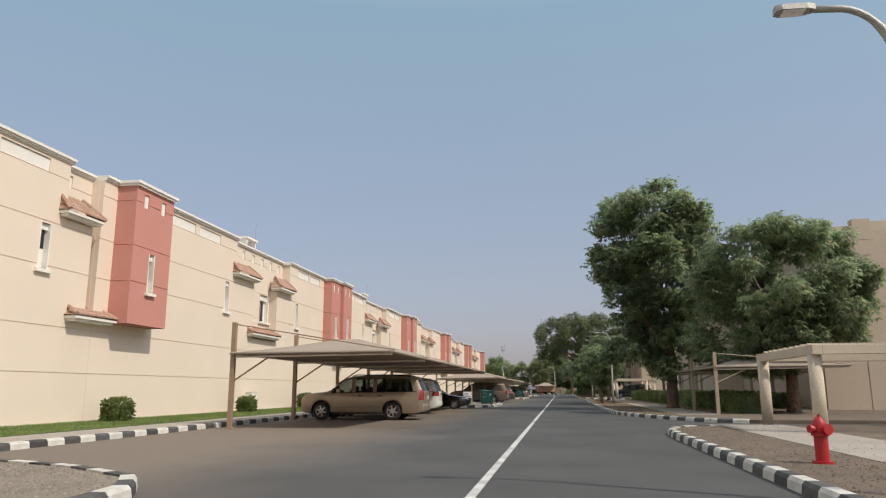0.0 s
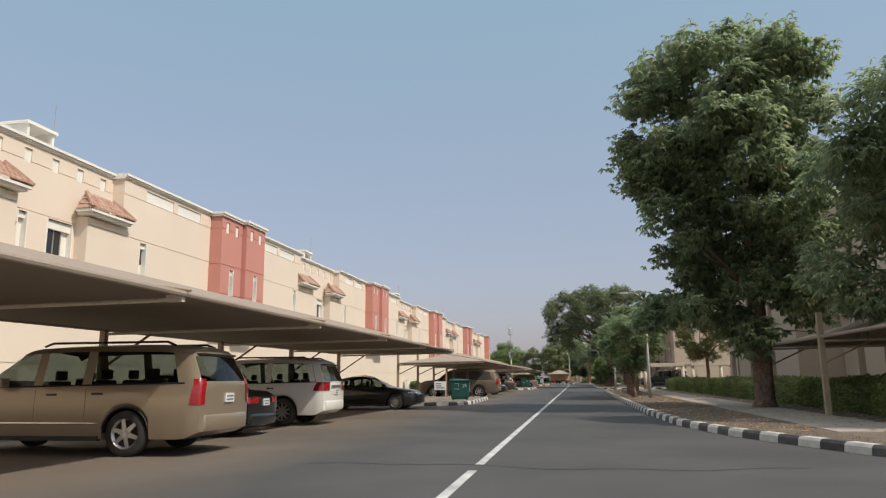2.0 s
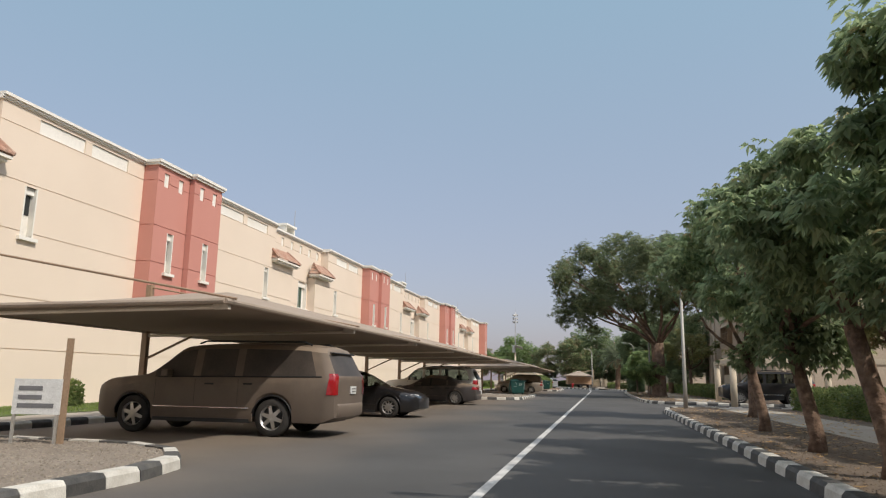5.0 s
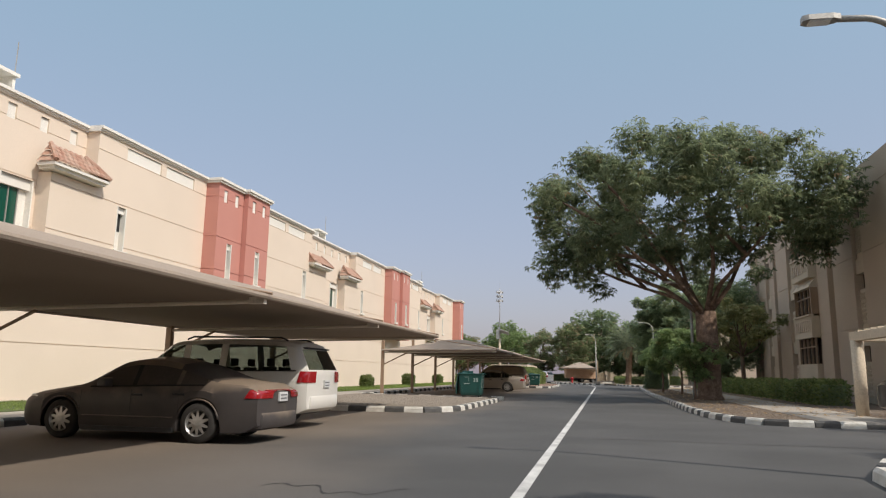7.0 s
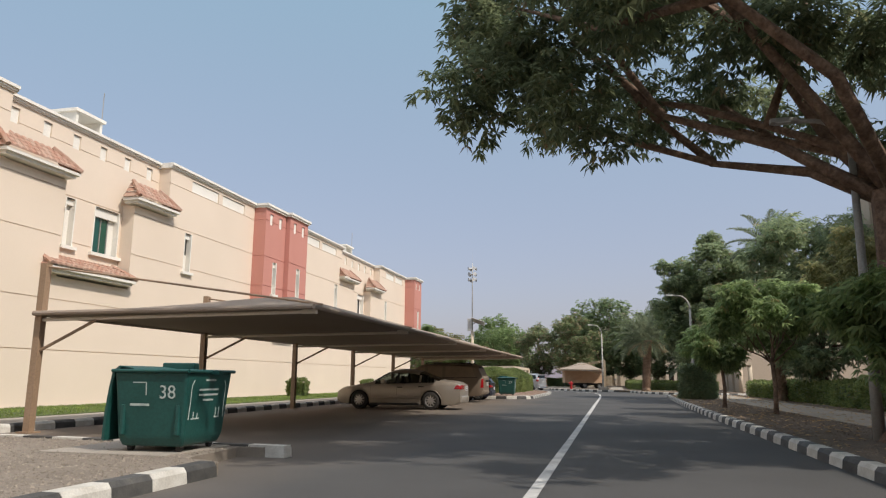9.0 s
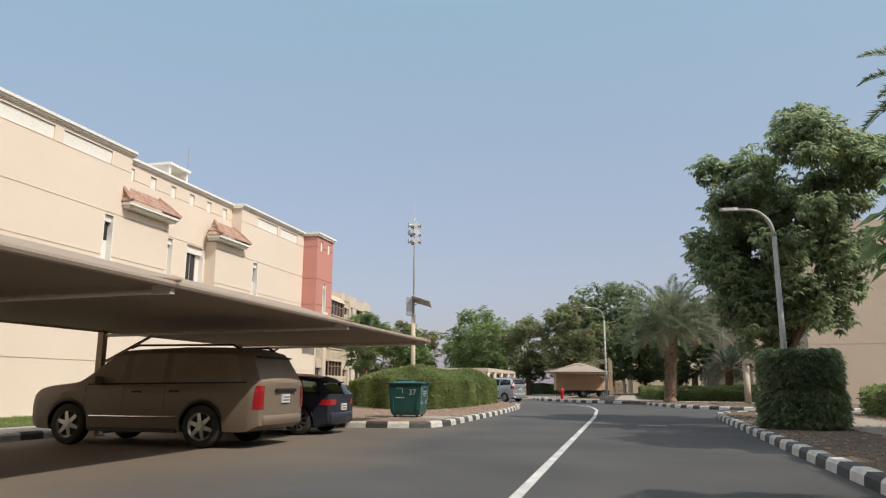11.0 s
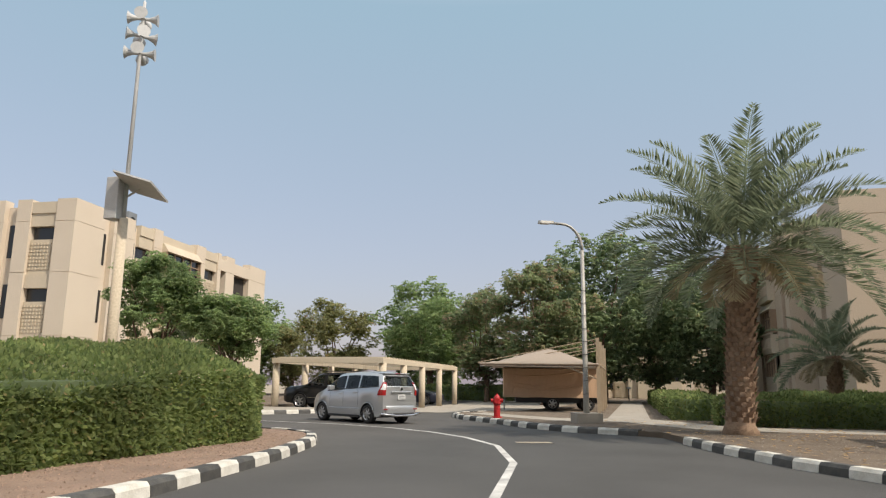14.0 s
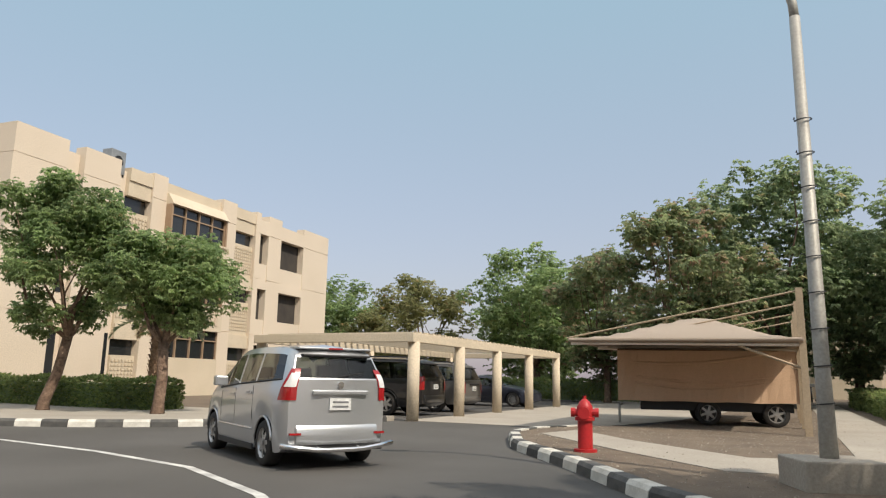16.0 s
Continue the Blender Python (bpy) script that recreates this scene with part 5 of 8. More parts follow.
def vehicle(name, label, spec, at, heading, paint, glass="glass", rim="rim"):
    """A car lofted from cross-sections. Its nose points along +x of its own frame, the ground is z 0, the middle is the origin."""
    car = tagged(empty(name, at, heading), label, "car", "vehicles")
    L, W, H, wb, over, clear, wr = (spec[k] for k in ("L", "W", "H", "wb", "over", "clear", "wr"))
    axles = (over, over + wb)
    arch = wr + 0.06
    pw = spec.get("pillar_width", 0.018)
    us = set(np.linspace(0, L, 47).tolist())
    for a in axles:
        us |= set((a + arch * np.cos(np.linspace(0, math.pi, 13))).tolist())
    us |= {u * L for u, _ in spec["top"]} | {c * L for c in spec["pillars"]} | {(c + pw) * L for c in spec["pillars"]}
    us = sorted(u for u in us if 0 <= u <= L)
    us = [u for i, u in enumerate(us) if i == 0 or u - us[i - 1] > 0.008]
    cab0, cab1 = spec["cabin"]
    rows = []
    for u in us:
        f = u / L
        top = sum(lerp_table(spec["top"], max(0.0, min(1.0, f + d))) for d in (-0.024, -0.012, 0.0, 0.012, 0.024)) / 5 * H
        belt = min(lerp_table(spec["belt"], f) * H, top - 0.03)
        low = clear + 0.10 * max(0, 1 - f / 0.05) + 0.12 * max(0, (f - 0.95) / 0.05)
        for a in axles:
            if abs(u - a) < arch:
                low = max(low, wr + math.sqrt(arch ** 2 - (u - a) ** 2))
        plan = lerp_table(spec["plan"], f) * W / 2
        cab = max(0.0, min(1.0, (top - belt) / (0.35 * H * 0.8)))
        roofw = plan * (0.93 - spec["tumble"] * cab)
        mid = low + (belt - low) * 0.62
        sec = [(0, low), (plan * 0.955, low), (plan * 0.992, low + (belt - low) * 0.16), (plan, mid), (plan * 0.99, belt - 0.10), (plan * 0.955, belt), (roofw * 1.02, top - 0.09 * cab - 0.015), (roofw * 0.88, top - 0.01 * cab), (0, top + 0.035 * cab + 0.02)]
        rake_f, rake_r = spec["rake"]
        row = []
        for y, z in sec:
            k = max(0.0, (z - belt) / max(0.05, H - belt)) if z > belt else 0.0
            du = 0.0
            if f > 0.5 and rake_r:
                du = -rake_r * k * max(0.0, (f - 0.72) / 0.28)
            row.append((L / 2 - u - du, y, z))
        rows.append(row)
    body, glass_faces = [], {"windscreen": [], "rear_window": [], "side_window": []}
    nseg = len(rows[0]) - 1

    def classify(i, j):
        f = (us[i] + us[i + 1]) / 2 / L
        if j == 5 and cab0 < f < cab1 and not any(c <= f <= c + pw for c in spec["pillars"]):
            return "side_window"
        if j == 5 and not spec.get("pillar_width") and any(c <= f <= c + pw for c in spec["pillars"][:1]):
            return "pillar"
        if j in (6, 7) or j == 5:
            if spec["screen"][0] < f < spec["screen"][1] and j >= 6:
                return "windscreen"
            if spec["rear"] and spec["rear"][0] < f < spec["rear"][1] and j >= 6:
                return "rear_window"
        return None
    quads = []
    for i in range(len(rows) - 1):
        for j in range(nseg):
            kind = classify(i, j)
            for sgn in (1, -1):
                q = [rows[i][j], rows[i + 1][j], rows[i + 1][j + 1], rows[i][j + 1]]
                q = [(x, y * sgn, z) for x, y, z in q]
                quads.append((kind, q if sgn > 0 else q[::-1], sgn))
    # the nose and the tail bow outwards; a hatch carries its pane inside a painted frame
    bow = {0: spec.get("bow_front", 0.12), -1: -spec.get("bow", 0.07)}
    for end in (0, -1):
        for j in range(nseg):
            a, b = rows[end][j], rows[end][j + 1]
            hatch = end == -1 and j == 5 and spec.get("hatch")
            ws = [-1, -0.965, -0.75, -0.5, -0.25, 0, 0.25, 0.5, 0.75, 0.965, 1]
            vs = [0, 0.06, 0.95, 1] if hatch else [0, 1]

            def spot(w, v):
                half_w = a[1] + (b[1] - a[1]) * v
                fade = (1 - w * w) * min(1.0, half_w / (0.5 * W / 2))
                return (a[0] + (b[0] - a[0]) * v + bow[end] * fade * (0.55 if j >= 6 else 1.0), half_w * w, a[2] + (b[2] - a[2]) * v)
            for w0, w1 in zip(ws, ws[1:]):
                for v0, v1 in zip(vs, vs[1:]):
                    q = [spot(w0, v0), spot(w1, v0), spot(w1, v1), spot(w0, v1)]
                    inner = hatch and v0 == 0.06 and abs(w0 + w1) < 1.9
                    quads.append(("rear_window" if inner else None, q if end == 0 else q[::-1], 1))
    groups = {}
    for kind, q, sgn in quads:
        groups.setdefault((kind, sgn if kind in ("side_window", "pillar") else 0), []).append(q)
    for (kind, sgn), qs in groups.items():
        bm = bmesh.new()
        for q in qs:
            vs = [bm.verts.new(p) for p in q]
            try:
                bm.faces.new(vs)
            except ValueError:
                pass
        bmesh.ops.remove_doubles(bm, verts=bm.verts, dist=0.003)
        bmesh.ops.dissolve_degenerate(bm, edges=bm.edges, dist=0.001)
        bmesh.ops.recalc_face_normals(bm, faces=bm.faces)
        if kind == "pillar":
            part("pillar", bm, "black_trim", car, "black door pillar between the side panes")
            continue
        if kind:
            want = {"rear_window": Vector((-1, 0, 0.4)), "windscreen": Vector((1, 0, 0.6)), "side_window": Vector((0, sgn, 0.2))}[kind]
            bm.normal_update()
            if sum((f.normal * f.calc_area() for f in bm.faces), Vector()).dot(want) < 0:
                bmesh.ops.reverse_faces(bm, faces=bm.faces)
        ob = part(kind or "body", bm, glass if kind else paint, car, "" if not kind else "dark tinted glass", smooth=True)
        if not kind:
            ob.data.set_sharp_from_angle(angle=radians(27))
    for a in axles:
        for s in (1, -1):
            wheel(car, L / 2 - a, s * (W / 2 * 0.955 - 0.10), wr, 0.22, s, rim, spec.get("spokes", 6))
            # dark lining and rolled lip of the wheel arch
            bm = bmesh.new()
            n = 18
            yo = W / 2 * lerp_table(spec["plan"], a / L)
            arc = [(L / 2 - a + arch * 0.985 * math.cos(math.pi * k / n), wr + arch * 0.985 * math.sin(math.pi * k / n)) for k in range(n + 1)]
            o, i2 = [bm.verts.new((x, s * yo * 0.975, z)) for x, z in arc], [bm.verts.new((x, s * (yo - 0.34), z)) for x, z in arc]
            for k in range(n):
                bm.faces.new((o[k], o[k + 1], i2[k + 1], i2[k]))
            bm.faces.new(i2)
            part("wheel_well", bm, "black_trim", car)
            bm = bmesh.new()
            tube(bm, [(x, s * (yo * 0.985), z) for x, z in arc[1:-1]], 0.018, 5)
            part("arch_lip", bm, spec.get("arch_mat", paint), car, smooth=True)
    # black rubber along the foot of the side glass, and the door moulding
    for s in (1, -1):
        bm = bmesh.new()
        run = [f for f in np.linspace(cab0 + 0.005, cab1 - 0.005, 12)]
        tube(bm, [(L / 2 - f * L, s * (W / 2 * lerp_table(spec["plan"], f) * 0.957), min(lerp_table(spec["belt"], f) * H, lerp_table(spec["top"], f) * H - 0.03) + 0.008) for f in run], 0.014, 5)
        part("window_rubber", bm, spec.get("beltline", "black_trim"), car)
        f0, f1 = (over + arch + 0.06) / L, (over + wb - arch - 0.06) / L
        zm = clear + (lerp_table(spec["belt"], 0.5) * H - clear) * 0.30
        bm = bmesh.new()
        tube(bm, [(L / 2 - f * L, s * (W / 2 * lerp_table(spec["plan"], f) * 0.998), zm) for f in np.linspace(f0, f1, 6)], 0.016, 6)
        part("side_moulding", bm, spec.get("moulding", paint), car)
        part("sill", bmesh_box(L / 2 - f1 * L, L / 2 - f0 * L, min(s * (W / 2 - 0.10), s * (W / 2 - 0.015)), max(s * (W / 2 - 0.10), s * (W / 2 - 0.015)), clear - 0.03, clear + 0.05), "black_trim", car)
    # seats and floor seen through the glass
    seat_rows = [0.46, 0.66] if L < 5 else [0.43, 0.60, 0.77]
    part("cabin_floor", bmesh_box(-L * 0.42, L * 0.2, -W * 0.40, W * 0.40, clear + 0.22, clear + 0.30), "black_trim", car)
    for f in seat_rows:
        for s in (1, -1):
            bm = bmesh.new()
            sx0 = L / 2 - f * L
            zb = lerp_table(spec["belt"], f) * H
            box(bm, sx0 - 0.14, sx0 + 0.0, s * W * 0.2 - 0.23, s * W * 0.2 + 0.23, clear + 0.25, zb + 0.10)
            box(bm, sx0 - 0.14, sx0 - 0.04, s * W * 0.2 - 0.12, s * W * 0.2 + 0.12, zb + 0.11, zb + 0.29)
            part("seat", bm, "black_trim", car, bevel=0.03)
    # chassis shadow box, lamps, bumpers, plate, mirrors, handles
    part("underbody", bmesh_box(-L / 2 + 0.35, L / 2 - 0.35, -W / 2 + 0.24, W / 2 - 0.24, clear - 0.02, clear + 0.22), "black_trim", car)
    half = rows[-1][4][1]
    z0, z1 = spec["tail"]

    def across(row, z):
        """Place and half width of one cross-section at a height."""
        for p, q in zip(row[1:], row[2:]):
            if p[2] <= z <= q[2] and q[2] > p[2]:
                k = (z - p[2]) / (q[2] - p[2])
                return p[0] + (q[0] - p[0]) * k, p[1] + (q[1] - p[1]) * k
        return row[3][0], row[3][1]

    def on_tail(w, z, proud):
        x, y = across(rows[-1], z)
        return (x + bow[-1] * (1 - w * w) * min(1.0, y / (0.5 * W / 2)) - proud, (y + proud * 0.6) * w, z)

    def on_flank(back, z, proud):
        k = max(i for i in range(len(us)) if us[i] <= L - back)
        k = min(k, len(us) - 2)
        f = (L - back - us[k]) / (us[k + 1] - us[k])
        (xa, ya), (xb, yb) = across(rows[k], z), across(rows[k + 1], z)
        return (xa + (xb - xa) * f, ya + (yb - ya) * f + proud, z)

    def lens(s, za, zb, wide, wrap_low, wrap_high, proud, inset=0.0):
        """A lamp glass wrapped round the rear corner: wide along the tail, wrapping further along the flank low down."""
        bm = bmesh.new()
        cols = []
        for k in range(6):
            z = za + (zb - za) * k / 5
            wrap = wrap_low + (wrap_high - wrap_low) * k / 5
            hw = across(rows[-1], z)[1]
            ring = [on_tail(1 - (wide - (wide - inset) * i / 3) / hw, z, proud) for i in range(4)]
            if wrap > 0:
                ring += [on_flank(wrap * i / 3, z, proud) for i in range(1, 4)]
            cols.append([bm.verts.new((x, y * s, zz)) for x, y, zz in ring])
        for a, b in zip(cols, cols[1:]):
            for i in range(len(a) - 1):
                bm.faces.new((a[i], a[i + 1], b[i + 1], b[i]))
        bmesh.ops.recalc_face_normals(bm, faces=bm.faces)
        return bm
    for s in (1, -1):
        wide, wrap = spec.get("tailw", 0.13), spec.get("wrap", (0.12, 0.10))
        lamp = part("tail_lamp", lens(s, z0, z1, wide, wrap[0], wrap[1], 0.014), "tail_red", car, "red tail lamp", smooth=True)
        if spec.get("lens_white"):
            za, zb = (z0 + (z1 - z0) * k for k in spec["lens_white"])
            part("reversing_lamp", lens(s, za, zb, wide * 0.85, wrap[0] * 0.35, wrap[1] * 0.25, 0.019), "tail_white", lamp, "clear lens in the tail lamp", smooth=True)
        if spec.get("hatch"):
            # dark lip over the rear pane
            bm = bmesh.new()
            x, y = across(rows[-1], rows[-1][6][2] - 0.02)
            box(bm, x - 0.10, x + 0.16, min(0, s * y * 0.86), max(0, s * y * 0.86), rows[-1][6][2] - 0.005, rows[-1][6][2] + 0.03)
            part("rear_lip", bm, "black_trim", car, "black lip over the rear window", bevel=0.012)
        bm = bmesh.new()
        fx = L / 2
        hz = spec["head"]
        hw = rows[2][4][1]
        pts = [(fx - 0.03, s * hw * 0.55, hz - 0.06), (fx - 0.10, s * hw * 0.97, hz - 0.06), (fx - 0.22, s * hw * 1.0, hz + 0.09), (fx - 0.08, s * hw * 0.6, hz + 0.08), (fx - 0.42, s * rows[5][4][1] * 1.012, hz + 0.06)]
        v = [bm.verts.new(p) for p in pts]
        bm.faces.new((v[0], v[1], v[2], v[3]))
        bm.faces.new((v[1], v[4], v[2]))
        part("headlamp", bm, "tail_white", car, "clear headlamp")
        bm = bmesh.new()
        mx = L / 2 - (spec["screen"][1] - 0.03) * L
        mz = lerp_table(spec["belt"], 0.4) * H + 0.07
        box(bm, mx - 0.10, mx + 0.07, s * (W / 2 - 0.04), s * (W / 2 + 0.17), mz - 0.07, mz + 0.09)
        bmesh.ops.recalc_face_normals(bm, faces=bm.faces)
        part("mirror", bm, paint, car, bevel=0.025)
        for hx in spec["handles"]:
            part("door_handle", bmesh_box(L / 2 - hx * L - 0.1, L / 2 - hx * L + 0.1, s * (W / 2 * 0.985) - 0.015, s * (W / 2 * 0.985) + 0.03, lerp_table(spec["belt"], hx) * H - 0.16, lerp_table(spec["belt"], hx) * H - 0.125), spec.get("trim", "black_trim"), car)
        for dx in spec["seams"]:
            zt = lerp_table(spec["belt"], dx) * H - 0.03
            bm = bmesh.new()
            yy = W / 2 * lerp_table(spec["plan"], dx)
            pl = [(L / 2 - dx * L, s * (yy * 0.98), clear + 0.14), (L / 2 - dx * L, s * (yy + 0.002), clear + (zt - clear) * 0.55), (L / 2 - dx * L, s * (yy * 0.99), zt - 0.02)]
            tube(bm, pl, 0.0035, 4)
            part("door_seam", bm, "black_trim", car)
    bx = rows[-1][3][0]
    bm = bmesh.new()
    zb = spec["bumper"]
    bend = spec.get("bow", 0.07)
    m = 12
    ring = []
    for k in range(m + 1):
        w = -1 + 2 * k / m
        xo = bx - 0.032 - bend * (1 - w * w) + 0.22 * max(0.0, abs(w) - 0.86) / 0.14
        yy = half * 1.015 * w
        ring.append([bm.verts.new(p) for p in ((bx + 0.30, yy, zb[0] + 0.02), (xo + 0.03, yy, zb[0]), (xo, yy, zb[0] + 0.06), (xo, yy, zb[1] - 0.05), (xo + 0.035, yy, zb[1]), (bx + 0.30, yy, zb[1]))])
    for r0, r1 in zip(ring, ring[1:]):
        for k in range(6):
            bm.faces.new((r0[k], r0[(k + 1) % 6], r1[(k + 1) % 6], r1[k]))
    bm.faces.new(ring[0])
    bm.faces.new(ring[-1])
    bmesh.ops.recalc_face_normals(bm, faces=bm.faces)
    bumper = part("rear_bumper", bm, spec.get("bumper_mat", paint), car, smooth=True)
    bumper.data.set_sharp_from_angle(angle=radians(35))
    bx -= bend
    pz = spec["plate"]
    plate = part("number_plate", bmesh_box(bx - (0.08 if pz < zb[1] else 0.03), bx, -0.16, 0.16, pz - 0.08, pz + 0.08), "plate", car, "white number plate with dark bars")
    for k in range(2):
        part("plate_bar", bmesh_box(bx - (0.084 if pz < zb[1] else 0.034), bx, -0.12, 0.12, pz - 0.045 + k * 0.06, pz - 0.02 + k * 0.06), "dark_bar", plate)
    if spec.get("garnish"):
        part("tailgate_garnish", bmesh_box(bx - 0.045, bx, -0.42, 0.42, pz + 0.13, pz + 0.19), spec.get("strip", "chrome"), car, "bright tailgate strip", bevel=0.015)
    if spec.get("rails"):
        for s in (1, -1):
            bm = bmesh.new()
            ry = W / 2 * (0.93 - spec["tumble"]) * 0.88
            tube(bm, [(L / 2 - 0.42 * L, s * ry, H + 0.0), (L / 2 - 0.45 * L, s * ry, H + 0.06), (L / 2 - 0.86 * L, s * ry, H + 0.05), (L / 2 - 0.89 * L, s * ry, H - 0.02)], 0.022, 6)
            part("roof_rail", bm, "black_trim", car)
    return car


SUV = dict(L=5.65, W=2.0, H=1.93, wb=3.30, over=1.0, clear=0.30, wr=0.395, spokes=6, tumble=0.13, rake=(0, 0.34), hatch=True,
           top=[(0, 0.49), (0.015, 0.56), (0.05, 0.60), (0.21, 0.645), (0.235, 0.66), (0.35, 0.95), (0.40, 0.985), (0.60, 1.0), (0.90, 0.985), (1.0, 0.955)],
           belt=[(0, 0.50), (0.2, 0.615), (1.0, 0.645)], plan=[(0, 0.80), (0.03, 0.92), (0.12, 0.99), (0.5, 1.0), (0.9, 0.985), (0.97, 0.965), (0.99, 0.94), (1.0, 0.90)],
           cabin=(0.27, 0.955), screen=(0.236, 0.352), rear=None, pillars=[0.425, 0.60, 0.93], pillar_width=0.032, tail=(0.88, 1.32), tailw=0.13, wrap=(0.16, 0.10), head=0.83, handles=(0.50, 0.66),
           seams=(0.27, 0.44, 0.62), bumper=(0.42, 0.70), plate=0.98, rails=True, moulding="chrome", arch_mat="black_trim")
LCRUISER = dict(SUV, spokes=10, L=5.0, W=1.97, H=1.90, wb=2.85, over=0.92, pillars=[0.445, 0.645, 0.92], handles=(0.53, 0.68), seams=(0.29, 0.46, 0.66), tail=(0.98, 1.23), tailw=0.36, wrap=(0.30, 0.20), rake=(0, 0.28), plate=0.95, garnish=True)
NAVI = dict(SUV, L=5.27, H=1.90, wb=3.02, tail=(0.98, 1.22), tailw=0.34, wrap=(0.20, 0.16), plate=0.95)
TAHOE = dict(SUV, L=5.1, H=1.86, wb=2.95, tail=(0.72, 1.14), tailw=0.14, wrap=(0.10, 0.06), plate=0.90, garnish=True, strip="black_trim", bumper=(0.42, 0.60))
SEDAN = dict(L=4.85, W=1.84, H=1.45, wb=2.80, over=0.96, clear=0.19, wr=0.335, spokes=10, tumble=0.20, rake=(0, 0.0), hatch=False,
             top=[(0, 0.42), (0.02, 0.50), (0.06, 0.56), (0.26, 0.665), (0.285, 0.68), (0.42, 0.955), (0.50, 1.0), (0.60, 0.99), (0.68, 0.945), (0.84, 0.745), (0.86, 0.735), (0.96, 0.715), (0.99, 0.66), (1.0, 0.60)],
             belt=[(0, 0.46), (0.26, 0.635), (0.8, 0.685), (1.0, 0.66)], plan=[(0, 0.72), (0.03, 0.86), (0.12, 0.97), (0.5, 1.0), (0.88, 0.97), (1.0, 0.86)],
             cabin=(0.32, 0.80), screen=(0.286, 0.43), rear=(0.665, 0.842), pillars=[0.50, 0.68], tail=(0.76, 0.90), tailw=0.42, wrap=(0.22, 0.14), head=0.66, handles=(0.53, 0.70),
             seams=(0.29, 0.505, 0.70), bumper=(0.26, 0.52), plate=0.78)
FASTBACK = dict(SEDAN, L=4.9, W=1.86, H=1.44, wb=2.85,
                top=[(0, 0.42), (0.02, 0.50), (0.06, 0.56), (0.27, 0.665), (0.30, 0.68), (0.44, 0.95), (0.52, 1.0), (0.62, 0.985), (0.72, 0.92), (0.90, 0.745), (0.91, 0.74), (0.97, 0.73), (0.99, 0.68), (1.0, 0.62)], rear=(0.72, 0.90), cabin=(0.33, 0.84))
WAGON = dict(SEDAN, tailw=0.36, L=4.6, H=1.41, wb=2.92, plate=0.64, tail=(0.69, 0.82), hatch=True, rear=None, rake=(0, 0.42), cabin=(0.33, 0.95), pillars=[0.5, 0.68, 0.80],
             top=[(0, 0.42), (0.02, 0.50), (0.06, 0.56), (0.26, 0.665), (0.285, 0.68), (0.42, 0.955), (0.50, 1.0), (0.70, 0.99), (0.9, 0.965), (1.0, 0.93)])
MPV = dict(L=4.14, W=1.66, H=1.70, wb=2.655, over=0.74, clear=0.22, wr=0.315, spokes=7, tumble=0.14, rake=(0, 0.26), hatch=True,
           top=[(0, 0.42), (0.02, 0.50), (0.06, 0.57), (0.17, 0.64), (0.19, 0.655), (0.36, 0.945), (0.44, 0.985), (0.60, 1.0), (0.90, 0.985), (1.0, 0.955)],
           belt=[(0, 0.44), (0.18, 0.60), (0.5, 0.655), (1.0, 0.715)], plan=[(0, 0.76), (0.03, 0.88), (0.12, 0.97), (0.5, 1.0), (0.88, 0.985), (0.96, 0.955), (0.985, 0.925), (1.0, 0.87)],
           cabin=(0.25, 0.955), screen=(0.195, 0.365), rear=None, pillars=[0.32, 0.50, 0.69], tail=(0.93, 1.36), tailw=0.10, wrap=(0.22, 0.02), lens_white=(0.42, 0.86), head=0.72, handles=(0.46, 0.66),
           seams=(0.30, 0.495, 0.70), bumper=(0.34, 0.60), plate=0.88, garnish=True, trim="rim", strip="paint_silver")

for key, base, metal, rough, coat, dust in (("paint_gold", (0.36, 0.285, 0.20), 0.5, 0.38, 0.5, 0), ("paint_black", (0.014, 0.014, 0.016), 0.2, 0.3, 0.8, 0), ("paint_white", (0.72, 0.69, 0.63), 0.0, 0.35, 0.5, 0),
                                            ("paint_dusty_dark", (0.022, 0.023, 0.030), 0.1, 0.6, 0.1, 0.85), ("paint_dusty_brown", (0.11, 0.085, 0.068), 0.1, 0.6, 0.1, 0.8), ("paint_silver", (0.50, 0.51, 0.52), 0.65, 0.28, 0.8, 0),
                                            ("paint_champagne", (0.40, 0.35, 0.29), 0.5, 0.4, 0.4, 0), ("paint_navy", (0.02, 0.024, 0.04), 0.2, 0.4, 0.4, 0), ("paint_grey", (0.16, 0.15, 0.14), 0.4, 0.4, 0.4, 0)):
    M[key] = car_paint(key, base, metal, rough, coat, dust)
M["paint_caked"] = car_paint("paint_caked", (0.05, 0.045, 0.04), 0.1, 0.7, 0.1, 0.9, 0.62)
M["glass_caked"] = material("caked_glass", (0.29, 0.225, 0.16), 0.7, second=(0.22, 0.17, 0.12), scale=2, fine=30, bump=0.0)
M["glass_dusty"] = material("dusty_glass", (0.085, 0.068, 0.055), 0.45, second=(0.04, 0.034, 0.03), scale=2, fine=30, bump=0.0)

# parked along the bays; heading 180 has the nose to the houses
vehicle("suv", "gold full-size SUV parked nose-in under the carport", SUV, (-8.95, 32.4, 0), 180, "paint_gold")
vehicle("sedan", "black sedan parked nose-in between two SUVs", SEDAN, (-9.6, 36.3, 0), 180, "paint_black")
vehicle("suv", "white off-road SUV parked nose-in under the carport", LCRUISER, (-9.4, 40.6, 0), 180, "paint_white")
vehicle("sedan", "shiny black fastback sedan parked nose-out", FASTBACK, (-9.0, 51.1, 0), 0, "paint_black")
vehicle("suv", "brown dusty SUV parked nose-in beside the bin", SUV, (-8.1, 71.4, 0), 180, "paint_dusty_brown", glass="glass_dusty")
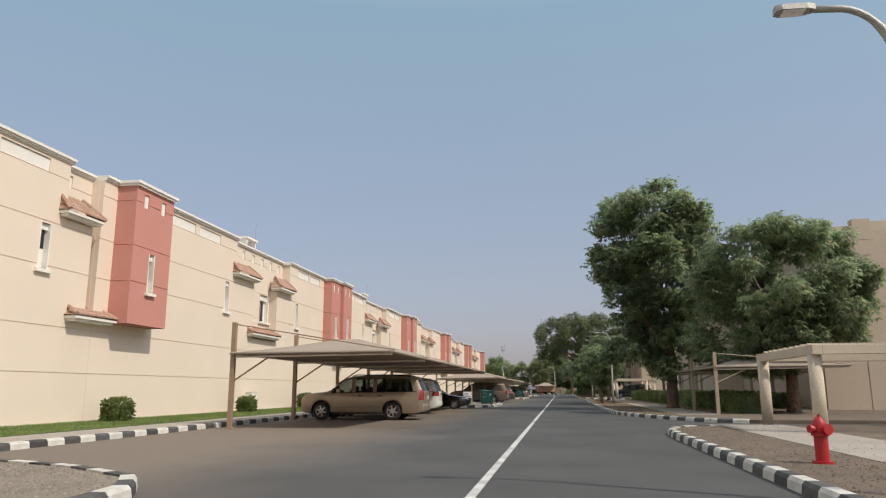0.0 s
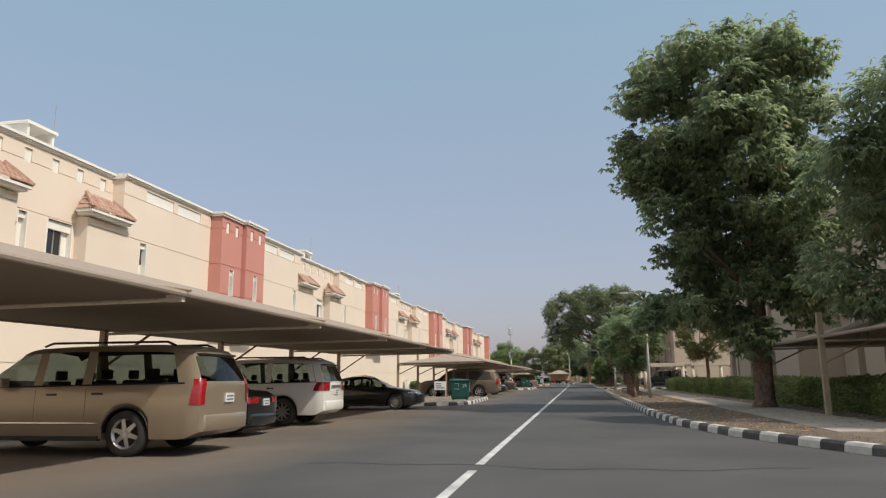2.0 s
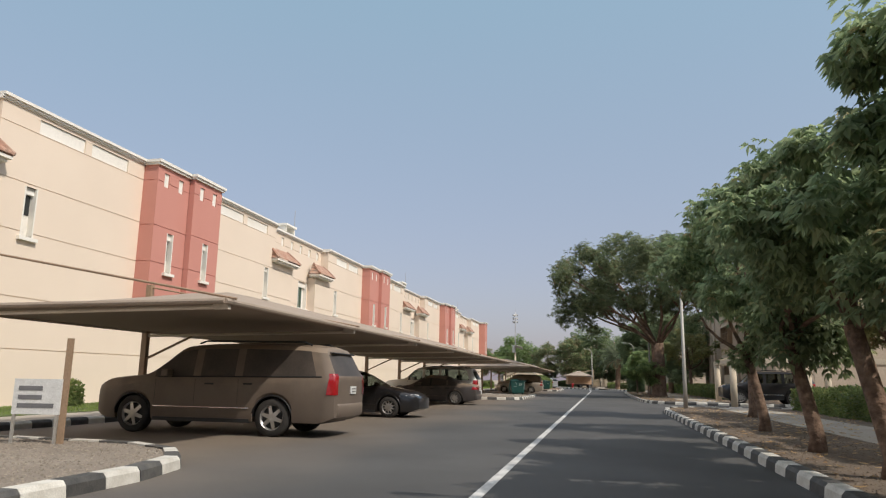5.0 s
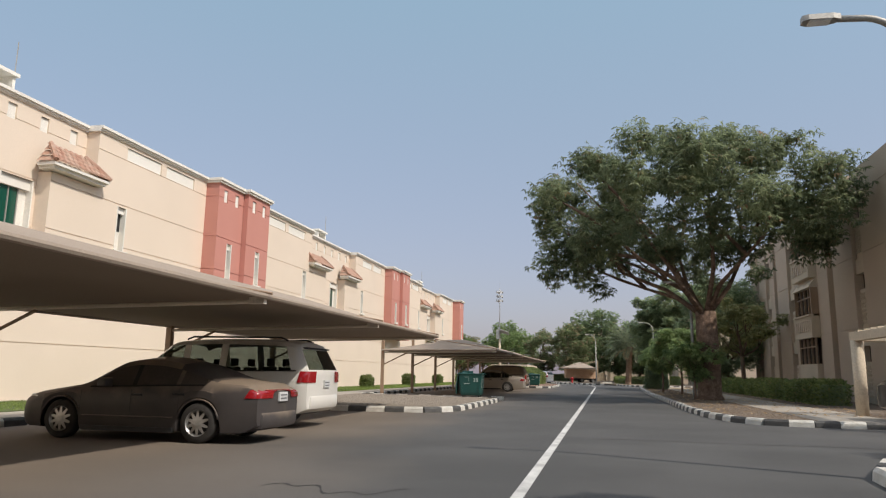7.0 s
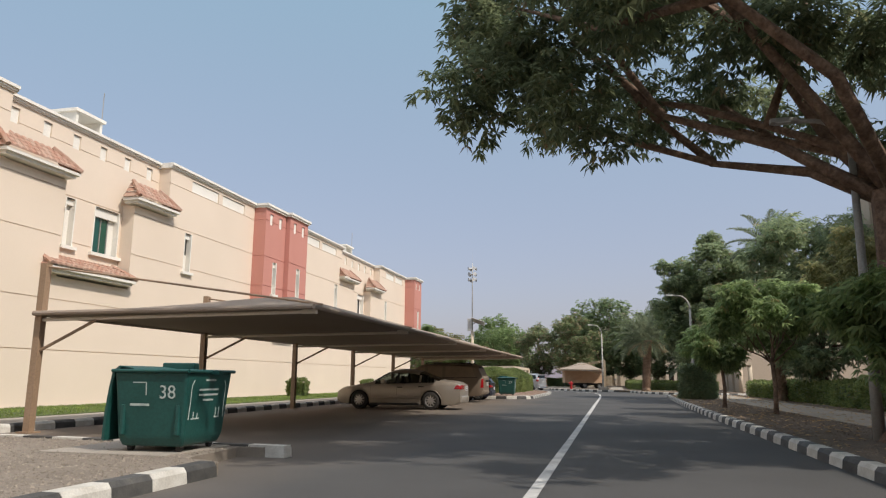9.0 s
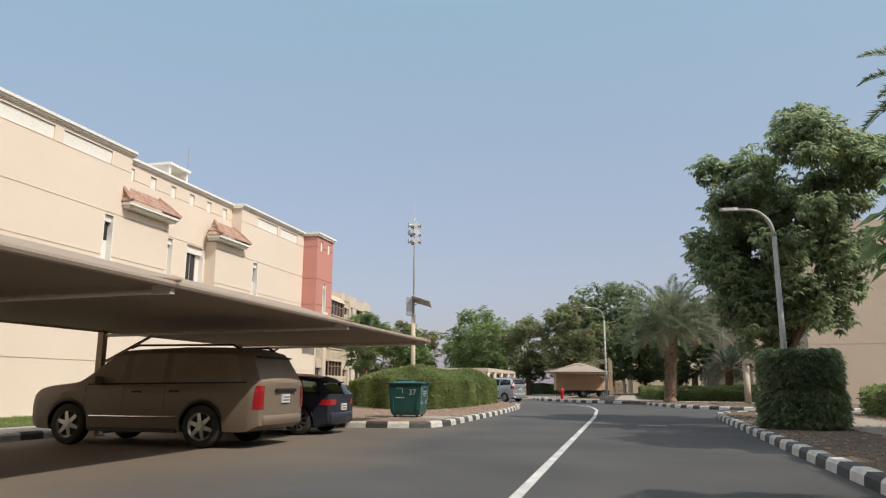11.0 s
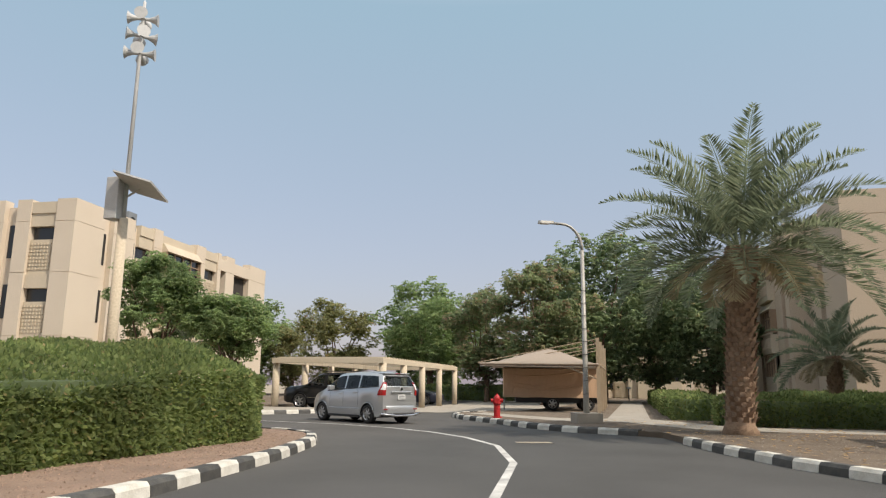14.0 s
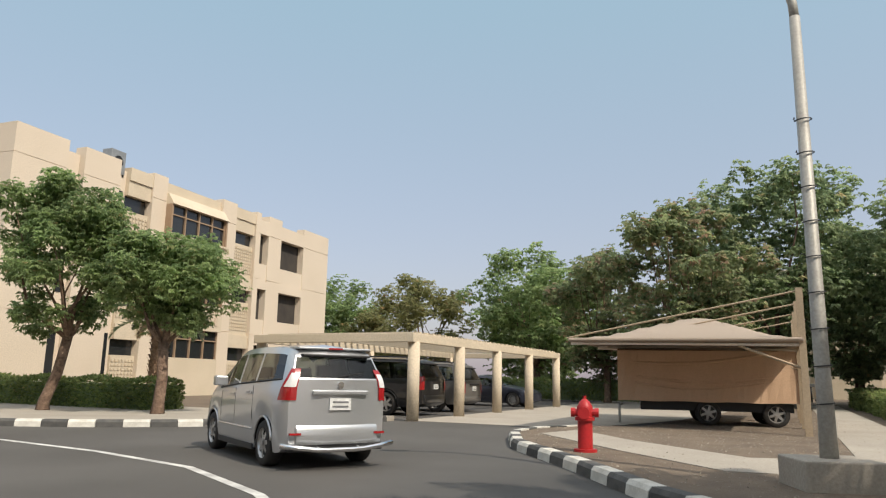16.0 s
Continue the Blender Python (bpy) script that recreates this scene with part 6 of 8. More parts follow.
vehicle("sedan", "black sedan parked nose-out, dusty", SEDAN, (-8.05, 79.6, 0), 0, "paint_black")
vehicle("sedan", "dark sedan covered in brown dust", dict(SEDAN, L=4.7, H=1.40, wb=2.7), (-8.36, 92.5, 0), 180, "paint_dusty_dark", glass="glass_dusty")
vehicle("suv", "white SUV with dark roof rails parked nose-in", NAVI, (-9.2, 95.9, 0), 180, "paint_white")
vehicle("sedan", "silver sedan parked nose-in", SEDAN, (-8.35, 131.5, 0), 180, "paint_champagne")
vehicle("suv", "dark SUV caked with tan dust under the carport", TAHOE, (-9.2, 140.33, 0), 180, "paint_caked", glass="glass_caked")
vehicle("estate_car", "dark navy estate car parked nose-in", WAGON, (-9.2, 143.95, 0), 180, "paint_navy")
vehicle("suv", "black SUV parked under the verge pergola", LCRUISER, (9.6, 102.2, 0.12), 180, "paint_black")
vehicle("suv", "black SUV parked under the concrete pergola", SUV, (-15.6, 192.6, 0), 180, "paint_black")
vehicle("suv", "grey dusty SUV parked under the concrete pergola", TAHOE, (-15.4, 196.2, 0), 180, "paint_grey")
vehicle("sedan", "dark blue sedan parked under the concrete pergola", SEDAN, (-15.0, 203.6, 0), 0, "paint_navy")

lead = vehicle("van", "silver compact people carrier driving round the bend", MPV, (-9.3, 179.94, 0), 148, "paint_silver")
bm = bmesh.new()
tube(bm, [(-2.14, -0.84, 0.34), (-2.22, -0.60, 0.31), (-2.25, -0.34, 0.28), (-2.26, -0.2, 0.275), (-2.26, 0.2, 0.275), (-2.25, 0.34, 0.28), (-2.22, 0.60, 0.31), (-2.14, 0.84, 0.34)], 0.033, 10)
for y in (-0.3, 0.3):
    tube(bm, [(-2.25, y, 0.28), (-1.98, y, 0.32)], 0.02, 8)
part("nudge_bar", bm, "chrome", lead, "chrome tubular rear guard", smooth=True)
part("spoiler", bmesh_box(-1.93, -1.55, -0.56, 0.56, 1.635, 1.665), "paint_silver", lead, "roof spoiler lip", bevel=0.012)
part("brake_lamp", bmesh_box(-1.94, -1.92, -0.11, 0.11, 1.638, 1.660), "tail_red", lead, "narrow high brake lamp")
part("valance", bmesh_box(-2.12, -1.95, -0.70, 0.70, 0.25, 0.35), "black_trim", lead, "black lower bumper valance", bevel=0.015)
bm = bmesh.new()
tube(bm, [(-2.135, 0.02, 1.25), (-2.10, -0.2, 1.29), (-2.06, -0.38, 1.31)], 0.010, 5)
part("rear_wiper", bm, "black_trim", lead)
bm = bmesh.new()
tube(bm, [(-2.165, 0.0, 1.14), (-2.10, 0.0, 1.14)], 0.048, 14)
part("emblem", bm, "chrome", lead)
for sy in (-1, 1):
    part("reflector", bmesh_box(-2.145, -2.10, sy * 0.63 - 0.08, sy * 0.63 + 0.08, 0.47, 0.50), "tail_red", lead)


# ---- street furniture ----
def street_lamp(at, reach=1.04, height=5.97, turn=180, block=False):
    """Tapered pole, swan-neck arm and a flat lantern; the arm points along local +x."""
    s = tagged(empty("street_lamp", at, turn), "grey steel swan-neck street lamp on the verge", "street lamp", "street lamps")
    bm = bmesh.new()
    tube(bm, [(0, 0, 0), (0, 0, 1.2), (0, 0, height * 0.86)], [0.105, 0.085, 0.062], 12)
    pole = part("pole", bm, "lampgrey", s, smooth=True)
    if block:
        for k in range(9):
            bm = bmesh.new()
            z = 0.9 + k * 0.42
            tube(bm, [(0.0 + 0.098 * math.cos(a), 0.098 * math.sin(a), z + 0.05 * a / 6.28) for a in np.linspace(0, 6.28, 13)], 0.008, 4)
            part("strap", bm, "black_trim", pole, "thin wire wound round the pole")
        part("footing", bmesh_box(-0.42, 0.42, -0.40, 0.40, -0.15, 0.32), "sidewalk", s, "square concrete footing", bevel=0.02)
    bm = bmesh.new()
    pts = [(0, 0, height * 0.855)] + [(reach * 0.62 * (1 - math.cos(a)), 0, height * 0.86 + height * 0.135 * math.sin(a)) for a in np.linspace(0.2, 1.45, 9)] + [(reach * 0.9, 0, height * 0.998)]
    tube(bm, pts, [0.055] * 5 + [0.045] * (len(pts) - 5), 10)
    part("arm", bm, "lampgrey", s, smooth=True)
    bm = bmesh.new()
    pr = [(reach * 0.85, 0.05), (reach * 0.95, 0.10), (reach * 1.25, 0.11), (reach * 1.32, 0.07)]
    lo, hi = [], []
    for x, w in pr:
        lo.append((bm.verts.new((x, -w, height - 0.035)), bm.verts.new((x, w, height - 0.035))))
        hi.append((bm.verts.new((x, -w * 0.8, height + 0.05)), bm.verts.new((x, w * 0.8, height + 0.05))))
    for i in range(3):
        bm.faces.new((lo[i][0], lo[i][1], lo[i + 1][1], lo[i + 1][0]))
        bm.faces.new((hi[i][0], hi[i + 1][0], hi[i + 1][1], hi[i][1]))
        for k in (0, 1):
            bm.faces.new((lo[i][k], hi[i][k], hi[i + 1][k], lo[i + 1][k]))
    bm.faces.new((lo[0][0], lo[0][1], hi[0][1], hi[0][0]))
    bm.faces.new((lo[3][0], lo[3][1], hi[3][1], hi[3][0]))
    bmesh.ops.recalc_face_normals(bm, faces=bm.faces)
    head = part("lantern", bm, "lampgrey", s)
    part("lens", bmesh_box(reach * 0.98, reach * 1.24, -0.09, 0.09, height - 0.05, height - 0.034), "tail_white", head, "clear lantern lens")
    return s


for x, y in ((4.2, 9.1), (4.25, 62.1), (3.8, 90.55), (4.1, 119.0), (4.1, 148.4)):
    street_lamp((x, y, TOP))
street_lamp((-1.45, 179.5, TOP), reach=1.12, height=6.55, turn=200, block=True)
street_lamp((-43.0, 184.0, TOP), turn=-90)


def bin_container(at, number, turn=0, open_lid=False):
    """Green steel refuse container: tapered body, rolled rim, lid, lifting lugs, castors and stencilled paint."""
    state = "its lid folded back" if open_lid else "its lid shut"
    b = tagged(empty("refuse_bin", at, turn), "dark green refuse container with painted number, " + state, "bin", "refuse bins")
    rows = [(0.07, 0.44, 0.48), (0.18, 0.48, 0.53), (0.66, 0.51, 0.58), (1.06, 0.54, 0.62)]
    zs, hxs, hys = zip(*rows)
    bm = bmesh.new()
    rings = [[bm.verts.new((sx * hx, sy * hy, z)) for sx, sy in ((-1, -1), (1, -1), (1, 1), (-1, 1))] for z, hx, hy in rows]
    for r0, r1 in zip(rings, rings[1:]):
        for k in range(4):
            bm.faces.new((r0[k], r0[(k + 1) % 4], r1[(k + 1) % 4], r1[k]))
    bm.faces.new(rings[0][::-1])
    bm.faces.new(rings[-1])
    body = part("body", bm, "bin", b, bevel=0.035)
    bm = bmesh.new()
    ring = [(-0.56, -0.64, 1.06), (0.56, -0.64, 1.06), (0.56, 0.64, 1.06), (-0.56, 0.64, 1.06), (-0.56, -0.64, 1.06)]
    for p, q in zip(ring, ring[1:]):
        tube(bm, [p, q], 0.024, 8)
    part("rim", bm, "bin", b)
    for s in (-1, 1):
        part("pressed_rib", bmesh_box(s * 0.40 - 0.03, s * 0.40 + 0.03, -0.585, -0.5, 0.22, 0.62), "bin", body, bevel=0.015)
    n = 8
    bm = bmesh.new()
    g = [[bm.verts.new((-0.55 + 1.1 * i / n, -0.63 + 1.26 * j / n, 1.082 + (0.02 if open_lid else 0.055) * math.sin(math.pi * i / n) * math.sin(math.pi * j / n) + 0.008 * math.sin(i * 2.1 + j))) for j in range(n + 1)] for i in range(n + 1)]
    for i in range(n):
        for j in range(n):
            bm.faces.new((g[i][j], g[i + 1][j], g[i + 1][j + 1], g[i][j + 1]))
    if open_lid:
        bm.free()
        bm = bmesh.new()
        curve = [(-0.30, 1.10), (-0.50, 1.13), (-0.60, 1.06), (-0.64, 0.80), (-0.67, 0.50), (-0.68, 0.16)]
        outer = [[bm.verts.new((x, y, z)) for x, z in curve] for y in (-0.58, 0.58)]
        inner = [[bm.verts.new((x + 0.035, y, z - 0.02)) for x, z in curve] for y in (-0.58, 0.58)]
        m = len(curve)
        for k in range(m - 1):
            bm.faces.new((outer[0][k], outer[1][k], outer[1][k + 1], outer[0][k + 1]))
            bm.faces.new((inner[0][k + 1], inner[1][k + 1], inner[1][k], inner[0][k]))
            for e in (0, 1):
                bm.faces.new((outer[e][k], outer[e][k + 1], inner[e][k + 1], inner[e][k]))
        for k in (0, m - 1):
            bm.faces.new((outer[0][k], outer[1][k], inner[1][k], inner[0][k]))
        bmesh.ops.recalc_face_normals(bm, faces=bm.faces)
    part("lid", bm, "bin", b, smooth=not open_lid)
    part("hinge", bmesh_box(-0.54, -0.02, 0.50, 0.66, 1.07, 1.19), "bin", b, bevel=0.02)
    for sx in (-1, 1):
        part("lug", bmesh_box(sx * 0.55, sx * 0.68, -0.05, 0.05, 1.02, 1.07), "bin", b)
        for sy in (-1, 1):
            bm = bmesh.new()
            tube(bm, [(sx * 0.36 - 0.025, sy * 0.38, 0.06), (sx * 0.36 + 0.025, sy * 0.38, 0.06)], 0.06, 12)
            part("castor", bm, "tyre", b)
            part("bracket", bmesh_box(sx * 0.36 - 0.04, sx * 0.36 + 0.04, sy * 0.38 - 0.04, sy * 0.38 + 0.04, 0.06, 0.14), "lampgrey", b)

    def stencil(u0, u1, z0, z1, on_front):
        """A coat of paint lying on the sloping front or flank."""
        half = hys if on_front else hxs
        bm = bmesh.new()
        vs = []
        for lift in (-0.01, 0.003):
            for u, z in ((u0, z0), (u1, z0), (u1, z1), (u0, z1)):
                d = float(np.interp(z, zs, half)) + lift
                vs.append(bm.verts.new((u, -d, z) if on_front else (d, u, z)))
        for f in ((0, 1, 2, 3), (4, 5, 6, 7), (0, 1, 5, 4), (1, 2, 6, 5), (2, 3, 7, 6), (3, 0, 4, 7)):
            bm.faces.new([vs[k] for k in f])
        bmesh.ops.recalc_face_normals(bm, faces=bm.faces)
        part("stencil_bar", bm, "bin_text", body)

    text = bpy.data.curves.new("number", "FONT")
    text.body, text.size, text.extrude = number, 0.25, 0.001
    text.materials.append(M["bin_text"])
    t = new("number", text)
    t.parent = body
    t.matrix_basis = pose(0.12, -0.590, 0.70, 95.7, 0, 0)
    for bar in ((-0.30, -0.02, 0.60, 0.63), (-0.26, -0.06, 0.90, 0.915), (-0.075, -0.06, 0.74, 0.90)):
        stencil(*bar, True)
    for bar in ((-0.12, 0.16, 0.93, 0.955), (-0.26, 0.26, 0.80, 0.825), (-0.26, 0.26, 0.73, 0.755), (-0.14, 0.14, 0.66, 0.685), (-0.40, -0.20, 0.42, 0.44), (-0.36, -0.34, 0.44, 0.52), (-0.26, -0.24, 0.44, 0.50), (0.22, 0.36, 0.42, 0.44), (0.24, 0.26, 0.44, 0.56), (0.33, 0.35, 0.44, 0.56)):
        stencil(*bar, False)
    for s in (-1, 1):
        bm = bmesh.new()
        tube(bm, [(float(np.interp(z, zs, hxs)), s * y, z) for z, y in ((0.94, 0.42), (0.86, 0.47), (0.66, 0.46), (0.42, 0.47))], 0.007, 5)
        part("stencil_line", bm, "bin_text", body)
    return b


bin_container((-6.05, 58.7, TOP), "39", 8)
bin_container((-6.45, 113.85, TOP + 0.015), "38", 3, True)
bin_container((-6.95, 149.8, TOP + 0.015), "37", 4)
for (x0, x1, y0, y1) in ((-7.0, -5.42, 57.6, 59.6), (-7.9, -5.95, 113.0, 114.75), (-7.4, -5.6, 148.9, 150.6)):
    tagged(part("bin_pad", bmesh_box(x0, x1, y0, y1, TOP - 0.1, TOP + 0.015), "sidewalk"), "cracked concrete pad under the refuse bin", "pad", "", "structure")


def hydrant(at, turn=0, size=1.0):
    h = tagged(empty("fire_hydrant", at, turn), "bright red cast-iron fire hydrant on the gravel", "hydrant", "fire hydrants")
    bm = bmesh.new()
    tube(bm, [(0, 0, 0), (0, 0, 0.05), (0, 0, 0.051), (0, 0, 0.55), (0, 0, 0.56), (0, 0, 0.62), (0, 0, 0.63), (0, 0, 0.80), (0, 0, 0.90), (0, 0, 0.95)], [0.21, 0.21, 0.135, 0.135, 0.18, 0.18, 0.145, 0.145, 0.09, 0.03], 18)
    body = part("barrel", bm, "hydrant", h, smooth=True)
    body.data.set_sharp_from_angle(angle=radians(40))
    for (dx, dy, r, l) in ((-1, 0, 0.085, 0.25), (1, 0, 0.085, 0.25), (0, -1, 0.11, 0.27)):
        bm = bmesh.new()
        tube(bm, [(0, 0, 0.70), (dx * l * 0.7, dy * l * 0.7, 0.70), (dx * l * 0.71, dy * l * 0.71, 0.70), (dx * l, dy * l, 0.70)], [r * 0.8, r * 0.8, r, r], 12)
        part("outlet", bm, "hydrant", h)
    bm = bmesh.new()
    tube(bm, [(0, 0, 0.94), (0, 0, 1.0)], 0.035, 5)
    part("nut", bm, "hydrant", h)
    h.scale = (size, size, size)
    return h


hydrant((4.1, 12.9, TOP), 20, 0.78)
hydrant((-4.8, 181.9, TOP), 10, 0.88)


def siren_mast(at):
    m = tagged(empty("siren_mast", at), "tall pale steel mast with siren horns, cabinet and solar panel", "mast")
    bm = bmesh.new()
    tube(bm, [(0, 0, 0), (0, 0, 5.6)], [0.17, 0.13], 12)
    part("lower_pole", bm, "concrete_pale", m, "pale painted lower pole", smooth=True)
    bm = bmesh.new()
    tube(bm, [(0, 0, 5.5), (0, 0, 10.6), (0, 0, 12.2)], [0.065, 0.05, 0.045], 10)
    part("upper_pole", bm, "mastgrey", m, smooth=True)
    bm = bmesh.new()
    tube(bm, [(0, 0, 12.1), (0, 0, 13.6)], [0.02, 0.008], 6)
    part("lightning_rod", bm, "chrome", m)
    for k in range(3):
        z = 10.55 + 0.55 * k
        for a in range(4):
            an = a * math.pi / 2 + 0.5 + 0.3 * (k % 2)
            bm = bmesh.new()
            c, s = math.cos(an), math.sin(an)
            tube(bm, [(c * 0.05, s * 0.05, z), (c * 0.18, s * 0.18, z), (c * 0.34, s * 0.34, z), (c * 0.42, s * 0.42, z)], [0.05, 0.055, 0.12, 0.19], 12)
            part("siren_horn", bm, "mastgrey", m)
    cab = part("cabinet", bmesh_box(-0.42, -0.02, -0.30, 0.10, 5.55, 6.75), "mastgrey", m, "grey control cabinet", bevel=0.02)
    bm = bmesh.new()
    v = box(bm, -0.05, 1.25, -0.55, 0.45, 0, 0.05)
    bmesh.ops.transform(bm, matrix=pose(0.0, -0.1, 6.6, -20, 18, 0), verts=bm.verts)
    pan = part("solar_panel", bm, "mastgrey", m, "tilted grey solar panel")
    bm = bmesh.new()
    tube(bm, [(0.0, 0, 6.2), (0.5, 0, 6.45)], 0.03, 6)
    part("panel_arm", bm, "lampgrey", m)


siren_mast((-13.55, 172.1, TOP))


def shrub(at, s, seed):
    x, y, z = at
    h = hedge(box_skin(-s / 2, s / 2, -s / 2, s / 2, s * 1.02, 0.04, 0.08), "shrub", "small clipped square shrub on the lawn", 2600, seed, size=0.06, core=bmesh_box(-s / 2 + 0.08, s / 2 - 0.08, -s / 2 + 0.08, s / 2 - 0.08, 0, s - 0.08))
    h.matrix_world = pose(x, y, z, 0, 0, 5 * (seed % 3))
    tagged(h, category="shrub", group="lawn shrubs")
    return h


for i, (x, y) in enumerate(((-17.2, 25.9), (-17.2, 37.6), (-17.2, 46.8), (-17.2, 65.6), (-17.2, 76.9), (-17.2, 96.3), (-17.2, 118.0), (-17.2, 130.0), (-17.0, 140.6), (-17.2, 152.5), (-17.2, 163.8), (-17.0, 168.2))):
    shrub((x, y, TOP + 0.01), (0.72, 0.66, 0.78)[i % 3], 60 + i)


def wall_cabinet(at):
    c = tagged(empty("utility_cabinet", at), "white metal utility cabinet against the house wall", "cabinet", "utility cabinets")
    part("body", bmesh_box(-0.2, 0.2, -0.42, 0.42, 0, 1.02), "white", c, bevel=0.015)
    part("door", bmesh_box(0.2, 0.215, -0.38, 0.38, 0.08, 0.94), "white", c)
    part("lid", bmesh_box(-0.22, 0.24, -0.45, 0.45, 1.02, 1.06), "white", c)


for y in (40.0, 66.0, 96.0):
    wall_cabinet((-18.0, y, TOP + 0.02))


# ---- pergolas, tent, trailer ----
def pergola(x0, x1, ys, height, label, rafters=True, back=True, lattice=False):
    p = tagged(empty("pergola", (0, 0, 0)), label, "pergola", "concrete pergolas")
    for y in ys:
        for x in (x0, x1) if back else (x0,):
            bm = bmesh.new()
            tube(bm, [(x, y, 0), (x, y, height - 0.25)], 0.185, 16)
            part("column", bm, "concrete_pale", p, smooth=True)
    for x in (x0, x1):
        part("beam", bmesh_box(x - 0.13, x + 0.13, ys[0] - 0.3, ys[-1] + 0.3, height - 0.27, height), "concrete_pale", p, bevel=0.012)
    part("end_beam", bmesh_box(x0 + 0.13, x1 - 0.13, ys[0] - 0.3, ys[0] - 0.05, height - 0.265, height - 0.003), "concrete_pale", p, bevel=0.012)
    part("end_beam", bmesh_box(x0 + 0.13, x1 - 0.13, ys[-1] + 0.05, ys[-1] + 0.3, height - 0.265, height - 0.003), "concrete_pale", p, bevel=0.012)
    y = ys[0] + 0.35
    while y < ys[-1] - 0.1:
        part("rafter", bmesh_box(x0 - 0.05, x1 + 0.05, y - 0.05, y + 0.05, height + 0.002, height + 0.07), "concrete_pale", p)
        y += 0.55 if not lattice else 0.45
    return p


pergola(7.0, 12.2, [21.6, 26.8], 2.54, "tan concrete pergola with round columns over parking")
pergola(7.4, 11.3, [99.6, 105.2], 2.7, "tan concrete pergola with round columns over parking")
pergola(12.3, 16.2, [99.6, 105.2], 2.7, "tan concrete pergola with round columns over parking")
pergola(6.9, 10.7, [168.8, 173.4], 2.7, "tan concrete pergola with round columns over parking")
pergola(-17.7, -11.9, [189.4, 192.8, 196.4, 200.3, 204.5], 2.6, "tan concrete pergola with trellis roof over parked cars", lattice=True)
carport(36.3, 49.0, [36.4, 42.6, 48.8], 7.35, 13.4, 2.4, "shade carport with tan fabric behind the verge", top=3.1, steel="post_tan", z_back=2.36)
carport(188.2, 197.6, [188.3, 191.3, 194.3, 197.3], -1.4, -6.75, 2.27, "shade carport sheltering the covered trailer", top=3.45, steel="post_tan", z_back=2.24, peak=0.88)


def covered_trailer(at, turn):
    t = tagged(empty("covered_trailer", at, turn), "dark twin-axle trailer under a tan canvas cover", "trailer")
    bm = bmesh.new()
    n = 24
    L, W, H0, H1 = 4.6, 2.1, 0.62, 2.05
    g = []
    for i in range(n + 1):
        x = -L / 2 + L * i / n
        sag = 0.035 * math.sin(i * 1.3) + 0.03 * math.sin(i * 0.55 + 1)
        ring = [(x, -W / 2 - 0.03 + sag * 0.4, H0 + 0.01 * math.sin(i * 0.9)), (x, -W / 2 - 0.02 - sag, (H0 + H1) / 2), (x, -W / 2, H1 - 0.06), (x, 0, H1 + 0.03), (x, W / 2, H1 - 0.06), (x, W / 2 + sag, (H0 + H1) / 2), (x, W / 2 + 0.03, H0)]
        g.append([bm.verts.new(p) for p in ring])
    for a, b in zip(g, g[1:]):
        for j in range(6):
            bm.faces.new((a[j], a[j + 1], b[j + 1], b[j]))
    bm.faces.new(g[0])
    bm.faces.new(g[-1][::-1])
    bmesh.ops.recalc_face_normals(bm, faces=bm.faces)
    part("canvas_cover", bm, "tanfabric", t, "tan rippled canvas cover with raised swags for the roof's shadow lines", smooth=False)
    # added sagging tubes that imitate the shade roof's shadow lines on the canvas
    for za, zm, zb in ((1.70, 1.66, 1.98), (1.36, 1.14, 1.30), (1.18, 0.98, 1.22)):
        bm = bmesh.new()
        run = [(-L / 2 + 0.04 + (L - 0.5) * k / 12, -W / 2 - 0.012, za + (zb - za) * k / 12 + (zm - (za + zb) / 2) * math.sin(math.pi * k / 12)) for k in range(13)]
        tube(bm, run, [0.02 + 0.025 * math.sin(math.pi * k / 12) for k in range(13)], 8)
        part("shadow_swag", bm, "tanfabric", t, smooth=True)
    part("chassis", bmesh_box(-L / 2 + 0.6, L / 2 - 0.1, -0.85, 0.85, 0.38, 0.62), "black_trim", t)
    for x in (0.05, 1.75):
        for s in (1, -1):
            wheel(t, x, s * 0.86, 0.33, 0.2, s)
    bm = bmesh.new()
    tube(bm, [(-L / 2 + 0.1, 0, 0.5), (-L / 2 + 0.02, -0.75, 0.5), (-L / 2 + 0.02, -0.75, 0.0)], 0.035, 6)
    part("jockey_stand", bm, "lampgrey", t)


covered_trailer((-3.95, 191.9, 0.14), 11)


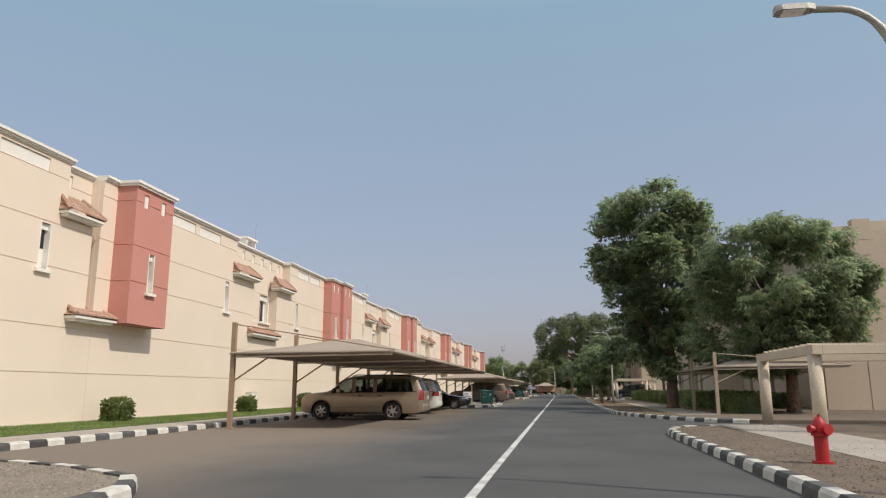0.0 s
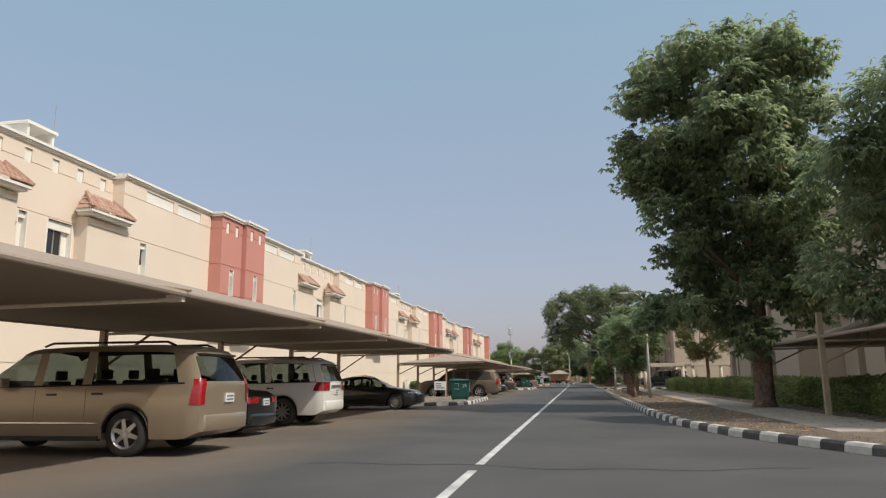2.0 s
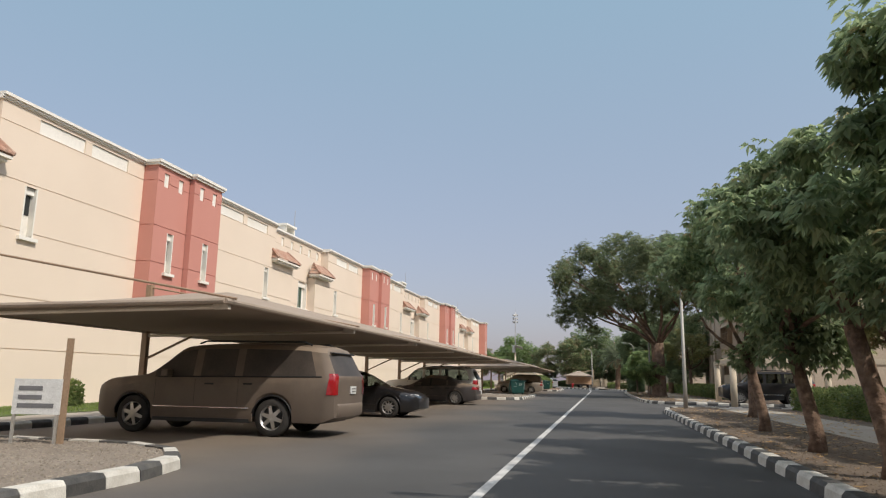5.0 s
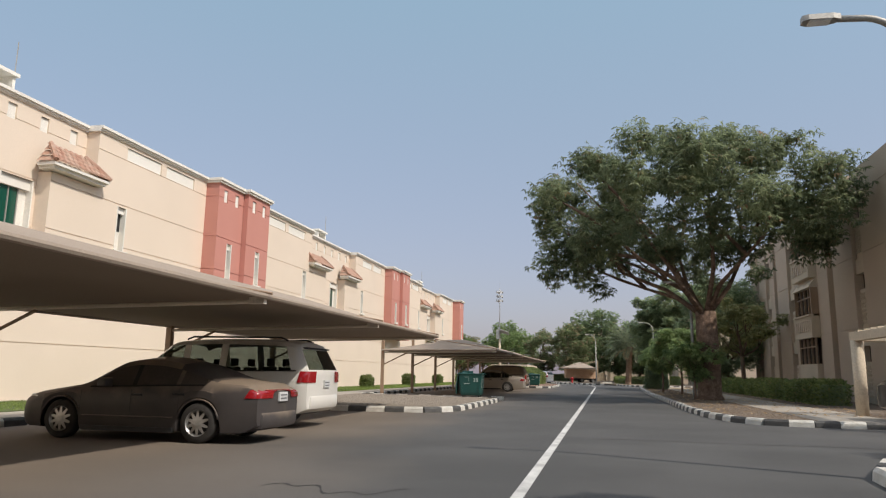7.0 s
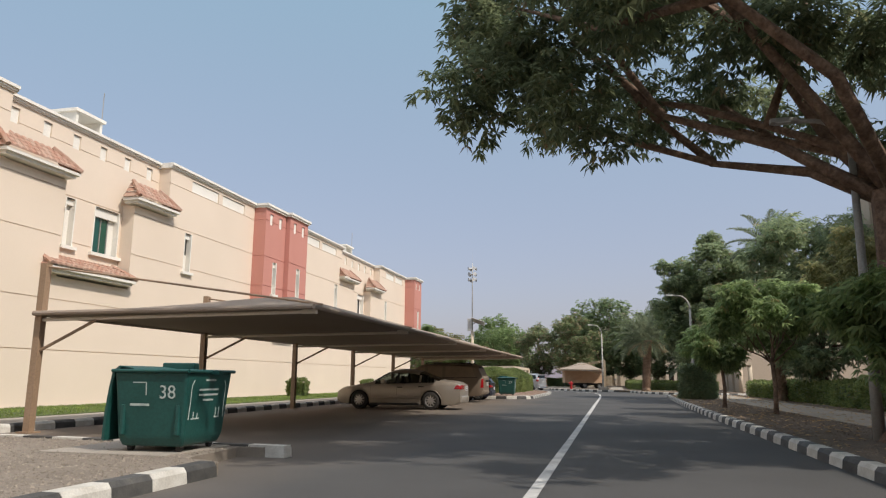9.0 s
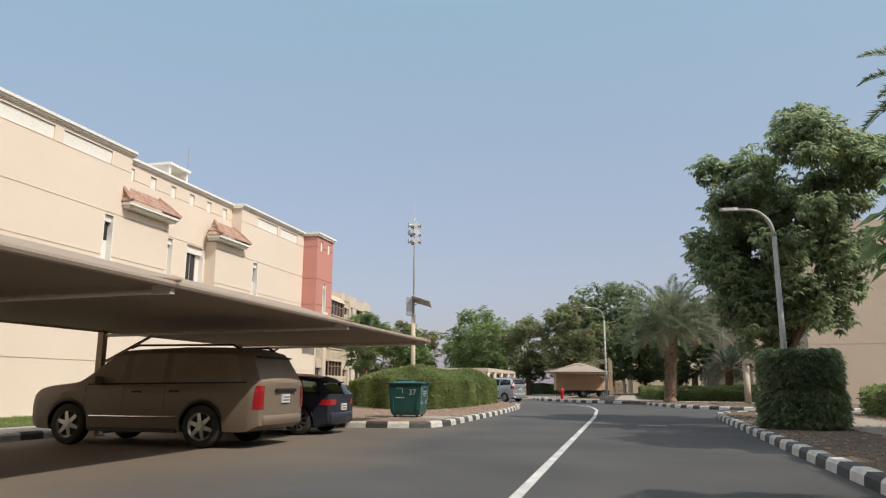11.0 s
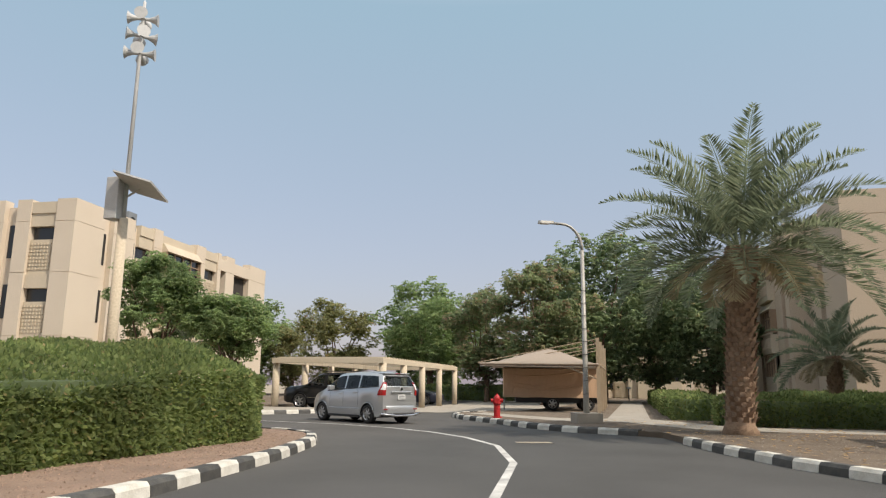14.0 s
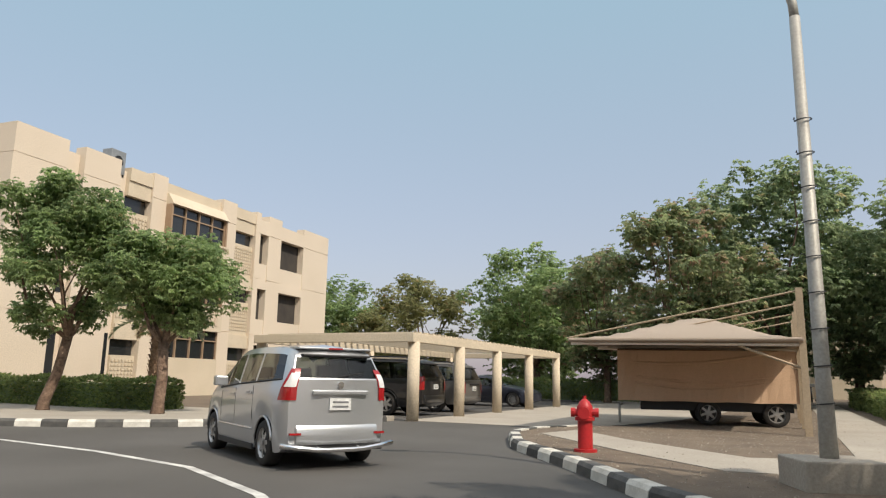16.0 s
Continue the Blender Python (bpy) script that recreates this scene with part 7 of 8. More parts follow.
# ---- apartment blocks ----
def apartment(name_label, corner, turn, front, side, height=11.3, depth=14.0, end=(), shell="concrete"):
    """Tan concrete block: along local x runs the front (facing local -y), along local y the side at x = 0 (facing -x)."""
    a = tagged(empty("apartment_block", corner, turn), name_label, "apartment block", "apartment blocks")
    total, stot = sum(w for _, w in front), sum(w for _, w in side)
    part("core", bmesh_box(0.55, total - 0.02, 0.55, max(depth, stot), 0, height - 0.7), shell, a)

    def piece(name, mat, parent, place, x0, x1, y0, y1, z0, z1, label=""):
        bm = bmesh_box(x0, x1, y0, y1, z0, z1)
        bmesh.ops.transform(bm, matrix=place, verts=bm.verts)
        bmesh.ops.recalc_face_normals(bm, faces=bm.faces)
        return part(name, bm, mat, parent, label)

    def run(elements, place):
        x = 0.0
        for kind, w in elements:
            x1 = x + w
            if kind == "pier":
                pier = piece("pier", shell, a, place, x + 0.01, x1 - 0.01, 0.03, 0.6, 0, height - 0.02)
                for z0, z1 in ((0, 3.6), (3.63, 7.1), (7.13, 10.0), (10.03, height)):
                    piece("wall_panel", shell, pier, place, x, x1, 0, 0.1, z0, z1)
                piece("coping", shell, pier, place, x, x1, 0.1, 0.62, height - 0.5, height)
            elif kind == "slot":
                wl = piece("slot_wall", shell, a, place, x, x1, 0.35, 0.6, 0, height - 0.35)
                for z in (1.1, 4.6, 8.0):
                    piece("window", "window_dark", wl, place, x + w * 0.25, x1 - w * 0.25, 0.32, 0.4, z, z + 1.9)
            elif kind == "lattice":
                wl = piece("window_bay", "concrete_pale", a, place, x, x1, 0.5, 0.6, 0, height - 0.5)
                piece("parapet", "concrete_pale", wl, place, x, x1, 0.05, 0.6, height - 0.8, height - 0.15)
                for z in (0.0, 3.5, 7.0):
                    piece("spandrel", "concrete_pale", wl, place, x, x1, 0.22, 0.6, z, z + 2.0)
                    piece("hood", "concrete_pale", wl, place, x, x1, 0.12, 0.6, z + 2.75, z + 3.5)
                    piece("window", "window_dark", wl, place, x + 0.05, x1 - 0.05, 0.40, 0.5, z + 2.0, z + 2.75)
                    bm = bmesh.new()
                    nx, nz = max(2, int(w / 0.2)), 8
                    for i in range(nx):
                        for k in range(nz):
                            cx, cz = x + (i + 0.5) * w / nx, z + 0.35 + k * 0.2
                            box(bm, cx - 0.055, cx + 0.055, 0.17, 0.23, cz - 0.055, cz + 0.055)
                    bmesh.ops.transform(bm, matrix=place, verts=bm.verts)
                    tagged(part("screen_relief", bm, "concrete_pale", wl), "pale patterned screen panel", kind="stuff")
            elif kind == "bay":
                wl = piece("window_bay", "concrete_pale", a, place, x, x1, -0.3, 0.6, 0, 2.0, "projecting window bay with hood")
                piece("parapet", "concrete_pale", wl, place, x, x1, 0.2, 0.6, height - 0.8, height - 0.2)
                for z in (3.5, 7.0):
                    piece("apron", "concrete_pale", wl, place, x, x1, -0.45, 0.6, z, z + 1.25)
                    piece("sill", "concrete_pale", wl, place, x - 0.05, x1 + 0.05, -0.55, -0.3, z + 1.25, z + 1.35)
                    bm = bmesh_box(x, x1, -0.5, 0.6, z + 2.9, z + 3.5)
                    for v in bm.verts:
                        if v.co.z > z + 3.2 and v.co.y < 0:
                            v.co.y += 0.42
                    bmesh.ops.transform(bm, matrix=place, verts=bm.verts)
                    bmesh.ops.recalc_face_normals(bm, faces=bm.faces)
                    part("hood", bm, "concrete_pale", wl, "sloping hood over the window bay")
                    piece("cheek", "post", wl, place, x, x + 0.12, -0.4, 0.6, z + 1.35, z + 2.9)
                    piece("cheek", "post", wl, place, x1 - 0.12, x1, -0.4, 0.6, z + 1.35, z + 2.9)
                for z in (3.5, 7.0, 0.6):
                    piece("pane", "window_dark", wl, place, x + 0.12, x1 - 0.12, -0.2, -0.14, z + 1.35, z + 2.9)
                    for i in range(5):
                        cx = x + 0.12 + (w - 0.24) * i / 4
                        piece("mullion", "post", wl, place, cx - 0.035, cx + 0.035, -0.3, -0.2, z + 1.35, z + 2.9)
                    piece("transom", "post", wl, place, x + 0.12, x1 - 0.12, -0.29, -0.21, z + 2.35, z + 2.41)
                for z in (3.5, 7.0):
                    for i in range(int(w / 0.42)):
                        piece("relief_panel", "concrete", wl, place, x + 0.2 + i * 0.42, x + 0.42 + i * 0.42, -0.49, -0.44, z + 0.35, z + 1.0)
            elif kind == "loggia":
                bal = piece("balcony", shell, a, place, x, x1, 0.0, 0.6, 10.5, height - 0.4, "balcony with near-black panels painted in for the shade of its openings")
                for z in (0.0, 3.5, 7.0):
                    piece("balustrade", shell, bal, place, x, x1, 0.05, 0.25, z, z + 1.1)
                    piece("slab", shell, bal, place, x, x1, 0.0, 0.6, z + 3.0, z + 3.5)
                    # flat dark panel in a shallow opening: the shade of a deep balcony as colour
                    piece("shade_panel", "room_dark", bal, place, x, x1, 0.45, 0.54, z + 1.0, z + 3.0)
            x = x1
    run(front, Matrix.Identity(4))
    if side:
        run(side, Matrix(((0, 1, 0, -0.004), (1, 0, 0, 0.004), (0, 0, 1, -0.003), (0, 0, 0, 1))))
    if end:
        run(end, Matrix(((0, -1, 0, total + 0.004), (1, 0, 0, 0.004), (0, 0, 1, -0.003), (0, 0, 0, 1))))
    return a


FRONT_C = [("pier", 2.6), ("slot", 0.9), ("pier", 2.1), ("slot", 0.7), ("lattice", 1.5), ("pier", 1.0), ("bay", 4.6), ("pier", 1.3), ("lattice", 2.0), ("pier", 0.5), ("loggia", 0.9), ("pier", 1.45), ("loggia", 2.75), ("pier", 3.4)]
SIDE_C = [("pier", 1.2), ("lattice", 1.6), ("pier", 0.9), ("slot", 0.8), ("pier", 1.3), ("slot", 1.4), ("pier", 2.4), ("lattice", 1.5), ("pier", 3.0)]
# the block beyond the bend: its front faces the road, its side faces back along it
apartment("tan concrete three-storey apartment block with window bays", (-29.6, 187.6, 0.1), 95.0, FRONT_C, SIDE_C, 11.3, shell="concrete_light")
FRONT_R = [("pier", 2.0), ("slot", 1.0), ("pier", 2.4), ("lattice", 1.4), ("pier", 1.2), ("slot", 0.9), ("pier", 3.0), ("lattice", 1.4), ("pier", 1.6), ("bay", 3.6), ("pier", 2.0), ("slot", 1.0), ("pier", 3.2), ("lattice", 1.4), ("pier", 2.6)]
SIDE_R = [("pier", 1.2), ("slot", 1.2), ("pier", 1.0), ("lattice", 1.9), ("pier", 1.0), ("lattice", 1.9), ("pier", 1.0), ("slot", 1.0), ("pier", 2.4)]


def cut_front(length):
    """As much of the usual facade as fits, closed by a plain pier."""
    out, x = [], 0.0
    for kind, w in FRONT_R * 4:
        if x + w > length - 1.0:
            return out + [("pier", length - x)]
        out.append((kind, w))
        x += w


CORNER_BAY = [("pier", 0.7), ("loggia", 1.5), ("pier", 0.6), ("slot", 0.6), ("pier", 1.6)]
PLAIN_END = [("pier", 5.2), ("pier", 4.4), ("slot", 1.0), ("pier", 3.4)]
for x, y, length, near in ((15.2, 64.0, 19.0, SIDE_R), (12.8, 82.8, 18.7, PLAIN_END), (11.8, 143.5, 34.3, SIDE_R), (10.9, 184.9, 9.4, PLAIN_END), (10.7, 202.2, 7.2, PLAIN_END), (9.5, 225.0, 22.6, PLAIN_END)):
    apartment("tan concrete three-storey apartment block behind the hedge", (x, y, 0.1), -90.0, CORNER_BAY + cut_front(length - 5.0) if y == 82.8 else cut_front(length), [("pier", 3.0), ("slot", 1.0), ("pier", 10.0)], 11.3, 14.0, near)


# ---- palms ----
def date_palm(at, trunk_h, r, fronds, length, seed, label, mat="frond", dry=6, lean=0.05):
    rng = np.random.default_rng(seed)
    p = tagged(empty("palm_tree", at), label, "palm")
    bm = bmesh.new()
    n = 14
    tube(bm, [(0, 0, -0.1), (0, 0, 0.25), (lean * 0.4, 0, trunk_h * 0.5), (lean, 0.02, trunk_h)], [r * 1.5, r * 1.05, r * 0.95, r * 1.22], n)
    trunk = part("trunk", bm, "palmbark", p, smooth=True)
    # cut frond stubs in a spiral
    verts, faces = [], []
    rows = int(trunk_h / 0.13)
    for i in range(rows):
        z = 0.3 + i * (trunk_h - 0.3) / rows
        for k in range(9):
            an = 2 * math.pi * (k / 9 + i * 0.382)
            c, s = math.cos(an), math.sin(an)
            rr = r * (0.97 + 0.1 * rng.random())
            w, hgt, d = 0.085, 0.14, 0.05 + 0.07 * rng.random()
            o = len(verts)
            for (dz, dr, ww) in ((0, 0, w), (hgt, d, w * 0.6), (hgt * 0.75, 0, w)):
                for sg in (-1, 1):
                    verts.append((lean * z / trunk_h + c * (rr + dr) - s * ww * sg, s * (rr + dr) + c * ww * sg, z + dz))
            faces += [(o, o + 1, o + 3, o + 2), (o + 2, o + 3, o + 5, o + 4)]
    me = bpy.data.meshes.new("frond_stub")
    me.from_pydata(verts, [], faces)
    me.materials.append(M["palmbark"])
    st = tagged(new("frond_stub", me), kind="stuff")
    st.parent = trunk
    for f in range(fronds + dry):
        isdry = f >= fronds
        an = 2.4 * f + rng.uniform(-0.2, 0.2)
        el = (1.46 - 1.72 * (f / fronds) ** 0.9) if not isdry else rng.uniform(-0.40, -0.05)
        ln = length * rng.uniform(0.85, 1.05) * (1.0 if not isdry else 0.62)
        c, s = math.cos(an), math.sin(an)
        pts, seg = [], 12
        pos, e = Vector((lean + c * r * 0.6, 0.02 + s * r * 0.6, trunk_h - 0.05)), el
        for k in range(seg + 1):
            pts.append(pos.copy())
            pos = pos + Vector((c * math.cos(e), s * math.cos(e), math.sin(e))) * (ln / seg)
            e -= (0.022 + 0.095 * (k / seg)) * (1.0 + 0.45 * math.cos(el))
        verts, faces = [], []
        for k in range(seg):
            a, b = pts[k], pts[k + 1]
            d = (b - a).normalized()
            sd = Vector((-s, c, 0))
            up = sd.cross(d) * -1
            wst = 0.028 * (1 - k / seg) + 0.006
            o = len(verts)
            verts += [tuple(a - sd * wst), tuple(a + sd * wst), tuple(b + sd * wst * 0.9), tuple(b - sd * wst * 0.9)]
            faces.append((o, o + 1, o + 2, o + 3))
            if k < 2:
                continue
            for h in range(6):
                q = a.lerp(b, h / 6)
                ll = 0.62 * math.sin(math.pi * min(1, 0.14 + 0.86 * (k + h / 6) / seg)) ** 0.6 * (length / 3.2) * rng.uniform(0.82, 1.12)
                for sg in (-1, 1):
                    tip = q + (sd * sg * 0.72 + d * 0.55 + up * 0.36 + Vector((rng.uniform(-0.16, 0.16), rng.uniform(-0.16, 0.16), rng.uniform(-0.24, 0.08) - (0.35 if isdry else 0.0)))) * ll
                    m2 = q.lerp(tip, 0.45)
                    nn = d * 0.032
                    o = len(verts)
                    verts += [tuple(q), tuple(m2 + nn), tuple(tip), tuple(m2 - nn)]
                    faces.append((o, o + 1, o + 2, o + 3))
        me = bpy.data.meshes.new("frond")
        me.from_pydata(verts, [], faces)
        me.materials.append(M["frond_dry" if isdry else mat])
        fr = new("frond", me)
        fr.parent = p
    return p


date_palm((2.58, 175.4, TOP), 4.75, 0.34, 58, 3.8, 5, "date palm with rough stubbed trunk and drooping grey-green fronds", dry=6, lean=0.32)
date_palm((7.6, 186.5, TOP), 2.4, 0.24, 26, 2.6, 6, "small date palm beside the apartment block")
date_palm((-24.2, 191.0, TOP), 3.4, 0.30, 22, 2.1, 7, "short date palm against the apartment block")
date_palm((8.2, 146.0, TOP), 8.3, 0.28, 30, 2.4, 8, "fan palm rising above the verge trees", dry=12)


# ---- small road fittings ----
def drain_grate(at, turn):
    d = tagged(empty("drain_grate", at, turn), "worn pale slotted drain grate in the asphalt", "drain", "drain grates")
    part("frame", bmesh_box(-0.42, 0.42, -0.2, 0.2, -0.05, 0.005), "black_trim", d)
    for k in range(11):
        part("bar", bmesh_box(-0.39 + k * 0.075, -0.355 + k * 0.075, -0.18, 0.18, 0.0, 0.012), "concrete_pale", d)


drain_grate((0.6, 149.8, 0), 0)
drain_grate((-2.25, 172.5, 0), 20)
for (y, x0, x1) in ((95.2, -0.6, 12.0), (30.8, -4.0, 3.4), (88.0, -4.0, -2.4)):
    bm = bmesh.new()
    n = 24
    rows = []
    for i in range(n + 1):
        x = x0 + (x1 - x0) * i / n
        yy = y + 0.12 * math.sin(i * 0.9) + 0.2 * math.sin(i * 0.31)
        w = 0.025 + 0.012 * math.sin(i * 2.3)
        rows.append((bm.verts.new((x, yy - w, 0.003)), bm.verts.new((x, yy + w, 0.003))))
    for a, b in zip(rows, rows[1:]):
        bm.faces.new((a[0], b[0], b[1], a[1]))
    tagged(part("tar_seam", bm, "tyre"), "dark tar seam across the asphalt", "road seam", "", "structure")


def topiary(at, seed):
    """Two stacked clipped drums of dark foliage."""
    t = tagged(empty("topiary_bush", at), "two-tier clipped dark green topiary bush", "shrub")
    rng = np.random.default_rng(seed)
    n = 26000
    z = rng.uniform(0.12, 1.95, n)
    an = rng.uniform(0, 2 * math.pi, n)
    rad = np.where(z < 0.95, 0.98, 0.92) - 0.16 * np.exp(-((z - 0.98) / 0.07) ** 2) - 0.5 * np.clip((z - 1.75) / 0.2, 0, 1) ** 2 * rng.random(n) - 0.06 * rng.random(n)
    cs = np.stack((np.cos(an) * rad, np.sin(an) * rad, z), 1)
    me = leaf_mesh("leaves", cs.tolist(), np.full(n, 0.05).tolist(), n, 0.06, "leaf_dark", seed)
    lv = new("leaves", me)
    lv.parent = t
    bm = bmesh.new()
    tube(bm, [(0, 0, 0), (0, 0, 0.9), (0, 0, 0.98), (0, 0, 1.06), (0, 0, 1.8)], [0.86, 0.86, 0.74, 0.84, 0.66], 16)
    part("twig_core", bm, "leaf_dark", t)


topiary((4.15, 147.1, TOP), 91)


# ---- notice board and roof plant ----
def notice_board(at, turn):
    b = tagged(empty("notice_board", at, turn), "small white notice board on thin legs beside the bin", "sign")
    face = part("panel", bmesh_box(-0.38, 0.38, -0.015, 0.015, 0.45, 1.0), "plate", b)
    for z in (0.55, 0.68, 0.82):
        part("text_bar", bmesh_box(-0.3, 0.28 - 0.2 * (z > 0.6), -0.02, -0.015, z, z + 0.07), "dark_bar", face)
    for x in (-0.34, 0.34):
        part("leg", bmesh_box(x - 0.02, x + 0.02, -0.02, 0.02, 0.0, 0.45), "lampgrey", b)
    part("plank", bmesh_box(0.36, 0.46, 0.03, 0.07, 0.0, 1.65), "post", b, "upright dark plank")


notice_board((-8.6, 66.2, TOP), 12)


def roof_unit(at, w, d, h, turn=0):
    u = tagged(empty("roof_unit", at, turn), "grey metal air-conditioning unit on the flat roof", "air conditioner", "roof units")
    part("casing", bmesh_box(-w / 2, w / 2, -d / 2, d / 2, 0.1, h), "metalgrey", u, bevel=0.02)
    bm = bmesh.new()
    tube(bm, [(0, -d / 2 - 0.02, h * 0.55), (0, -d / 2 + 0.02, h * 0.55)], min(w, h) * 0.32, 16)
    part("fan_grille", bm, "black_trim", u)
    for sx in (-1, 1):
        part("foot", bmesh_box(sx * w * 0.4 - 0.04, sx * w * 0.4 + 0.04, -d / 2, d / 2, 0, 0.1), "black_trim", u)


roof_unit((-30.7, 193.2, 10.7), 0.9, 0.6, 1.25, 95)
roof_unit((-31.2, 189.6, 10.7), 0.8, 0.5, 0.95, 95)
apartment("pale apartment block glimpsed under the trees", (-8.0, 238.0, 0.0), 0.0, FRONT_C[:12], [], 11.3, 8.0, shell="concrete_light")


def path_lamp(at):
    p = tagged(empty("path_lamp", at), "short black post lamp beside the footpath", "lamp")
    bm = bmesh.new()
    tube(bm, [(0, 0, 0), (0, 0, 1.0)], 0.05, 10)
    part("post", bm, "black_trim", p, smooth=True)
    part("head", bmesh_box(-0.22, 0.22, -0.08, 0.08, 1.0, 1.22), "metalgrey", p, bevel=0.02)


path_lamp((-0.17, 223.52, TOP))

# ---- loose stones, clods and grass ----
def inside(outline, px, py):
    o = np.array(outline)
    r = np.zeros(len(px), bool)
    for (ax, ay), (bx, by) in zip(o, np.roll(o, -1, 0)):
        r ^= ((ay > py) != (by > py)) & (px < (bx - ax) * (py - ay) / (by - ay + 1e-12) + ax)
    return r


def scatter(outline, area, count, seed):
    rng = np.random.default_rng(seed)
    x0, x1, y0, y1 = area
    px, py = rng.uniform(x0, x1, count), rng.uniform(y0, y1, count)
    ok = inside(outline, px, py)
    return px[ok], py[ok], rng


def stones(name, outline, area, count, seed, mat, label, size=(0.008, 0.024), z=TOP):
    """Loose stones pressed into the ground, each an uneven little lump."""
    px, py, rng = scatter(outline, area, count, seed)
    n = len(px)
    s = rng.uniform(size[0], size[1], (n, 1, 1)) * rng.uniform(0.6, 1.3, (n, 1, 3))
    base = np.array(((1, 0, 0), (0, 1, 0), (-1, 0, 0), (0, -1, 0), (0, 0, 0.8)))[None] + rng.normal(scale=0.2, size=(n, 5, 3))
    an = rng.uniform(0, 6.28, (n, 1))
    v = base * s
    v = np.stack((v[:, :, 0] * np.cos(an) - v[:, :, 1] * np.sin(an), v[:, :, 0] * np.sin(an) + v[:, :, 1] * np.cos(an), v[:, :, 2]), 2)
    v += np.stack((px, py, np.full(n, z)), 1)[:, None, :]
    o = np.arange(n)[:, None, None] * 5
    f = o + np.array(((0, 1, 4), (1, 2, 4), (2, 3, 4), (3, 0, 4)))[None]
    me = bpy.data.meshes.new(name)
    me.from_pydata(v.reshape(-1, 3).tolist(), [], f.reshape(-1, 3).tolist())
    me.materials.append(M[mat])
    return tagged(new(name, me), label, "stones", "", "stuff")


def stone_material(name, a, b):
    m = material(name, a, 0.95, second=b, scale=9, fine=60, bump=0.2)
    t = m.node_tree
    g, hs = t.nodes.new("ShaderNodeNewGeometry"), t.nodes.new("ShaderNodeHueSaturation")
    mr = t.nodes.new("ShaderNodeMapRange")
    mr.inputs[3].default_value, mr.inputs[4].default_value = 0.75, 1.25
    t.links.new(g.outputs["Random Per Island"], mr.inputs[0])
    t.links.new(mr.outputs[0], hs.inputs["Value"])
    bs = t.nodes["Principled BSDF"]
    t.links.new(bs.inputs["Base Color"].links[0].from_socket, hs.inputs["Color"])
    t.links.new(hs.outputs[0], bs.inputs["Base Color"])
    return m


M["stone_grey"] = stone_material("grey_stones", (0.28, 0.24, 0.19), (0.20, 0.17, 0.135))
M["stone_red"] = stone_material("reddish_stones", (0.30, 0.20, 0.145), (0.21, 0.15, 0.115))
M["clod"] = stone_material("dirt_clods", (0.195, 0.15, 0.108), (0.135, 0.104, 0.078))
M["litter"] = leafy("dry_leaf_litter", (0.22, 0.14, 0.07), (0.34, 0.24, 0.13))
stones("gravel", ISLAND_0, (-12.5, -5.3, 2.0, 11.8), 20000, 41, "stone_grey", "loose grey gravel on the traffic island")
stones("gravel", ISLAND_A, (-12.5, -5.2, 54, 67.2), 24000, 42, "stone_grey", "loose grey gravel on the traffic island")
stones("gravel", ISLAND_B, (-12.5, -5.0, 102, 115.2), 24000, 43, "stone_grey", "loose grey gravel on the traffic island")
stones("gravel", ISLAND_C, (-12.5, -5.2, 146, 176), 22000, 44, "stone_red", "loose reddish gravel round the hedge")
stones("clods", RIGHT_0, (3.2, 7.0, 6, 26.5), 9000, 45, "clod", "loose dirt clods and stones on the verge")
stones("clods", RIGHT_1, (2.7, 5.4, 30, 93), 18000, 46, "clod", "loose dirt clods and stones on the verge")
stones("clods", RIGHT_2, (2.7, 5.2, 101, 160), 18000, 47, "clod", "loose dirt clods and stones on the verge")
stones("clods", RIGHT_3, (-7.3, 6.0, 166, 196), 16000, 48, "stone_grey", "loose stones on the corner verge")


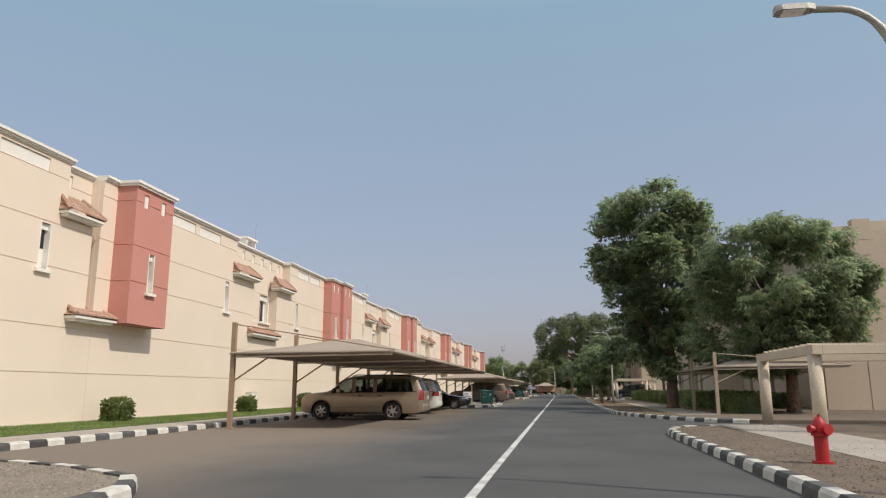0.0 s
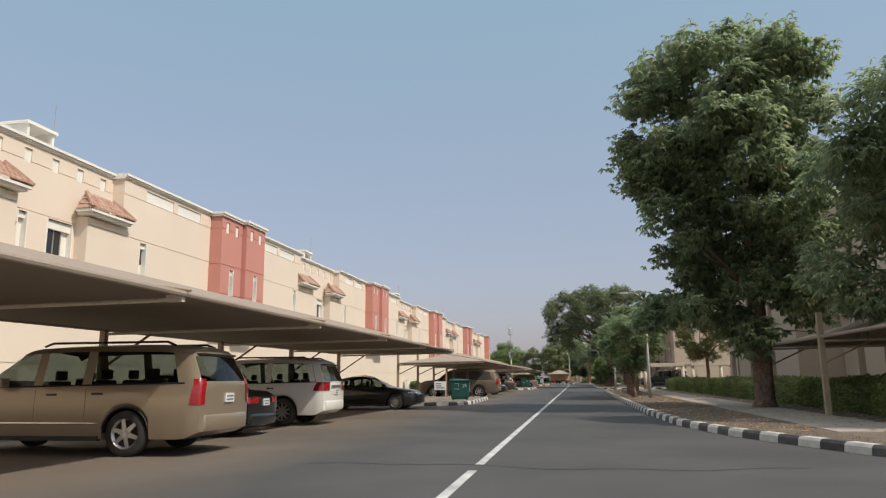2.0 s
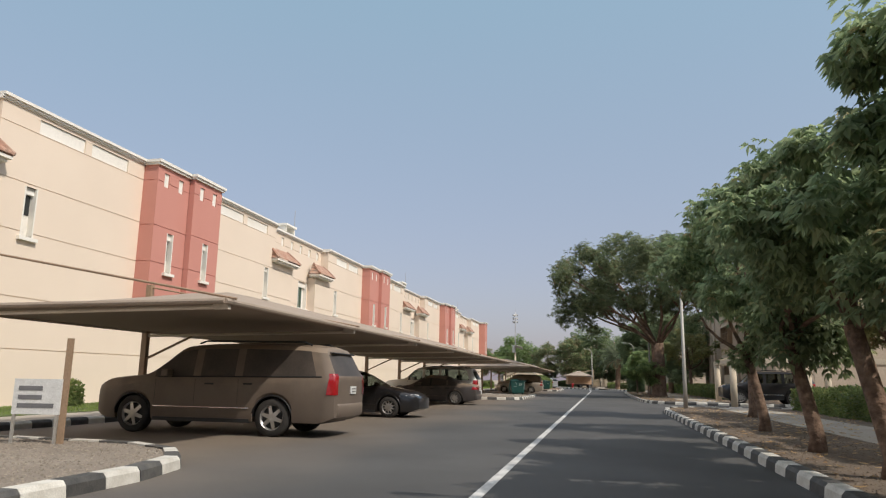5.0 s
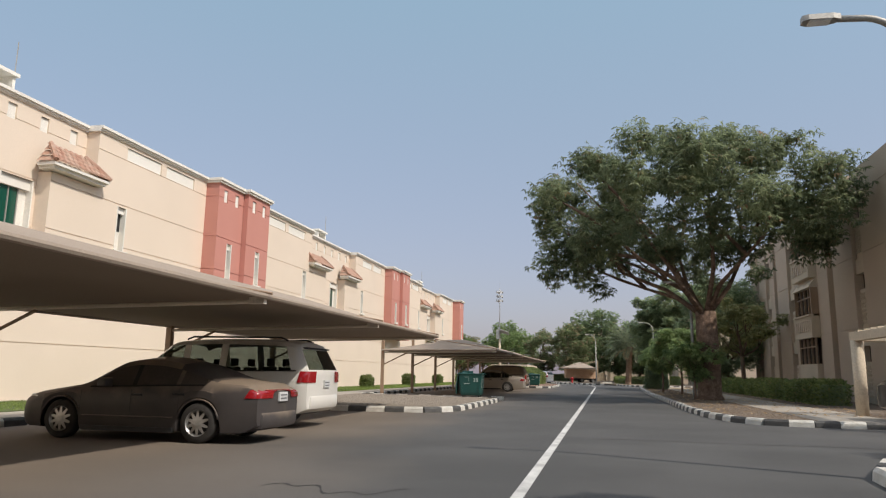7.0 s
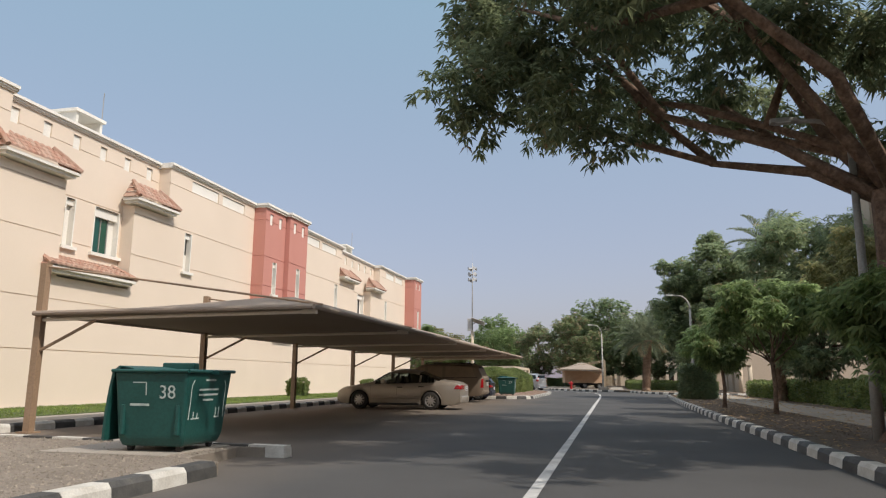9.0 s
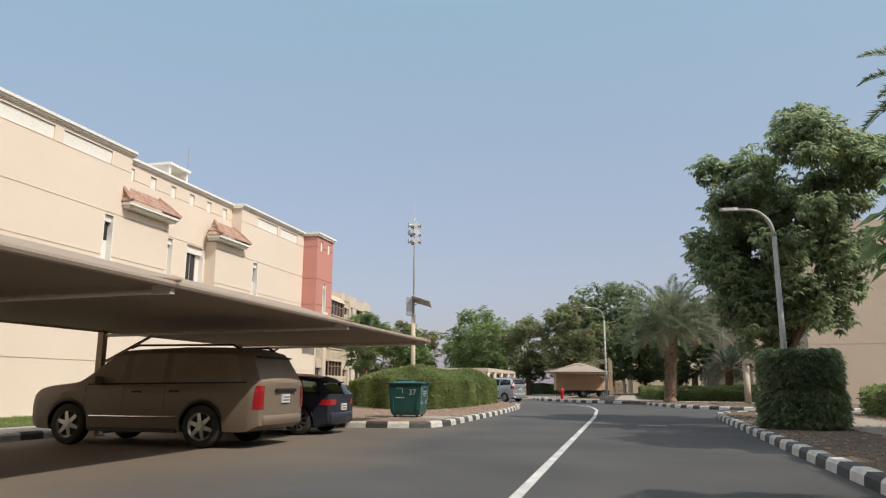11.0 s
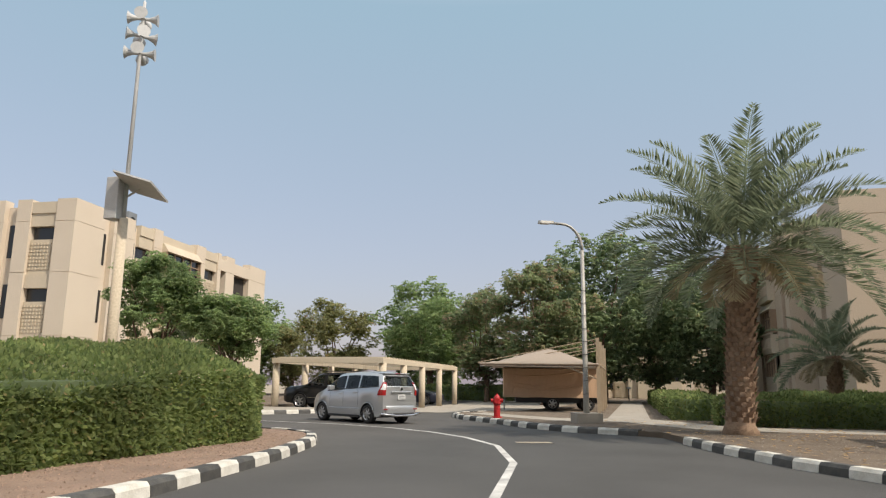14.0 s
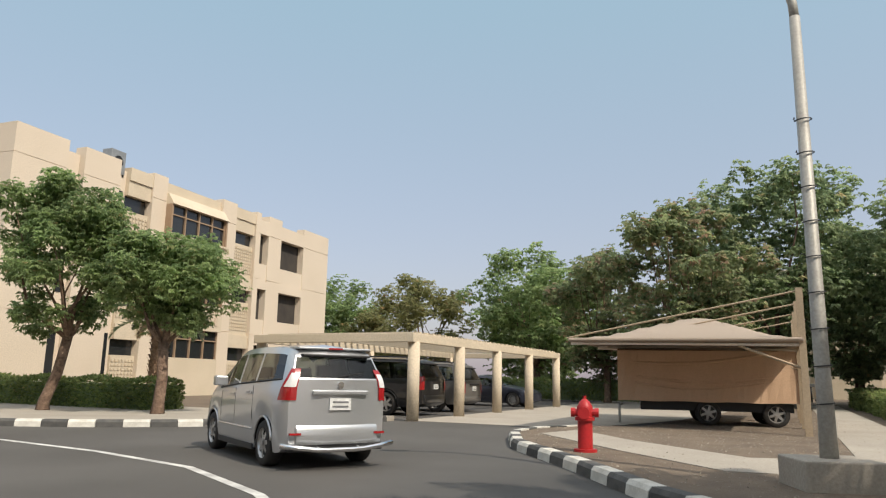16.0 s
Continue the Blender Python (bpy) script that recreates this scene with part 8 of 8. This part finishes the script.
def litter(outline, area, count, seed, label):
    """Fallen dry leaves lying flat."""
    px, py, rng = scatter(outline, area, count, seed)
    n = len(px)
    an = rng.uniform(0, 6.28, n)
    ln, wd = rng.uniform(0.04, 0.10, n), rng.uniform(0.015, 0.035, n)
    d, s = np.stack((np.cos(an), np.sin(an)), 1), np.stack((-np.sin(an), np.cos(an)), 1)
    p = np.stack((px, py), 1)
    quad = [p - d * ln[:, None], p + s * wd[:, None], p + d * ln[:, None], p - s * wd[:, None]]
    z = [rng.uniform(0.015, 0.03, n), rng.uniform(0.015, 0.04, n), rng.uniform(0.015, 0.045, n), rng.uniform(0.015, 0.04, n)]
    v = np.stack([np.concatenate((q, (TOP + zz)[:, None]), 1) for q, zz in zip(quad, z)], 1)
    me = bpy.data.meshes.new("leaf_litter")
    me.from_pydata(v.reshape(-1, 3).tolist(), [], np.arange(n * 4).reshape(-1, 4).tolist())
    me.materials.append(M["litter"])
    tagged(new("leaf_litter", me), label, "leaves", "", "stuff")


litter(RIGHT_1, (2.8, 8.5, 36, 90), 2600, 51, "dry fallen leaves under the verge trees")
litter(RIGHT_2, (2.8, 8.5, 104, 158), 2600, 52, "dry fallen leaves under the flame tree")
litter(RIGHT_3, (-1.0, 7.0, 166, 182), 700, 53, "dry fallen leaves round the palm")


def lawn_blades(x0, x1, y0, y1, count, seed):
    rng = np.random.default_rng(seed)
    p = np.stack((rng.uniform(x0, x1, count), rng.uniform(y0, y1, count), np.full(count, TOP + 0.02)), 1)
    an = rng.uniform(0, 6.28, count)
    h = rng.uniform(0.025, 0.07, count)[:, None]
    s = np.stack((np.cos(an), np.sin(an), np.zeros(count)), 1) * 0.012
    lean = np.stack((rng.normal(scale=0.5, size=count), rng.normal(scale=0.5, size=count), np.ones(count)), 1)
    v = np.stack((p - s, p + s, p + lean * h), 1)
    me = bpy.data.meshes.new("grass_blades")
    me.from_pydata(v.reshape(-1, 3).tolist(), [], np.arange(count * 3).reshape(-1, 3).tolist())
    me.materials.append(M["blade"])
    tagged(new("grass_blades", me), "short uneven grass of the lawn strip", "grass", "", "stuff")


M["blade"] = leafy("grass_blade", (0.10, 0.155, 0.035), (0.19, 0.24, 0.07), (0.30, 0.26, 0.12))
lawn_blades(-18.2, -14.35, 14, 168, 90000, 61)

# ---- kerb blocks, last ----
for line in KERBS:
    kerb(line, "black and white painted concrete kerb")
